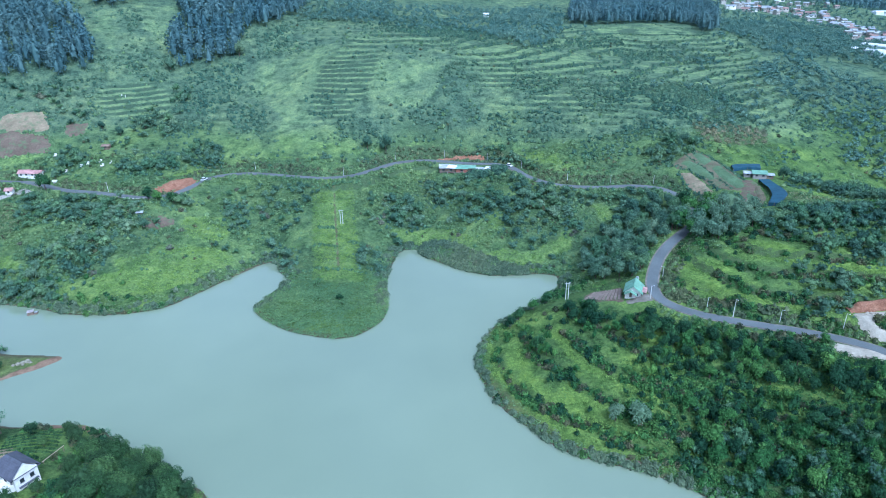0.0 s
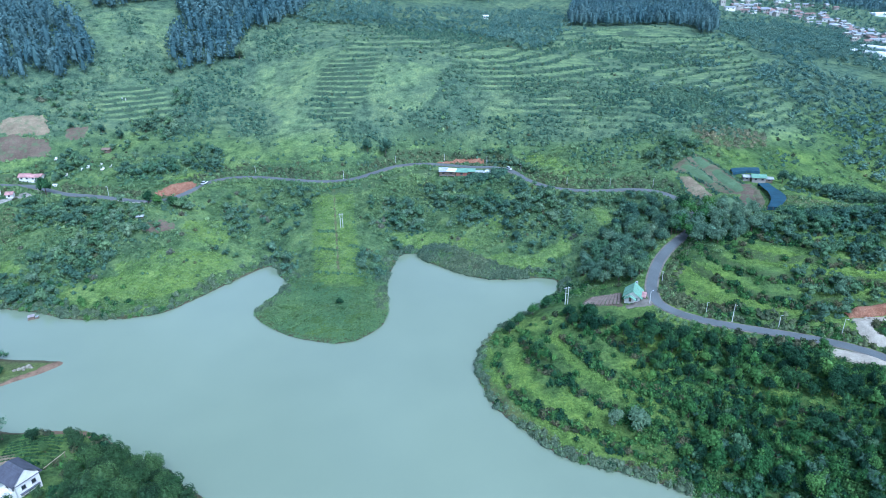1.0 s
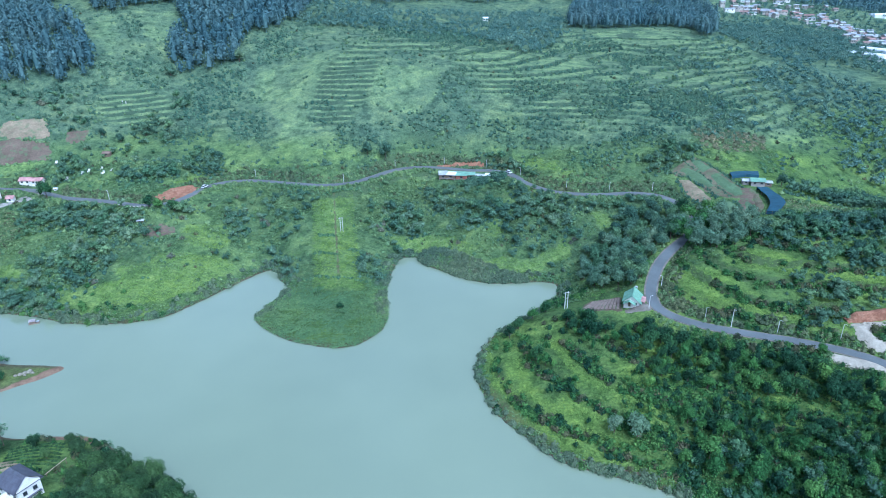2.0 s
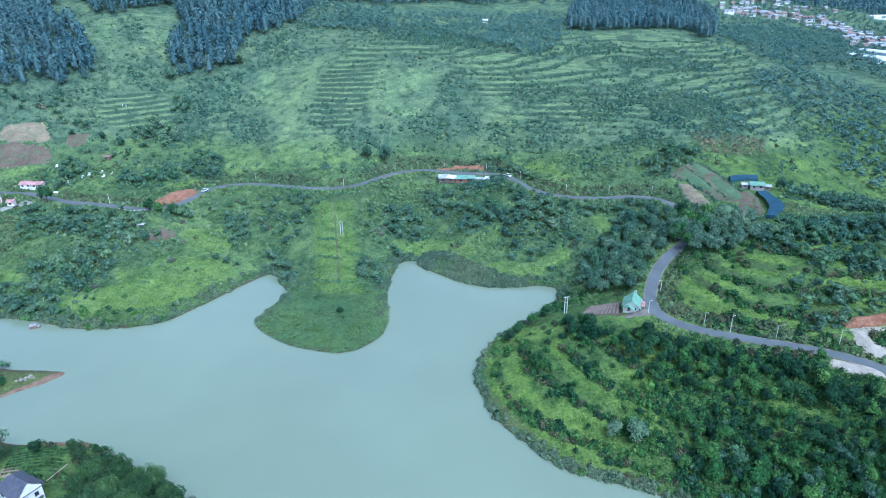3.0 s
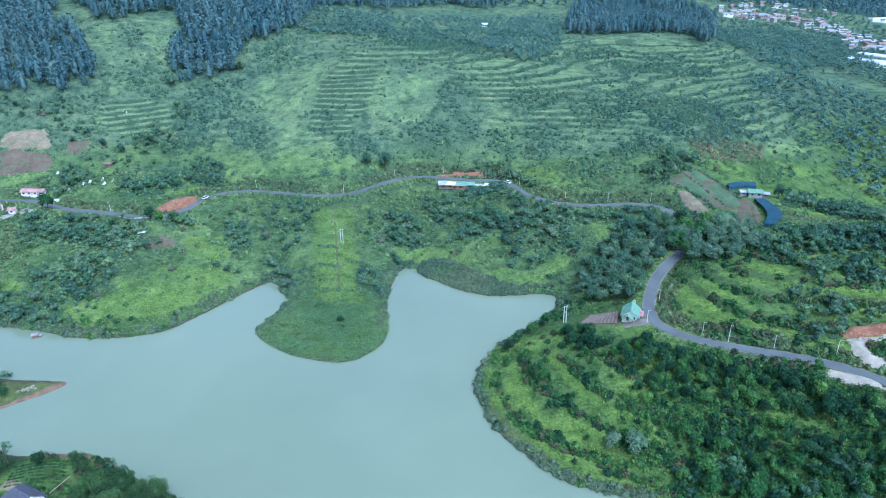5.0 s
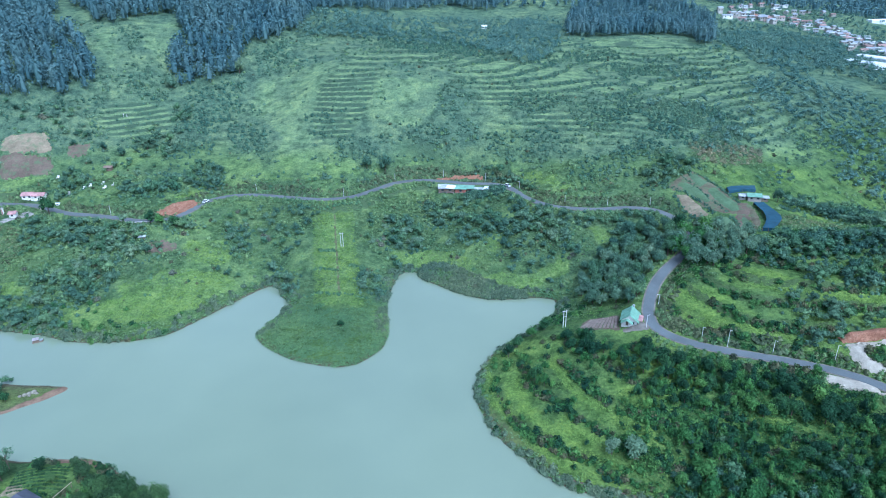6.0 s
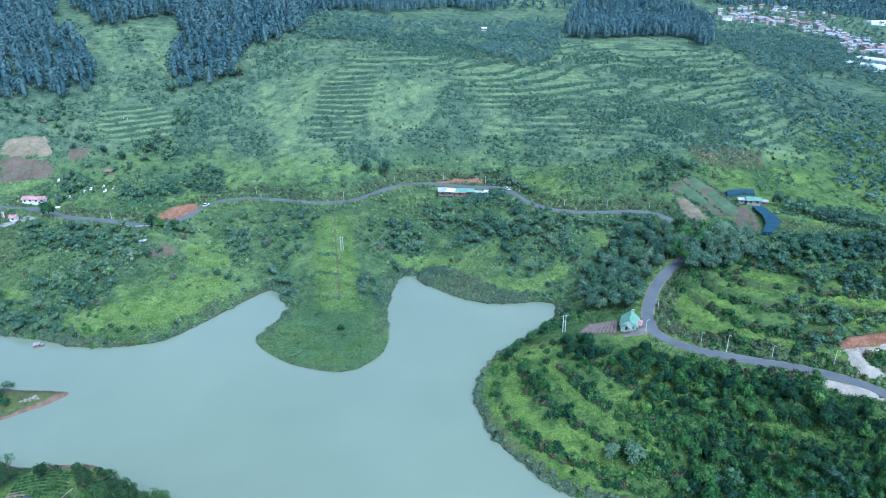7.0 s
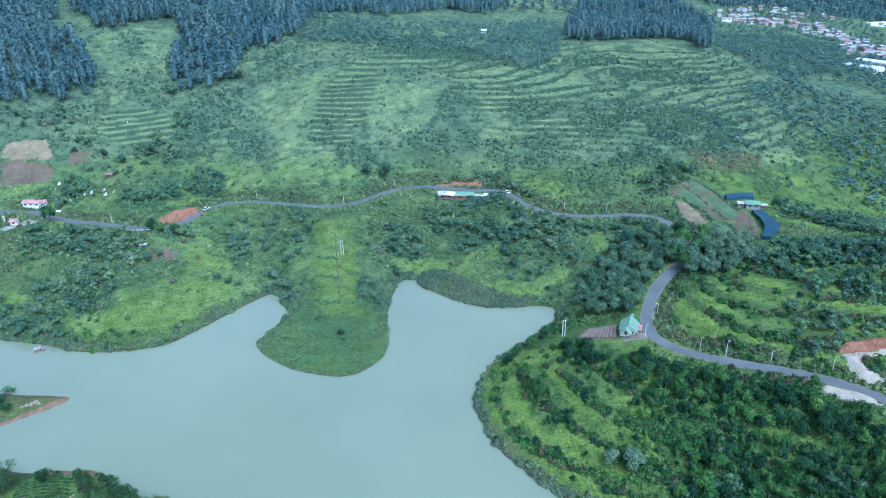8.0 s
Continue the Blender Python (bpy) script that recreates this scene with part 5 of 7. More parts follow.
# ---- draped patches: bare fields, yards, cut banks ----
def soil_material(name, color, green):
    """Bare soil, in furrows and clods, with weeds coming through in patches."""
    m, t, b = material(name, 0.95, 0.1)
    earth = ramp(t, noise_node(t, 0.12, 5.0, 0.7), [(0.3, tuple(c * 0.6 for c in color)), (0.7, tuple(c * 1.25 for c in color))])
    clods = ramp(t, noise_node(t, 1.4, 4.0, 0.7), [(0.3, (0.7, 0.7, 0.7)), (0.7, (1.2, 1.2, 1.2))])
    weeds = ramp(t, noise_node(t, 0.22, 5.0, 0.7), [(0.5, (0, 0, 0)), (0.62, (green, green, green))])
    c = mix(t, weeds, mix(t, 1.0, earth, clods, "MULTIPLY"), (0.10, 0.15, 0.07))
    t.links.new(c, b.inputs["Base Color"])
    bump(t, b, noise_node(t, 1.4, 4.0, 0.7), 0.5, 0.2)
    return m


M_FIELD = soil_material("ploughed_soil", (0.150, 0.112, 0.082), 0.75)
M_BEIGE = soil_material("dry_soil", (0.270, 0.215, 0.140), 0.6)


def red_earth():
    """Freshly cut red earth with paler rubble."""
    m, t, b = material("red_earth", 0.95, 0.1)
    earth = ramp(t, noise_node(t, 0.5, 6.0, 0.8), [(0.28, (0.15, 0.072, 0.045)), (0.48, (0.28, 0.135, 0.080)), (0.60, (0.34, 0.185, 0.115)), (0.72, (0.46, 0.32, 0.22))])
    clods = ramp(t, noise_node(t, 2.2, 4.0, 0.7), [(0.3, (0.6, 0.6, 0.6)), (0.7, (1.2, 1.2, 1.2))])
    t.links.new(mix(t, 1.0, earth, clods, "MULTIPLY"), b.inputs["Base Color"])
    bump(t, b, noise_node(t, 1.8, 5.0, 0.8), 0.8, 0.4)
    return m


M_RED_SOIL = red_earth()
M_GRAVEL = worn("white_gravel", (0.40, 0.355, 0.275), 0.95, 0.1, 0.3, 0.3, grain=2.5)
M_CONCRETE = worn("concrete", (0.32, 0.295, 0.265), 0.85, 0.2, 0.4, 0.25)
M_PLASTER = worn("white_plaster", (0.80, 0.77, 0.71), 0.8, 0.25, 0.5, 0.12)
M_SLATE = worn("slate_roof", (0.10, 0.10, 0.125), 0.6, 0.4, 0.6, 0.3)
M_TEAL_ROOF = worn("teal_metal_roof", (0.21, 0.36, 0.25), 0.5, 0.4, 0.5, 0.3)
M_RED_ROOF = worn("red_metal_roof", (0.44, 0.25, 0.23), 0.6, 0.3, 0.6, 0.4)
M_TIN = worn("grey_tin_roof", (0.42, 0.44, 0.44), 0.6, 0.4, 0.6, 0.4)
M_WHITE_ROOF = worn("white_metal_roof", (0.78, 0.80, 0.82), 0.5, 0.4, 0.4, 0.15)
M_BRICK = worn("red_brick", (0.36, 0.15, 0.11), 0.9, 0.15, 0.8, 0.3)
M_TIMBER = worn("weathered_timber", (0.20, 0.15, 0.11), 0.9, 0.15, 1.5, 0.3)
M_PALE_WOOD = worn("pale_timber", (0.42, 0.34, 0.24), 0.85, 0.2, 1.5, 0.2)
M_NET = worn("dark_blue_net", (0.030, 0.074, 0.104), 0.8, 0.2, 0.3, 0.3)
M_PALE_POLE = worn("pale_concrete_pole", (0.70, 0.70, 0.68), 0.7, 0.3, 1.0, 0.1)
M_FRAME = worn("dark_window_frame", (0.06, 0.06, 0.065), 0.5, 0.4, 2.0, 0.1)
M_CLOTH = worn("brown_mulch_sheet", (0.21, 0.165, 0.135), 0.9, 0.15, 0.7, 0.3)
M_STONE = worn("pale_stone", (0.27, 0.245, 0.185), 0.9, 0.15, 1.2, 0.35)
M_TILE = worn("orange_tile_roof", (0.22, 0.155, 0.120), 0.8, 0.2, 0.5, 0.3)
M_CAR = worn("white_car_paint", (0.75, 0.76, 0.77), 0.25, 0.5, 2.0, 0.05)
M_TYRE = worn("black_rubber", (0.03, 0.03, 0.03), 0.85, 0.2, 2.0, 0.2)
_glass, _gt, _gb = material("window_glass", 0.05, 0.6)
_gb.inputs["Base Color"].default_value = (0.03, 0.04, 0.045, 1)
M_GLASS = _glass

M_PATH = worn("trodden_earth", (0.120, 0.122, 0.062), 0.95, 0.1, 0.5, 0.3)


def drape(name, ring, mat, label, category, lift=0.22, step=0.9, ragged=0.8, relief=0.15, kind="structure"):
    """A patch of bare ground that follows the land, with a ragged edge and a thickness."""
    ring = np.array(ring, float)
    lo, hi = ring.min(0) - 1, ring.max(0) + 1
    xs, ys = np.arange(lo[0], hi[0], step), np.arange(lo[1], hi[1], step)
    X, Y = np.meshgrid(xs, ys)
    wx = X + (fbm(X / 3, Y / 3, 41, 2) - 0.5) * 2 * ragged
    wy = Y + (fbm(X / 3, Y / 3, 42, 2) - 0.5) * 2 * ragged
    d, _ = line_distance(wx, wy, np.concatenate([ring, ring[:1]]))
    sd = np.where(inside(wx, wy, ring), d, -d)
    Z = height(X, Y) + np.clip(sd * 0.5 + 0.1, -0.8, 1) * lift + (fbm(X / 1.5, Y / 1.5, 43, 2) - 0.5) * relief
    i = np.arange(X.size).reshape(X.shape)
    f = np.stack([i[:-1, :-1], i[:-1, 1:], i[1:, 1:], i[1:, :-1]], -1).reshape(-1, 4)
    f = f[(sd.ravel()[f] > -0.9).any(1)]
    used, inv = np.unique(f, return_inverse=True)
    v = np.stack([X, Y, Z], -1).reshape(-1, 3)[used]
    return tagged(new(name, mesh_from(name, v, inv.reshape(-1, 4), mat, smooth=True)), label, category, kind=kind)


def ground_z(x, y):
    return float(height(np.array([float(x)]), np.array([float(y)]))[0])


for key, ring in FIELDS.items():
    drape("field", ring, M_BEIGE if key == "upper" else M_FIELD, "dry beige field on the valley side" if key == "upper" else "bare ploughed brown field on the valley side", "field", 0.3, 0.9, 1.6)
edges = []
for ring in list(FIELDS.values()) + [[(-148, 305), (-143, 314), (-135, 323), (-130, 322.5), (-131, 314), (-137, 304)], [(-145.3, 277.5), (-138, 282), (-130.5, 281), (-127.3, 275.7), (-134, 272), (-141.7, 271.5)]]:
    e = smooth_line(list(ring) + list(ring[:1]), 0.9)[:, :2]
    edges.append(e + rng.normal(size=e.shape) * 1.0)
edges = np.concatenate(edges)
edges = edges[fbm(edges[:, 0] / 5, edges[:, 1] / 5, 97, 2) > 0.46]
scatter_mesh("field_weeds", FAR_SHRUBS, edges, rng.uniform(0.25, 0.75, len(edges)), M_SLOPE, "weeds and bushes straggling over the edges of fields", "weeds")
for ring in YARDS.values():
    drape("yard", ring, M_GRAVEL, "white gravel yard beside the country road", "yard", 0.45)
drape("cut_bank", [(-148, 305), (-143, 314), (-135, 323), (-130, 322.5), (-131, 314), (-137, 304), (-144, 302)], M_RED_SOIL,
      "freshly cut red earth bank beside the road", "bank", 0.5, 0.7, 1.0, 0.4)


def earth_face(line, tall, label):
    """A steep face cut into the hill: foot, brim and a ragged top that runs back into the slope."""
    line = smooth_line(line, 0.6)[:, :2]
    n = len(line)
    foot = height(line[:, 0], line[:, 1])
    end = np.clip(np.minimum(np.arange(n), np.arange(n)[::-1] + 30) / 5, 0.1, 1)
    rows = []
    for back, up in ((-0.5, -0.5), (0.0, 0.15), (0.25, 0.35), (0.5, 0.6), (0.7, 0.82), (1.1, 1.0), (2.4, 1.02)):
        wob = (fbm(line[:, 0] / 2, line[:, 1] / 2 + up * 9, 45, 2) - 0.5) * 0.9
        rows.append(np.c_[line[:, 0], line[:, 1] + back + wob, foot + tall * up * end + wob * 0.3])
    tail = line + np.array([0, 4.5])
    rows.append(np.c_[tail, height(tail[:, 0], tail[:, 1]) - 0.3])
    v = np.stack(rows, 1)
    idx = np.arange(v.shape[0] * v.shape[1]).reshape(v.shape[:2])
    f = np.stack([idx[:-1, :-1], idx[1:, :-1], idx[1:, 1:], idx[:-1, 1:]], -1).reshape(-1, 4)
    return tagged(new("cut_bank", mesh_from("cut_bank", v.reshape(-1, 3), f, M_RED_SOIL, smooth=True)), label, "bank", kind="structure")


earth_face([(133.6, 178.2), (138, 178.2), (146, 177.8), (158, 177.4)], 2.6, "freshly cut red earth bank above the gravel yard")
drape("clearing", [(-145.3, 277.5), (-138, 282), (-130.5, 281), (-127.3, 275.7), (-134, 272), (-141.7, 271.5)], M_FIELD, "bare brown clearing among the trees below the road", "clearing", 0.35, 0.8, 1.6)
drape("bare_ground", [(-122.4, 134.6), (-118.9, 135.8), (-115.6, 131.6), (-118.6, 130.2), (-122.5, 131)], M_BEIGE, "bare trodden earth behind the white house", "ground", 0.3, 0.6, 0.7)
drape("plot", [(49.5, 203.6), (57, 211.6), (67.2, 209.8), (64.6, 198.2)], M_FIELD, "bare brown vegetable plot beside the green-roofed house", "plot", 0.3, 0.8, 0.5)
drape("cut_bank", [(-3, 358.4), (8, 357.0), (25, 352.6), (25, 350.6), (8, 354.6), (-3, 356.6)], M_RED_SOIL, "bare reddish bank above the road by the store", "bank", 0.6, 0.7, 0.9, 0.3)
drape("earth_shore", [(-134.5, 187.5), (-134.5, 184), (-140, 178.5), (-148, 172.5), (-160, 165), (-160.4, 166.0), (-149.2, 174.0), (-142.0, 180.8), (-137.6, 186.8)], M_RIM,
      "bare reddish earth rim along the grassy spit", "shore", 0.3, 0.7)
drape("earth_shore", [(-124, 150.3), (-114, 150.6), (-107, 150.3), (-97, 145.5), (-91, 140.5), (-92.5, 139.5), (-99, 143.4), (-106, 146.6), (-114, 147.0), (-122, 147.4)], M_RIM,
      "bare reddish earth rim along the near bank", "shore", 0.3, 0.7)
drape("earth_shore", [(31, 138), (35, 134.2), (45, 131), (56, 126.3), (57, 127.8), (46, 132.6), (37, 136), (33, 139.5)], M_FIELD,
      "bare brown earth at the foot of the knoll", "shore", 0.25, 0.7)
drape("drive", [(-233, 309.5), (-224, 314.5), (-213, 314.6), (-203, 309.6), (-203, 307.4), (-212, 310.6), (-222, 311), (-231, 305)], M_CONCRETE,
      "pale concrete drive sloping down beside the road", "drive", 0.4)
drape("yard", [(66, 196.6), (74.2, 194.6), (75, 197.2), (73, 200.5), (66, 198.6)], M_VERGE, "bare gravelly yard in front of the green-roofed house", "yard", 0.35, 0.7, 0.3)
drape("footpath", [(-58.4, 321), (-58.0, 321), (-54.6, 299), (-48.8, 265), (-45.8, 247), (-46.2, 247), (-49.2, 265), (-55.0, 299)], M_PATH,
      "narrow trodden earth path straight down the slope", "path", 0.3, 0.45, 0.2)
drape("farm_track", [(141, 283), (147, 283), (147, 277), (138, 262), (133, 258), (132, 261), (137, 270)], M_FIELD, "bare earth track between the farm plots", "track", 0.3, 0.8, 1.6)


# ---- building helpers ----
def add_box(bm, x0, x1, y0, y1, z0, z1, bevel=0.0):
    vs = [bm.verts.new((x, y, z)) for z in (z0, z1) for x, y in ((x0, y0), (x1, y0), (x1, y1), (x0, y1))]
    fs = [bm.faces.new([vs[i] for i in q]) for q in ((0, 3, 2, 1), (4, 5, 6, 7), (0, 1, 5, 4), (1, 2, 6, 5), (2, 3, 7, 6), (3, 0, 4, 7))]
    if bevel:
        bmesh.ops.bevel(bm, geom=list({e for f in fs for e in f.edges}), offset=bevel, segments=1, affect="EDGES")


def add_slab(bm, corners, thick):
    """A sloping sheet with a thickness, from its upper corners."""
    top = [bm.verts.new(c) for c in corners]
    low = [bm.verts.new((c[0], c[1], c[2] - thick)) for c in corners]
    bm.faces.new(top)
    bm.faces.new(low[::-1])
    n = len(top)
    for i in range(n):
        bm.faces.new((top[i], low[i], low[(i + 1) % n], top[(i + 1) % n]))


def boxes(name, mat, parent, rows, label="", bevel=0.0):
    bm = bmesh.new()
    for r in rows:
        add_box(bm, *r, bevel)
    return part(name, bm, mat, parent, label)


def gable_roof(parent, lx, ly, z, rise, over, mat, label="", seams=0):
    """Two roof sheets, a ridge cap and raised seams, the ridge along x."""
    hx, hy = lx / 2 + over, ly / 2 + over
    drop = rise * over / (ly / 2)
    for s in (-1, 1):
        bm = bmesh.new()
        add_slab(bm, [(-hx, s * hy, z - drop), (hx, s * hy, z - drop), (hx, 0, z + rise), (-hx, 0, z + rise)][::s], 0.12)
        sheet = part("roof_sheet", bm, mat, parent, label)
        for k in range(seams):
            x = -hx + (k + 0.5) * 2 * hx / seams
            bm = bmesh.new()
            add_slab(bm, [(x - 0.05, s * hy, z - drop + 0.06), (x + 0.05, s * hy, z - drop + 0.06), (x + 0.05, 0, z + rise + 0.06), (x - 0.05, 0, z + rise + 0.06)][::s], 0.08)
            part("seam", bm, mat, sheet)
    boxes("ridge_cap", mat, parent, [(-hx, hx, -0.14, 0.14, z + rise - 0.02, z + rise + 0.12)])


def gable_walls(parent, lx, ly, z0, z1, rise, mat):
    bm = bmesh.new()
    hx, hy = lx / 2, ly / 2
    b = [bm.verts.new(p) for p in ((-hx, -hy, z0), (hx, -hy, z0), (hx, hy, z0), (-hx, hy, z0))]
    t = [bm.verts.new(p) for p in ((-hx, -hy, z1), (hx, -hy, z1), (hx, hy, z1), (-hx, hy, z1))]
    g = [bm.verts.new((-hx, 0, z1 + rise - 0.15)), bm.verts.new((hx, 0, z1 + rise - 0.15))]
    for q in ((b[0], b[1], t[1], t[0]), (b[2], b[3], t[3], t[2]), (b[1], b[2], t[2], g[1], t[1]), (b[3], b[0], t[0], g[0], t[3]), (b[0], b[3], b[2], b[1])):
        bm.faces.new(q)
    return part("wall", bm, mat, parent)


def window(parent, x, y, z, w, h, face, name="window"):
    """A framed pane set on a wall; face is the wall's outward axis: 'x', '-x', 'y' or '-y'."""
    s = -1 if face[0] == "-" else 1
    ob = new(name)
    ob.parent = parent
    across = "xy"[face[-1] == "x"]

    def slab(du0, du1, dz0, dz1, out0, out1):
        lo, hi = sorted((s * out0, s * out1))
        if across == "x":
            return (x + du0, x + du1, y + lo, y + hi, z + dz0, z + dz1)
        return (x + lo, x + hi, y + du0, y + du1, z + dz0, z + dz1)
    boxes("pane", M_GLASS, ob, [slab(-w / 2 + 0.06, w / 2 - 0.06, 0.06, h - 0.06, 0.005, 0.04)])
    boxes("frame", M_FRAME, ob, [slab(-w / 2, -w / 2 + 0.08, 0, h, 0, 0.09), slab(w / 2 - 0.08, w / 2, 0, h, 0, 0.09),
                                 slab(-w / 2, w / 2, 0, 0.08, 0, 0.09), slab(-w / 2, w / 2, h - 0.08, h, 0, 0.09), slab(-0.03, 0.03, 0.08, h - 0.08, 0, 0.07)])
    boxes("sill", M_CONCRETE, ob, [slab(-w / 2 - 0.1, w / 2 + 0.1, -0.1, 0, 0, 0.16)])
    return ob


def thing(name, x, y, z, turn, label, category, group=""):
    ob = new(name)
    ob.empty_display_size = 0.5
    ob.matrix_basis = pose(x, y, z, 0, 0, turn)
    return tagged(ob, label, category, group)


# ---- white house on the near bank ----
def white_house():
    h = thing("house", -108.9, 122.8, 3.3, -28, "two-storey white plastered house with a dark slate roof", "house")
    boxes("wall", M_PLASTER, h, [(-4.6, 4.6, -2.9, 2.9, -1.2, 6.1)])
    bm = bmesh.new()
    e, t = [(-5.4, -3.7, 5.9), (4.95, -3.7, 5.9), (4.95, 3.7, 5.9), (-5.4, 3.7, 5.9)], [(-1.9, 0, 9.0), (4.95, 0, 9.0)]
    ev, tv = [bm.verts.new(p) for p in e], [bm.verts.new(p) for p in t]
    for q in ((ev[0], ev[1], tv[1], tv[0]), (ev[2], ev[3], tv[0], tv[1]), (ev[3], ev[0], tv[0])):
        bm.faces.new(q)
    lo = [bm.verts.new((p[0], p[1], p[2] - 0.22)) for p in e]
    for i in range(4):
        bm.faces.new((ev[i], lo[i], lo[(i + 1) % 4], ev[(i + 1) % 4]))
    bm.faces.new(lo)
    roof = part("roof", bm, M_SLATE, h, "dark slate roof")
    bm = bmesh.new()    # the white gable under the ridge's end
    tri = [[bm.verts.new((x, y, z)) for y, z in ((-3.1, 5.6), (3.1, 5.6), (0, 8.75))] for x in (4.5, 4.66)]
    bm.faces.new(tri[0][::-1])
    bm.faces.new(tri[1])
    for a, b in ((0, 1), (1, 2), (2, 0)):
        bm.faces.new((tri[0][a], tri[0][b], tri[1][b], tri[1][a]))
    part("gable", bm, M_PLASTER, h, "white plastered gable")
    for k in range(9):     # tile courses
        f = k / 9
        bm = bmesh.new()
        w = 5.32 * (1 - f) + 2.0 * f
        wr = 4.98
        add_slab(bm, [(-w, -3.7 * (1 - f), 5.93 + 3.1 * f), (wr, -3.7 * (1 - f), 5.93 + 3.1 * f), (wr - 0.06, -3.62 * (1 - f), 6.0 + 3.1 * f), (-w + 0.06, -3.62 * (1 - f), 6.0 + 3.1 * f)], 0.05)
        part("tile_course", bm, M_SLATE, roof)
    boxes("skylight", M_WHITE_ROOF, roof, [(3.0, 3.9, 0.2, 0.9, 7.0, 8.1)])
    for y in (-1.2, 1.3):
        window(h, 4.6, y, 3.7, 1.0, 1.1, "x")
        window(h, 4.6, y, 0.7, 1.0, 1.1, "x")
    for x in (-3.0, 0.4, 3.0):
        window(h, x, -2.9, 3.7, 0.9, 1.1, "-y")
    boxes("terrace", M_PLASTER, h, [(-1.0, 3.6, -6.0, -2.9, -1.5, 2.9), (-1.0, 3.6, -6.0, -5.85, 2.9, 3.9), (-1.0, -0.85, -5.85, -2.9, 2.9, 3.9), (3.45, 3.6, -5.85, -2.9, 2.9, 3.9)])
    boxes("awning", M_SLATE, h, [(4.6, 5.3, -2.4, 2.4, 2.75, 2.86)])
    window(h, 1.2, -6.0, 0.6, 1.4, 1.5, "-y")
    boxes("door", M_TIMBER, h, [(2.6, 3.4, -6.08, -6.0, -0.6, 1.5)])
    return h


white_house()


# ---- green-roofed house by the road ----
def green_house():
    z = 14.6
    h = thing("house", 69.6, 202.4, z - 0.4, 68, "small roadside house with a teal metal roof", "house")
    h.matrix_basis = h.matrix_basis @ Matrix.Diagonal((0.84, 0.84, 0.84, 1))
    gable_walls(h, 7.8, 6.4, -1.5, 2.5, 2.6, M_PLASTER)
    gable_roof(h, 7.8, 6.4, 2.5, 2.6, 0.9, M_TEAL_ROOF, "teal metal roof", 9)
    porch = new("porch")
    porch.parent = h
    porch.matrix_basis = pose(-5.0, 0.9, 0, 0, 0, -90)
    bm = bmesh.new()
    for s in (-1, 1):
        add_slab(bm, [(s * 2.6, -1.3, 1.5), (0, -1.3, 3.0), (0, 1.6, 3.0), (s * 2.6, 1.6, 1.5)][::s], 0.1)
    part("porch_roof", bm, M_TEAL_ROOF, porch)
    for x in (-2.3, 2.3):
        boxes("post", M_TIMBER, porch, [(x - 0.07, x + 0.07, -1.1, -0.96, -1.2, 1.6)])
    bm = bmesh.new()
    add_slab(bm, [(-2.6, -5.4, 1.9), (2.8, -5.4, 1.9), (2.8, -3.2, 2.3), (-2.6, -3.2, 2.3)], 0.08)
    part("lean_to", bm, M_RED_ROOF, h, "red tin lean-to roof")
    for x in (-2.4, 2.6):
        boxes("post", M_TIMBER, h, [(x - 0.08, x + 0.08, -5.3, -5.14, -1.0, 1.85)])
    tank = new("water_tank")
    tank.parent = h
    bm = bmesh.new()
    bmesh.ops.create_cone(bm, cap_ends=True, segments=16, radius1=0.55, radius2=0.55, depth=1.2, matrix=pose(5.6, -0.6, 4.5))
    part("drum", bm, M_TIN, tank, "pale grey water tank")
    for x, y in ((5.2, -1.0), (6.0, -1.0), (5.2, -0.2), (6.0, -0.2)):
        boxes("stand_leg", M_TIMBER, tank, [(x - 0.05, x + 0.05, y - 0.05, y + 0.05, -1, 3.9)])
    window(h, -3.9, -1.6, 0.6, 1.1, 1.1, "-x")
    window(h, 0.6, -3.2, 0.7, 1.2, 1.1, "-y")
    boxes("door", M_TIMBER, h, [(-3.98, -3.9, 0.4, 1.4, -0.4, 1.7)])


green_house()


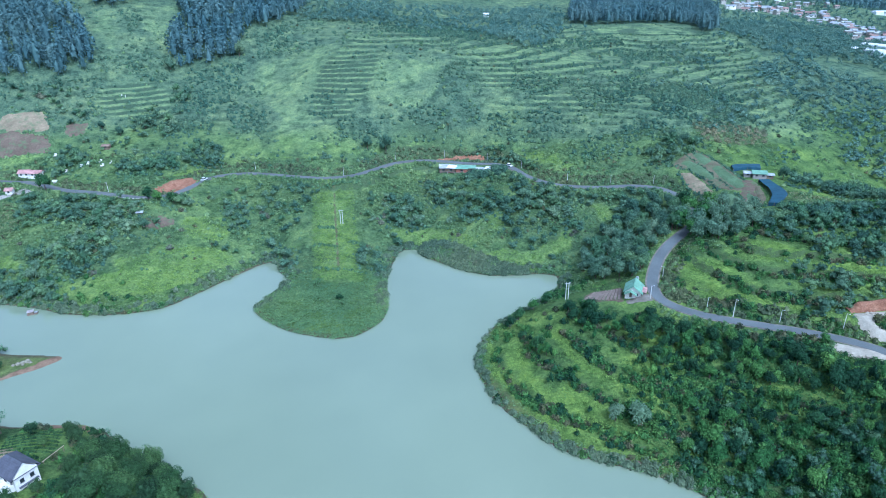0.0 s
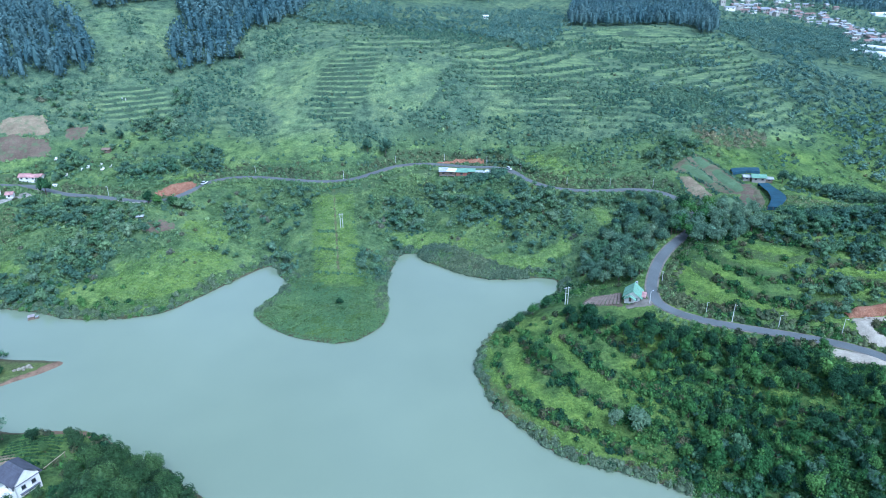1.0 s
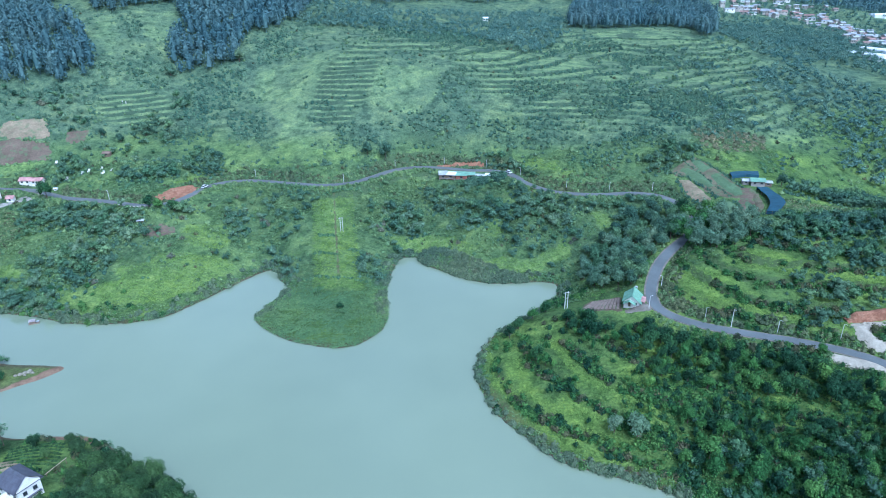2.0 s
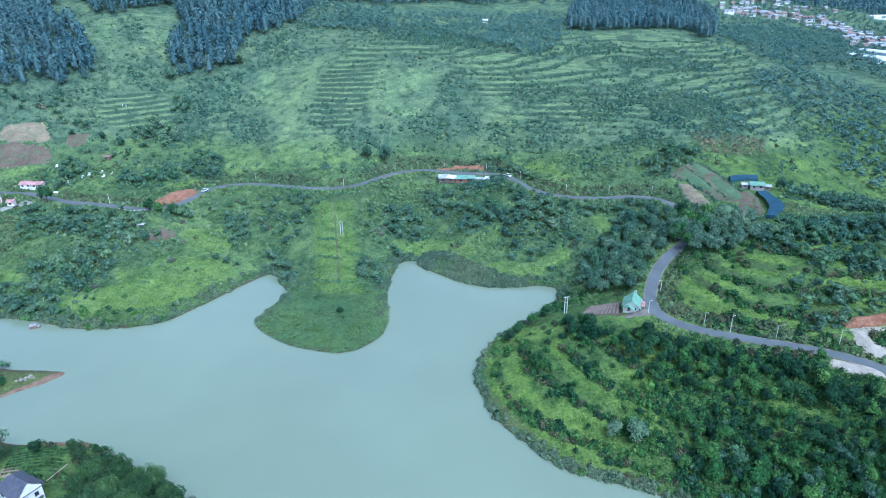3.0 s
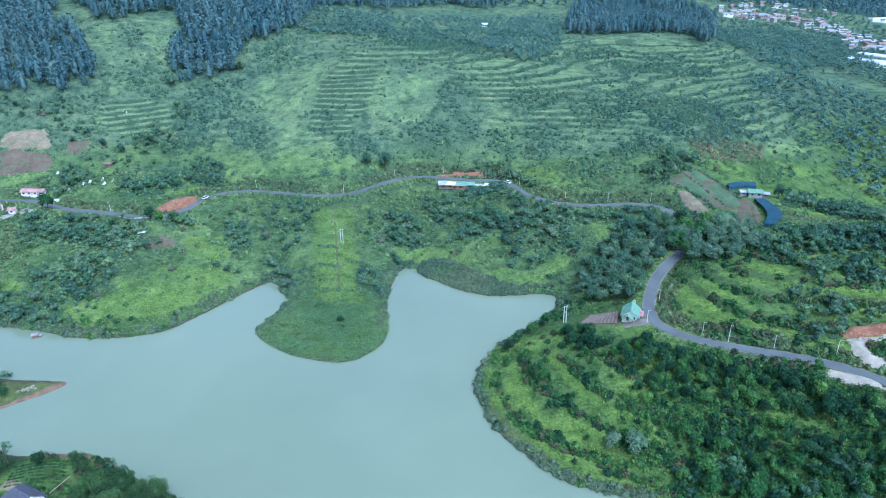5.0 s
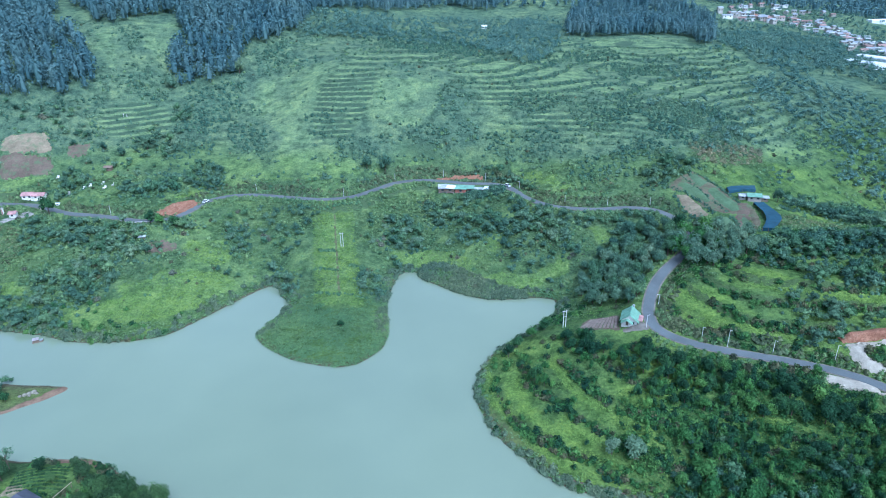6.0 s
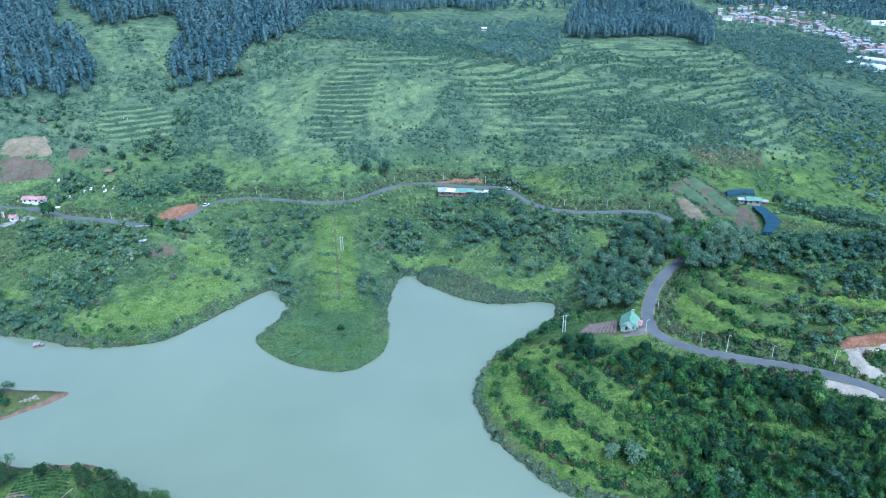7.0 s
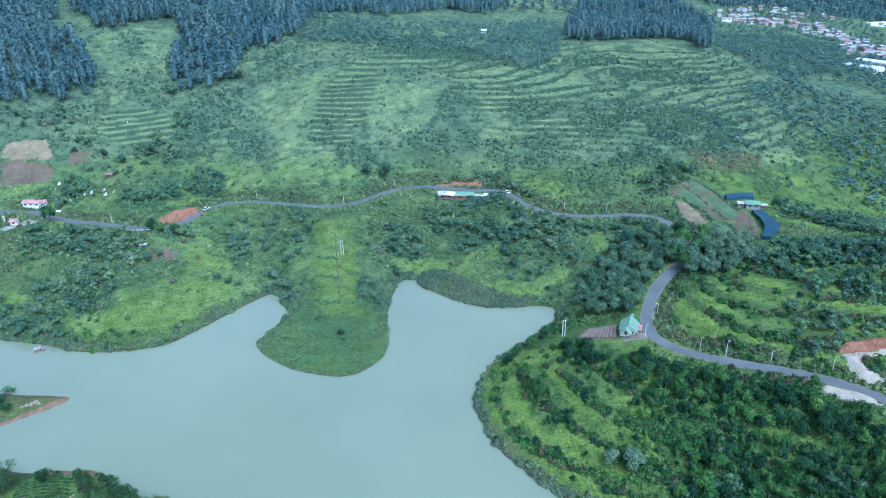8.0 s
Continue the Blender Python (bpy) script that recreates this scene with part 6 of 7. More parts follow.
# ---- roadside store: a row of huts on stilts ----
def store_hut(x, y, w, d, roof, tilt, wall, label, turn=0.0, brick=False):
    h = thing("store", x - 0.6, y, 20.3 + 0.25 * math.sin(3 * x), -10 + turn, label, "store", "roadside stores")
    boxes("floor", M_CONCRETE, h, [(-w / 2, w / 2, -d / 2, d / 2, 0.1, 0.35)])
    boxes("wall", wall, h, [(-w / 2, w / 2, -d / 2, -d / 2 + 0.15, 0.35, 2.4), (-w / 2, -w / 2 + 0.15, -d / 2 + 0.15, d / 2, 0.35, 2.5),
                            (w / 2 - 0.15, w / 2, -d / 2 + 0.15, d / 2, 0.35, 2.5)])
    bm = bmesh.new()
    hx, hy = w / 2 + 0.35, d / 2 + 0.6
    add_slab(bm, [(-hx, -hy, 2.6), (hx, -hy, 2.6), (hx, hy, 2.6 + tilt), (-hx, hy, 2.6 + tilt)], 0.08)
    roof_part = part("roof", bm, roof, h)
    for k in range(6):
        xx = -hx + (k + 0.5) * 2 * hx / 6
        bm = bmesh.new()
        add_slab(bm, [(xx - 0.06, -hy, 2.66), (xx + 0.06, -hy, 2.66), (xx + 0.06, hy, 2.66 + tilt), (xx - 0.06, hy, 2.66 + tilt)], 0.05)
        part("seam", bm, roof, roof_part)
    for sx in (-1, 1):
        for sy in (-1, 1):
            px, py = sx * (w / 2 - 0.3), sy * (d / 2 - 0.3)
            boxes("stilt", M_CONCRETE, h, [(px - 0.14, px + 0.14, py - 0.14, py + 0.14, -6.0, 0.1)])
    if brick:
        boxes("underwall", M_BRICK, h, [(-w / 2 + 0.5, w / 2 - 0.5, -d / 2 + 0.9, -d / 2 + 1.1, -2.6, 0.1)], "red brick wall under the floor")
    window(h, 0, -d / 2, 1.0, 1.4, 1.0, "-y")


for row in ((1.6, 343.4, 4.6, 4.0, M_TIN, 1.1, M_TIMBER, "small tin-roofed roadside store on stilts", 10.0, True),
            (6.4, 342.4, 4.8, 4.8, M_WHITE_ROOF, 0.4, M_TIMBER, "roadside store with a pale metal roof on stilts", -6.0, True),
            (12.2, 341.6, 6.2, 4.6, M_TEAL_ROOF, 0.9, M_BRICK, "teal-roofed roadside store with a brick front on stilts", 0.0, True),
            (17.6, 341.0, 3.8, 4.2, M_TEAL_ROOF, 0.5, M_TIMBER, "narrow store with a faded teal roof on stilts", 4.0),
            (22.4, 340.2, 4.6, 3.8, M_TIN, 0.5, M_TIMBER, "small tin-roofed shed beside the store", 5.0),
            (27.4, 339.0, 4.0, 3.2, M_WHITE_ROOF, 0.2, M_TIMBER, "low pale-roofed lean-to by the road", -4.0),
            (31.0, 338.2, 2.4, 2.6, M_TIN, 0.3, M_TIMBER, "little tin-roofed stall by the road", 0.0)):
    store_hut(*row)


screen = np.c_[rng.uniform(14, 36, 90), rng.uniform(332, 338.2, 90)]
scatter_mesh("store_bushes", LUSH, screen, rng.uniform(0.7, 1.4, 90), M_GROVE, "green bushes growing up the stilts below the stores", "bushes")


# ---- small houses ----
def small_house(x, y, w, d, turn, tall, rise, wall, roof, label, group="", sink=1.0, windows=2, seams=6, name="house"):
    h = thing(name, x, y, ground_z(x, y), turn, label, name.replace("_", " "), group)
    gable_walls(h, w, d, -sink, tall, rise, wall)
    gable_roof(h, w, d, tall, rise, 0.5, roof, "", seams)
    for k in range(windows):
        window(h, (k + 0.5) * w / windows - w / 2, -d / 2, tall * 0.4, 1.0, tall * 0.35, "-y")
    boxes("door", M_TIMBER, h, [(-0.45, 0.45, d / 2, d / 2 + 0.06, 0, min(2.0, tall - 0.3))])
    return h


small_house(-228.4, 331.0, 5.6, 4.4, 4, 2.4, 1.1, M_PLASTER, M_RED_ROOF, "long white house with a faded red metal roof by the road")
small_house(-222.1, 330.8, 5.8, 4.2, 4, 2.2, 1.0, M_PLASTER, M_RED_ROOF, "white house wing with a pinkish metal roof")
small_house(-207.5, 321.5, 1.4, 1.1, 4, 1.2, 0.2, M_PLASTER, M_WHITE_ROOF, "tiny white kiosk beside the road", windows=1, seams=3, name="kiosk")
small_house(-226.5, 312.3, 3.2, 3.0, 8, 2.4, 0.9, M_PLASTER, M_RED_ROOF, "small white gatehouse with a red roof by the drive", windows=1, seams=3, name="gatehouse")
small_house(-145.6, 282.4, 2.6, 1.6, 5, 1.5, 0.3, M_TIMBER, M_TIN, "tin-roofed hut among the trees below the road", windows=1, seams=4, name="hut")
small_house(151.4, 286.0, 6.0, 5.0, -12, 2.4, 0.8, M_CONCRETE, M_TEAL_ROOF, "farm building with a pale teal metal roof", seams=8, name="farmhouse")
small_house(146.6, 287.6, 2.8, 3.2, -12, 2.0, 0.5, M_CONCRETE, M_TIN, "white-roofed farm shed beside the farm building", windows=1, name="shed")
small_house(156.4, 285.6, 3.0, 3.2, -12, 2.0, 0.4, M_TIMBER, M_TIN, "low tin shed at the end of the farm building", windows=1, name="shed")
small_house(-192.0, 351.6, 4.0, 2.6, 0, 1.8, 0.6, M_TIMBER, M_TILE, "small rust-roofed hut on the valley side", windows=1, name="hut")
small_house(48.1, 686.0, 5.0, 4.0, 10, 2.6, 1.0, M_PLASTER, M_WHITE_ROOF, "lone white house in the far wood", name="house")


def shade_net(name, outline, z_up, label):
    """A net stretched on posts over beds."""
    cx, cy = np.mean(outline, 0)
    t = thing(name, cx, cy, ground_z(cx, cy), 0, label, "shade net", "shade nets")
    base = ground_z(cx, cy)
    bm = bmesh.new()
    left, right = outline[:len(outline) // 2], outline[len(outline) // 2:][::-1]
    if len(left) > 2:
        left, right = (smooth_line(side, 1e9)[:, :2] for side in (left, right))
    rows = []
    for (ax, ay), (bx, by) in zip(left, right):
        row = []
        for f in np.linspace(0, 1, 7):
            x, y = ax + (bx - ax) * f, ay + (by - ay) * f
            row.append((x - cx, y - cy, ground_z(x, y) - base + z_up + 0.22 * math.sin(f * math.pi * 6) ** 2))
        rows.append(row)
    grid = []
    for r0, r1 in zip(rows[:-1], rows[1:]):
        for k in range(4):
            grid.append([tuple(a + (b - a) * k / 4 for a, b in zip(p, q)) for p, q in zip(r0, r1)])
    grid.append(rows[-1])
    tops = [[bm.verts.new(p) for p in r] for r in grid]
    lows = [[bm.verts.new((p[0], p[1], p[2] - 0.05)) for p in r] for r in grid]
    n, m = len(grid), 7
    for i in range(n - 1):
        for j in range(m - 1):
            bm.faces.new((tops[i][j], tops[i][j + 1], tops[i + 1][j + 1], tops[i + 1][j]))
            bm.faces.new((lows[i][j], lows[i + 1][j], lows[i + 1][j + 1], lows[i][j + 1]))
    for i in range(n - 1):
        for j in (0, m - 1):
            bm.faces.new((tops[i][j], lows[i][j], lows[i + 1][j], tops[i + 1][j]))
    skirt = []
    for r in (tops[0], tops[-1]):
        for a, b in zip(r[:-1], r[1:]):
            skirt.append((a, b))
    for a, b in skirt:
        c, d = (bm.verts.new((p.co.x, p.co.y, p.co.z - z_up * 0.9)) for p in (b, a))
        bm.faces.new((a, b, c, d))
    part("net", bm, M_NET, t)
    for i in range(0, n, 4):
        for j in (0, 3, 6):
            x, y, zz = grid[i][j]
            boxes("post", M_TIMBER, t, [(x - 0.06, x + 0.06, y - 0.06, y + 0.06, zz - z_up - 0.5, zz - 0.05)])


shade_net("shade_net", [(148.5, 279.6), (148.5, 270), (144.5, 258.5), (138, 248.5), (141.5, 245.5), (150.5, 257), (154, 269), (153.5, 279.8)], 1.7, "curved dark blue shade net over farm beds")
shade_net("shade_net", [(142.8, 294), (144, 299.5), (161, 305), (158.5, 298.5)], 1.5, "long dark blue shade net above the farm")


# ---- farm beds and crop rows ----
def crop_bed(ax, ay, bx, by, width, tall, mat, label, group, name="crop_bed"):
    """A raised bed that follows the land between two places."""
    n = max(4, int(math.hypot(bx - ax, by - ay) / 1.5))
    line = np.c_[np.linspace(ax, bx, n), np.linspace(ay, by, n)]
    line = np.c_[line, height(line[:, 0], line[:, 1])]
    v, f = ribbon(line, -width / 2, width / 2, tall)
    for k in (0, 3):
        v[k::4, 2] -= 0.2
    v[:, 0] += (fbm(v[:, 0] / 3.0, v[:, 1] / 3.0, 63, 2) - 0.5) * width * 0.5
    v[:, 2] += (fbm(v[:, 0] / 0.8, v[:, 1] / 0.8, 61, 2) - 0.5) * 0.2
    return tagged(new(name, mesh_from(name, v, f, mat)), label, "crop bed", group)


M_BED = soil_material("young_crop", (0.110, 0.165, 0.085), 0.9)
M_PLOT = soil_material("farm_soil", (0.140, 0.122, 0.078), 0.9)
# terraced farm plots: green beds with brown banks between them, stepping down the slope
def farm_bed(ring, mat, label, lift=0.45, category="crop bed", name="crop_bed"):
    return drape(name, ring, mat, label, category, lift, 0.7, 0.45, 0.2)


farm_bed([(119.7, 305.0), (125.3, 303.2), (128.8, 283.1), (137, 274), (144, 276), (143, 285), (140, 306), (135, 321), (127, 317), (119, 311)], M_PLOT, "bare brown terraced ground between the farm beds", 0.25, "field", "farm_ground")
for ring in ([(122.0, 309.6), (127.5, 311.2), (132.2, 300.3), (132.8, 289.0), (129.7, 288.3), (127.1, 296.5)],
             [(130.4, 317.2), (135.4, 318.9), (138.1, 306.8), (131.8, 302.4)],
             [(134.0, 300.1), (139.4, 302.6), (142.5, 282.8), (141.3, 276.0), (136.7, 276.2), (134.9, 287.9)]):
    farm_bed(ring, M_BED, "green crop bed on a terraced farm plot", 0.7)
farm_bed([(119.4, 301.2), (124.2, 299.8), (126.3, 289.6), (127.5, 278.1), (123.5, 277.6), (120.4, 287.6)], M_BEIGE, "pale dry farm bed with sparse young plants", 0.6)
for ring in ([(127.1, 273.0), (133.7, 272.1), (132.2, 258.3), (126.5, 251.9), (124.6, 261.4)], [(137.4, 268.7), (141.5, 270.4), (136.4, 254.8), (131.0, 250.3)]):
    farm_bed(ring, M_BED, "green crop bed below the farm terraces", 0.5)
farm_bed([(145.2, 275.6), (148.0, 276.4), (143.0, 260.8), (137.4, 250.0), (137.0, 254.0)], M_PLOT, "brown farm bed beside the curved shade net", 0.5)
for k in range(10):
    crop_bed(51.3 + 1.35 * k, 203.0 - 0.42 * k, 57.5 + 1.0 * k, 210.0 - 0.15 * k, 0.8, 0.5, M_CLOTH, "brown mulched vegetable row on a small plot", "vegetable rows")

rows = []
for k in range(7):
    t = np.linspace(0, 1, 26)
    rows.append(np.c_[-124 + 14 * t + k * 0.6, 141.5 - 1.6 * k + 2.2 * np.sin(t * 2.2)])
for k in range(6):
    t = np.linspace(0, 1, 30)
    rows.append(np.c_[-101 + 9 * t + k * 1.2, 137.5 - 1.8 * k - 5 * t])
rows = np.concatenate(rows)
scatter_mesh("tea_rows", SHRUBS, rows, rng.uniform(0.34, 0.44, len(rows)), M_NEAR_LEAF, "neat rows of low green tea bushes on the bank", "crop rows")


# hedges across the mown strip, and bare twiggy bushes on the slopes
hedge = []
for ax, ay, bx, by in ((-60, 267.7, -49, 266.4), (-62, 250, -32, 247), (-60, 284, -54, 284), (-44, 272, -36, 272), (-82, 319, -62, 319), (-62, 319, -44, 324)):
    t = np.linspace(0, 1, 26)
    hedge.append(np.c_[ax + (bx - ax) * t, ay + (by - ay) * t] + rng.normal(size=(26, 2)) * 0.5)
hedge = np.concatenate(hedge)
scatter_mesh("strip_hedges", SHRUBS, hedge, rng.uniform(0.45, 0.8, len(hedge)), M_HOLLOW_LEAF, "low green hedges across the mown grass strip", "hedge")
twigs = np.concatenate([fill([(-240, 262), (-165, 232), (-95, 262), (-64, 318), (-130, 330), (-240, 305)], 9.0, 0.06), fill([(-40, 282), (50, 256), (110, 292), (60, 300), (-20, 345)], 9.0, 0.06)])
twigs = np.concatenate([twigs, np.array([(-33, 297), (-30, 299), (-31, 294), (-28, 297), (-247, 392), (-245, 394), (-249, 393), (-90, 296), (-88, 294), (60, 268), (62, 270), (15, 256), (-92, 298)], float)])
scatter_mesh("bare_bushes", LUSH, twigs, rng.uniform(0.6, 1.3, len(twigs)), M_MAUVE, "grey-mauve half-bare twiggy bushes on the slopes", "bushes")

dry_slope = fill([(141, 349), (159, 357), (187, 355), (181, 339), (158, 328), (142, 332)], 2.8, 0.75)
scatter_mesh("dry_thicket", LUSH, dry_slope, rng.uniform(0.5, 1.0, len(dry_slope)), M_THICKET, "thicket of brownish dry bushes above the farm plots", "bushes")
terrace_weeds = np.concatenate([densify(l, 0.8)[:, :2] for l in ([(119, 309), (124, 301.5), (128.5, 290), (130, 278)], [(128, 316), (131, 303), (134, 288), (135.5, 277)], [(137, 318), (141, 303), (144, 284)], [(118.5, 302), (119.5, 288), (123, 276)], [(134.5, 272), (134.5, 262), (129, 251)])])
terrace_weeds = terrace_weeds + rng.normal(size=terrace_weeds.shape) * 0.5
scatter_mesh("plot_weeds", SHRUBS, terrace_weeds, rng.uniform(0.4, 0.7, len(terrace_weeds)), M_GROVE, "dark weeds and bushes along the banks of the farm plots", "weeds")


# ---- poles ----
def street_lamp(x, y, turn, tall=5.6):
    t = thing("street_lamp", x, y, ground_z(x, y), turn, "pale concrete street lamp beside the country road", "street lamp", "street lamps")
    bm = bmesh.new()
    bmesh.ops.create_cone(bm, cap_ends=True, segments=10, radius1=0.11, radius2=0.06, depth=tall + 0.5, matrix=pose(0, 0, tall / 2 - 0.25))
    part("pole", bm, M_PALE_POLE, t)
    bm = bmesh.new()
    bmesh.ops.create_cone(bm, cap_ends=True, segments=8, radius1=0.05, radius2=0.04, depth=0.8, matrix=pose(0.36, 0, tall + 0.06, 0, 80, 0))
    arm = part("arm", bm, M_PALE_POLE, t)
    boxes("lamp_head", M_WHITE_ROOF, arm, [(0.66, 1.02, -0.08, 0.08, tall + 0.08, tall + 0.17)], bevel=0.02)
    boxes("base", M_CONCRETE, t, [(-0.3, 0.3, -0.3, 0.3, -0.3, 0.15)])


def twin_pole(x, y, turn):
    t = thing("utility_pole", x, y, ground_z(x, y), turn, "pair of pale concrete utility poles joined by a crossarm", "utility pole", "utility poles")
    for s in (-0.55, 0.55):
        bm = bmesh.new()
        bmesh.ops.create_cone(bm, cap_ends=True, segments=10, radius1=0.15, radius2=0.1, depth=8.0, matrix=pose(s, 0, 3.5))
        part("pole", bm, M_PALE_POLE, t)
    boxes("crossarm", M_PALE_POLE, t, [(-1.3, 1.3, 0.11, 0.23, 6.9, 7.05)])
    boxes("brace", M_PALE_POLE, t, [(-0.55, 0.55, 0.11, 0.2, 4.6, 4.7)])
    for s in (-1.15, 0, 1.15):
        bm = bmesh.new()
        bmesh.ops.create_cone(bm, cap_ends=True, segments=8, radius1=0.1, radius2=0.06, depth=0.35, matrix=pose(s, 0.17, 7.2))
        part("insulator", bm, M_FRAME, t)


for x, y, turn in ((97.2, 182.4, -70), (90.2, 187.2, -60), (110.5, 177.8, -70), (127.4, 171.4, -60), (82.2, 209.4, 180), (73.6, 196.0, 10), (64.8, 308.8, -100), (85.6, 303.0, -90),
                   (106.7, 300.6, -90), (-171.8, 306.6, -100), (-54.0, 330.6, -90), (-104.1, 337.4, -90), (1.8, 357.6, -90), (26.3, 350.6, -90), (44.0, 334.0, 200), (-27.0, 354.6, -60)):
    street_lamp(x, y, turn, 6.6 if (x, y) in ((97.2, 182.4), (127.4, 171.4)) else 5.0)
twin_pole(-50.1, 289.2, 12)
twin_pole(46.4, 207.6, 20)


# ---- small things ----
def car(x, y, turn, label):
    t = thing("car", x, y, ground_z(x, y) + 0.22, turn, label, "car", "cars on the road")
    bm = bmesh.new()
    add_box(bm, -2.1, 2.1, -0.85, 0.85, 0.35, 0.95, 0.12)
    part("body", bm, M_CAR, t)
    bm = bmesh.new()
    lo = [bm.verts.new(p) for p in ((-1.7, -0.78, 0.95), (1.1, -0.78, 0.95), (1.1, 0.78, 0.95), (-1.7, 0.78, 0.95))]
    hi = [bm.verts.new(p) for p in ((-1.3, -0.65, 1.5), (0.5, -0.65, 1.5), (0.5, 0.65, 1.5), (-1.3, 0.65, 1.5))]
    bm.faces.new(hi)
    for i in range(4):
        bm.faces.new((lo[i], lo[(i + 1) % 4], hi[(i + 1) % 4], hi[i]))
    cabin = part("cabin", bm, M_GLASS, t, "dark car windows")
    boxes("roof", M_CAR, cabin, [(-1.3, 0.5, -0.66, 0.66, 1.5, 1.55)])
    for sx in (-1.3, 1.3):
        for sy in (-0.8, 0.8):
            bm = bmesh.new()
            bmesh.ops.create_cone(bm, cap_ends=True, segments=14, radius1=0.33, radius2=0.33, depth=0.22, matrix=pose(sx, sy, 0.33, 90, 0, 0))
            part("wheel", bm, M_TYRE, t)


car(38.0, 339.5, -62, "small white car on the country road by the store")
car(-127.4, 321.4, 72, "small white car on the country road")

raft = thing("raft_house", -164.5, 219.0, 0.0, 25, "floating raft hut with a faded grey roof moored by the bank", "raft house")
raft.matrix_basis = raft.matrix_basis @ Matrix.Diagonal((0.6, 0.6, 0.6, 1))
boxes("deck", M_TIMBER, raft, [(-3.2, 3.2, -1.9, 1.9, 0.02, 0.35)])
for s in (-1.5, 1.5):
    bm = bmesh.new()
    bmesh.ops.create_cone(bm, cap_ends=True, segments=10, radius1=0.35, radius2=0.35, depth=6.4, matrix=pose(0, s, -0.1, 0, 90, 0))
    part("float", bm, M_FRAME, raft)
boxes("wall", M_TIMBER, raft, [(-2.6, 0.6, -1.4, 1.4, 0.35, 1.9)])
bm = bmesh.new()
add_slab(bm, [(-3.0, -1.8, 2.0), (1.0, -1.8, 2.0), (1.0, 1.8, 2.3), (-3.0, 1.8, 2.3)], 0.08)
part("roof", bm, worn("faded_pink_roof", (0.36, 0.31, 0.30), 0.7, 0.3), raft)
boxes("cover", M_TIN, raft, [(1.1, 3.0, -1.2, 1.2, 0.9, 1.0)])
for px, py in ((1.2, -1.1), (1.2, 1.1), (2.9, -1.1), (2.9, 1.1)):
    boxes("post", M_TIMBER, raft, [(px - 0.05, px + 0.05, py - 0.05, py + 0.05, 0.35, 0.9)])


def boulder(x, y, r, name, label, mat, group, flat=0.7):
    bm = bmesh.new()
    bmesh.ops.create_icosphere(bm, subdivisions=2, radius=r)
    sd = rng.uniform(0, 50)
    for v in bm.verts:
        v.co *= 1 + 0.3 * noise.noise(v.co / r * 1.2 + Vector((sd, 0, 0)))
        v.co.z *= flat
    ob = part(name, bm, mat, None, smooth=False)
    ob.matrix_basis = pose(x, y, ground_z(x, y) + r * 0.25, 0, 0, rng.uniform(0, 360))
    return tagged(ob, label, name, group)


for x, y, r in ((-147.2, 182.0, 0.8), (-146.0, 182.8, 0.9), (-144.8, 183.6, 1.0), (-148.4, 181.2, 0.6), (-145.4, 181.6, 0.5), (-143.5, 183.0, 0.6)):
    boulder(x, y, r, "boulder", "pale boulder on the grassy spit", M_STONE, "boulders on the spit")
for k in range(16):
    x, y = 121.0 + 0.75 * k, 160.2 - 0.45 * k + rng.uniform(-0.5, 0.5)
    boulder(x, y, rng.uniform(0.3, 0.6), "boulder", "whitish boulder along the edge of the gravel yard", M_GRAVEL, "boulders by the yard")
for x, y, r in ((139.2, 176.4, 0.8), (138.4, 177.2, 0.6), (137.4, 176.6, 0.7)):
    boulder(x, y, r, "boulder", "whitish boulder heaped by the cut bank", M_GRAVEL, "boulders by the yard")


for x, y, r in ((36.2, 134.0, 0.6), (37.4, 133.6, 0.4), (55.4, 125.6, 0.5), (62.0, 121.4, 0.6), (62.8, 120.9, 0.4)):
    boulder(x, y, r, "boulder", "pale beige boulder at the knoll's waterline", M_STONE, "boulders at the waterline")


def tomb(x, y, turn):
    t = thing("tomb", x, y, ground_z(x, y), turn, "small whitewashed tomb on the grassy valley side", "tomb", "tombs")
    boxes("slab", M_PLASTER, t, [(-0.55, 0.55, -0.9, 0.8, -0.5, 0.5)])
    boxes("headstone", M_PLASTER, t, [(-0.6, 0.6, 0.8, 1.0, -0.3, 1.3)])
    boxes("plinth", M_CONCRETE, t, [(-0.7, 0.7, -1.0, 1.0, -0.6, 0.08)])


for x, y in ((-206, 331), (-199, 334), (-196, 336), (-187, 333.5), (-190, 338), (-183, 336), (-219, 346)):
    tomb(x, y, rng.uniform(-20, 20))
for x, y in ((-205.6, 408.5), (-203.6, 408.9)):
    t = thing("marker_post", x, y, ground_z(x, y), 0, "short white marker post on a terrace", "post", "marker posts")
    boxes("post", M_PLASTER, t, [(-0.16, 0.16, -0.16, 0.16, -0.4, 1.7)])
    boxes("cap", M_CONCRETE, t, [(-0.22, 0.22, -0.22, 0.22, 1.7, 1.82)])
for x, y, turn, n in ((-158.5, 294.8, -20, 9.0), (-150.0, 293.6, 4, 7.0)):
    t = thing("parapet", x, y, 22.3, turn, "low pale concrete parapet beside the road", "parapet", "parapets")
    boxes("coping", M_PLASTER, t, [(-n / 2, n / 2, -0.2, 0.2, 0.85, 1.0)])
    boxes("wall", M_CONCRETE, t, [(-n / 2, n / 2, -0.14, 0.14, -1.5, 0.85)])
gate = thing("gate_pillar", -233.0, 314.0, ground_z(-233, 314), 0, "red and white gate pillar beside the drive", "gate pillar")
boxes("shaft", M_PLASTER, gate, [(-0.4, 0.4, -0.4, 0.4, -0.5, 4.2)])
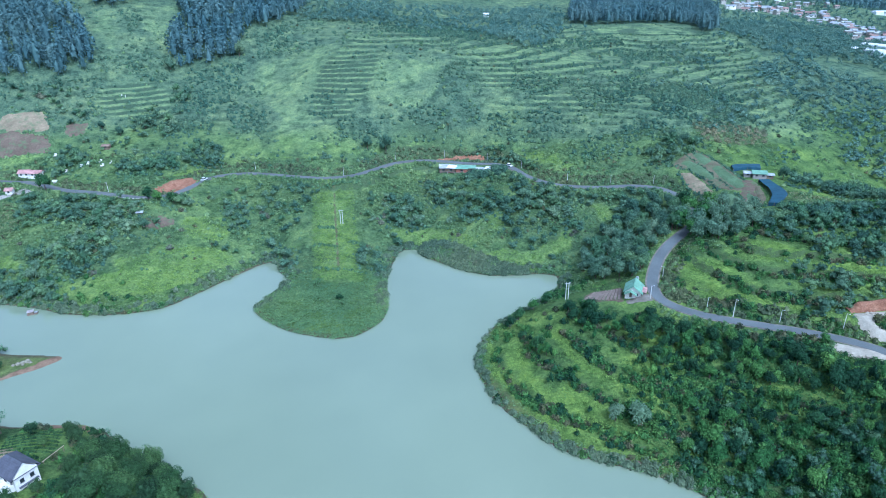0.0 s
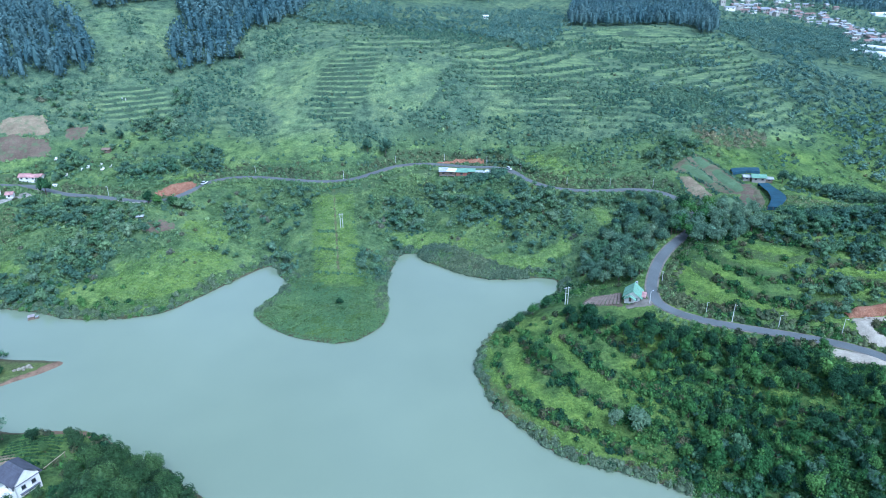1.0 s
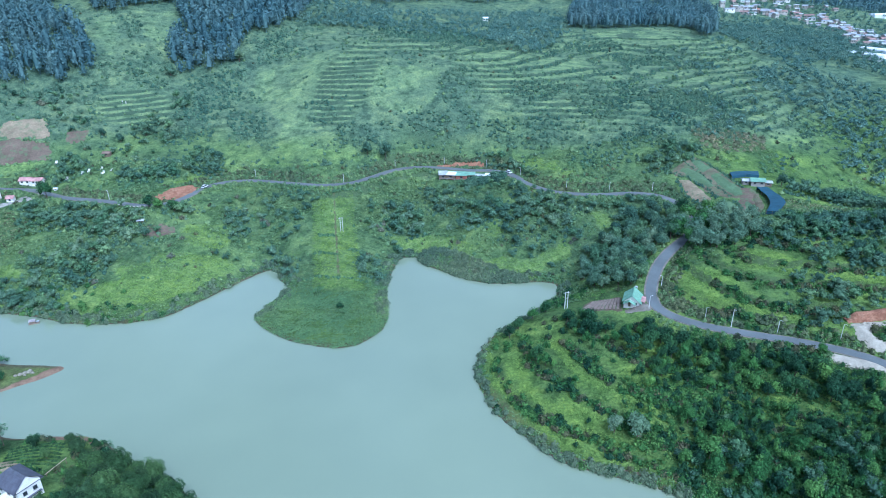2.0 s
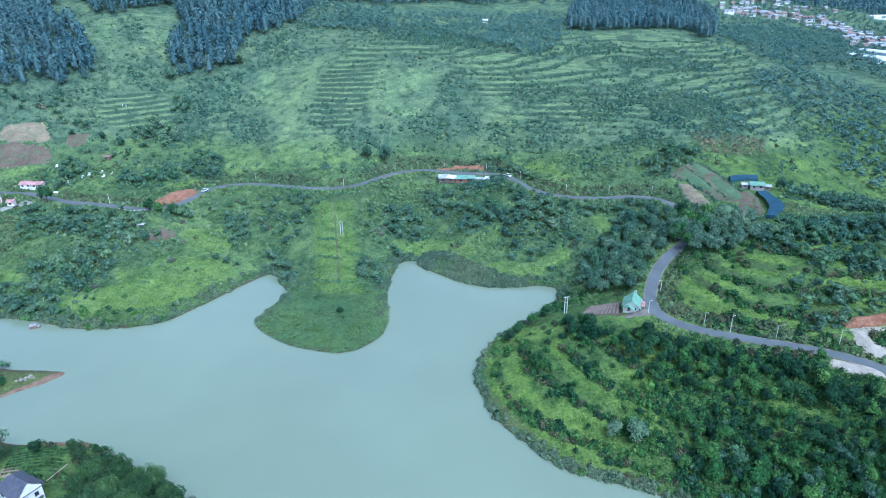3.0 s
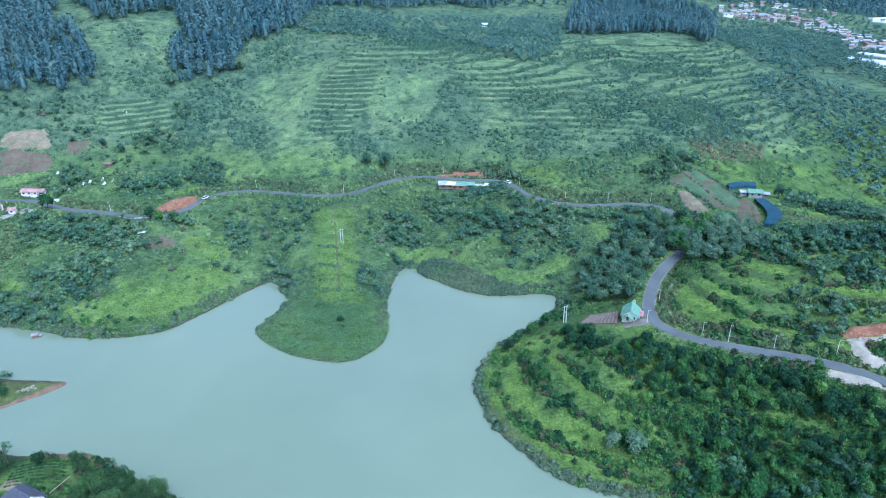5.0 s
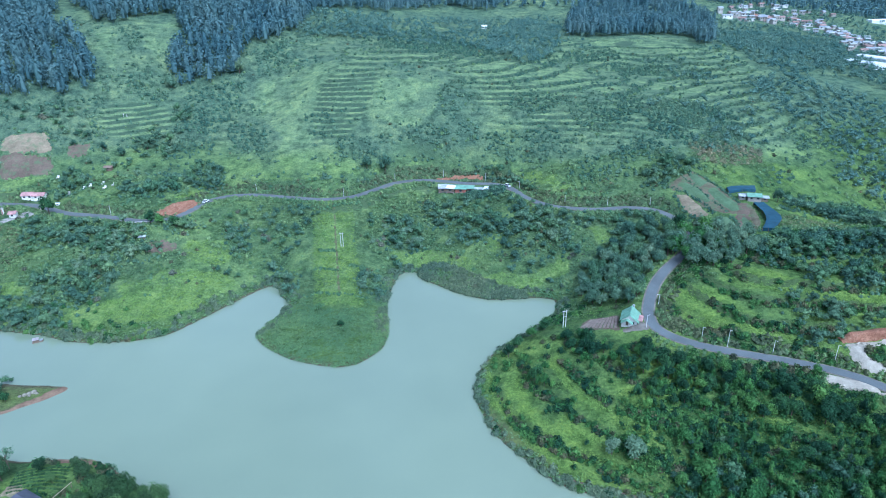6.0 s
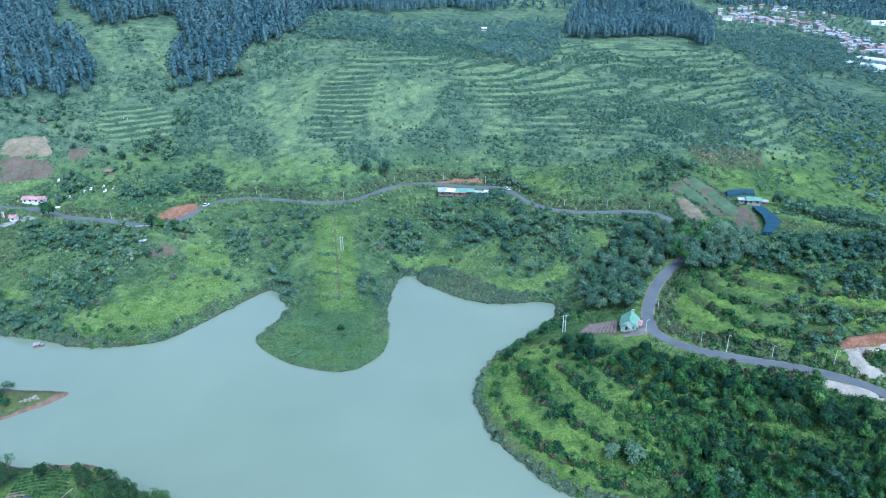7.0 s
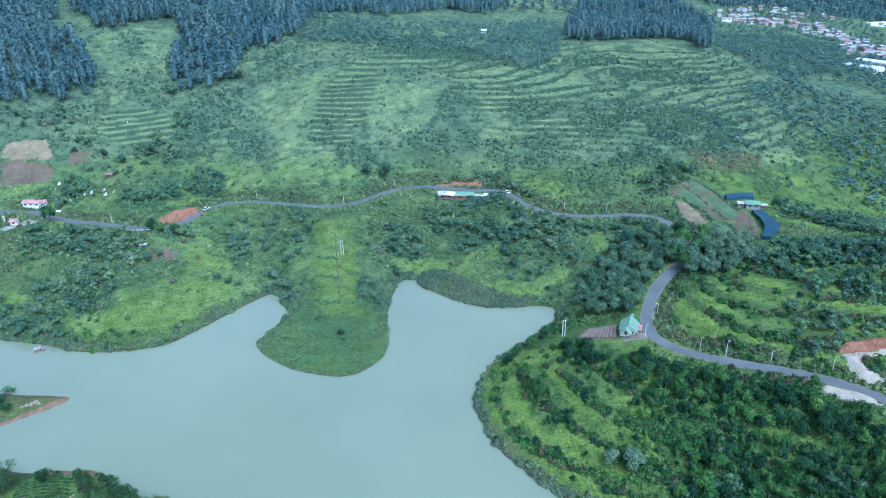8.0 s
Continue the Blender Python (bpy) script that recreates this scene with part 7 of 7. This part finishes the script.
boxes("panel", M_RED_ROOF, gate, [(-0.3, 0.3, -0.46, -0.4, 0.4, 3.8)], "faded red panel")
boxes("cap", M_CONCRETE, gate, [(-0.55, 0.55, -0.55, 0.55, 4.2, 4.45)])

rail = thing("fence_rail", -105.6, 132.2, ground_z(-105.6, 132.2), 71, "long pale timber rail on posts behind the white house", "fence")
boxes("rail", M_PALE_WOOD, rail, [(-3.4, 3.4, -0.07, 0.07, 1.25, 1.4)])
for k in (-3.0, 0.0, 3.0):
    boxes("post", M_TIMBER, rail, [(k - 0.07, k + 0.07, -0.05, 0.09, -1.0, 1.25)])

# single trees that stand out
for x, y, size, tone in ((-43.3, 357.9, 1.25, "hollow"), (-32.5, 356.8, 1.5, "hollow"), (-178.8, 375.1, 1.5, "hollow"), (-202.2, 370.3, 0.9, "hollow"), (-145.1, 469.5, 1.7, "pale"), (-187.2, 446.6, 1.7, "pale"),
                         (163.3, 285.8, 1.0, "hollow"), (-190.0, 366.0, 0.9, "hollow"), (-209.0, 325.0, 0.8, "hollow"),
                         (-117.4, 142.0, 0.56, "near dark"), (-107.8, 143.4, 0.54, "near dark"), (-100.2, 142.6, 0.45, "near mid"), (-128.5, 144.5, 1.0, "airy"), (-132.5, 146.0, 0.8, "airy"),
                         (-126.0, 138.0, 1.0, "near dark"), (-131.0, 136.0, 1.2, "near dark"), (-101.2, 118.2, 0.55, "near dark"), (-112.0, 114.0, 1.0, "near dark"),
                         (-105.0, 112.6, 0.8, "near mid"), (-103.0, 139.0, 0.8, "near dark"), (-98.5, 135.4, 0.8, "near dark"), (-110.5, 136.0, 0.5, "near mid"), (-95.5, 141.2, 0.6, "airy"), (-204.5, 308.0, 1.5, "dark"),
                         (54.6, 141.0, 1.25, "pale"), (48.6, 144.0, 0.9, "pale"), (31.0, 178.0, 0.95, "dark"), (33.5, 174.0, 0.7, "mid"), (24.0, 197.0, 0.8, "dark"),
                         (28.0, 203.0, 0.9, "dark"), (34.0, 208.0, 0.9, "mid"), (40.0, 214.0, 0.8, "dark"), (126.0, 180.5, 0.7, "pale"),
                         (-152.0, 179.0, 0.7, "dark"), (-156.5, 180.5, 0.9, "dark"), (118.0, 165.0, 0.6, "mid"), (171.0, 292.0, 0.75, "dark"), (-42.0, 223.0, 0.62, "dark"),
                         (102.6, 237.4, 1.35, "mid"), (106.4, 242.2, 1.5, "pale"), (110.8, 247.0, 1.6, "mid"), (114.8, 252.6, 1.5, "pale"), (118.6, 259.4, 1.5, "mid"), (100.6, 246.6, 1.3, "mid"), (104.4, 253.6, 1.4, "pale"), (110.4, 262.0, 1.4, "mid"), (120.0, 268.0, 1.3, "pale"), (110.5, 271.0, 1.3, "dark"),
                         (-146.0, 294.0, 1.1, "dark"), (-141.0, 293.0, 1.0, "mid"), (-133.0, 293.0, 1.0, "dark")):
    tree(x, y, size, tone, "single trees")


# ---- the far town ----
def town_house(w, d, tall, rise, wall, roof):
    h = thing("town_house", 0, 0, 0, 0, "small whitewashed house in the distant valley town", "house", "town houses")
    gable_walls(h, w, d, -4.0, tall, rise, wall)
    gable_roof(h, w, d, tall, rise, 0.5, roof)
    for k in range(2):
        window(h, (k - 0.5) * w / 2, -d / 2, tall * 0.45, 1.3, 1.3, "-y")
    return h


# town coats: stained, and dulled in base colour to stand for distance haze
M_TOWN_WALL = worn("hazed_plaster", (0.42, 0.39, 0.34), 0.9, 0.2, 0.1, 0.35)
M_TOWN_ROOF = worn("hazed_roof", (0.33, 0.35, 0.37), 0.8, 0.3, 0.1, 0.3)
M_TOWN_TILE = worn("hazed_tile", (0.30, 0.20, 0.17), 0.9, 0.2, 0.1, 0.3)
protos = [town_house(7, 6, 5.0, 1.3, M_TOWN_WALL, M_TOWN_ROOF), town_house(9, 7, 4, 1.6, M_TOWN_WALL, M_TOWN_TILE),
          town_house(6, 6, 6.5, 1.0, M_TOWN_WALL, M_TIN), town_house(12, 7, 3.6, 1.0, M_PLASTER, M_TOWN_ROOF)]
made = 0
for line, spread, per in (([(371, 841), (390, 833), (431, 857), (460, 853), (478, 831), (484, 803), (478, 757), (475, 720), (471, 685)], (13, 15), 3),
                          ([(445, 703), (464, 693), (448, 640)], (12, 10), 2), ([(402, 894), (452, 936), (496, 925), (501, 876)], (14, 14), 1)):
    for p in smooth_line(line, 6.5):
        for _ in range(per):
            x, y = p + rng.normal(size=2) * spread
            k = int(rng.integers(0, 4))
            m = pose(x, y, ground_z(x, y) + 0.3, 0, 0, rng.uniform(-35, 35)) @ Matrix.Diagonal((*rng.uniform(0.55, 1.05, 2), rng.uniform(0.5, 0.95), 1))
            if made < 4:
                protos[made].matrix_basis = pose(x, y, ground_z(x, y) + 0.3)
            else:
                copy_thing(protos[k], m)
            made += 1
garden = np.c_[rng.uniform(370, 560, 520), rng.uniform(640, 930, 520)]
garden = garden[fbm(garden[:, 0] / 30, garden[:, 1] / 30, 207, 2) > 0.42]
scatter_mesh("town_trees", FAR_LOOSE, garden, rng.uniform(0.6, 1.2, len(garden)), M_HAZED_WOOD, "trees between the houses of the distant town, tinted for haze", "trees")
for x, y, w, turn in ((388, 586, 36, -74), (416, 608, 48, -78), (587, 869, 40, 8)):
    g = thing("greenhouse", x, y, ground_z(x, y) + 0.3, turn, "long white plastic greenhouse at the edge of the town", "greenhouse", "greenhouses")
    for s in (-0.5, 0.5):
        bm = bmesh.new()
        ring = [(s * 6.0 + 3.0 * math.cos(a), 3.0 + 1.6 * math.sin(a)) for a in np.linspace(0, math.pi, 8)]
        ends = [[bm.verts.new((e * w / 2, yy, zz)) for yy, zz in ring] for e in (-1, 1)]
        for i in range(7):
            bm.faces.new((ends[0][i], ends[1][i], ends[1][i + 1], ends[0][i + 1]))
        for e in ends:
            bm.faces.new(e)
        part("bay_roof", bm, M_WHITE_ROOF, g)
    boxes("wall", M_WHITE_ROOF, g, [(-w / 2, w / 2, -5.9, 5.9, -3.0, 3.0)])
drape("cut_bank", [(400, 880), (440, 890), (470, 872), (440, 872), (405, 868)], M_RED_SOIL, "bare red earth above the distant town", "bank", 0.8, 4.0, 3.0)
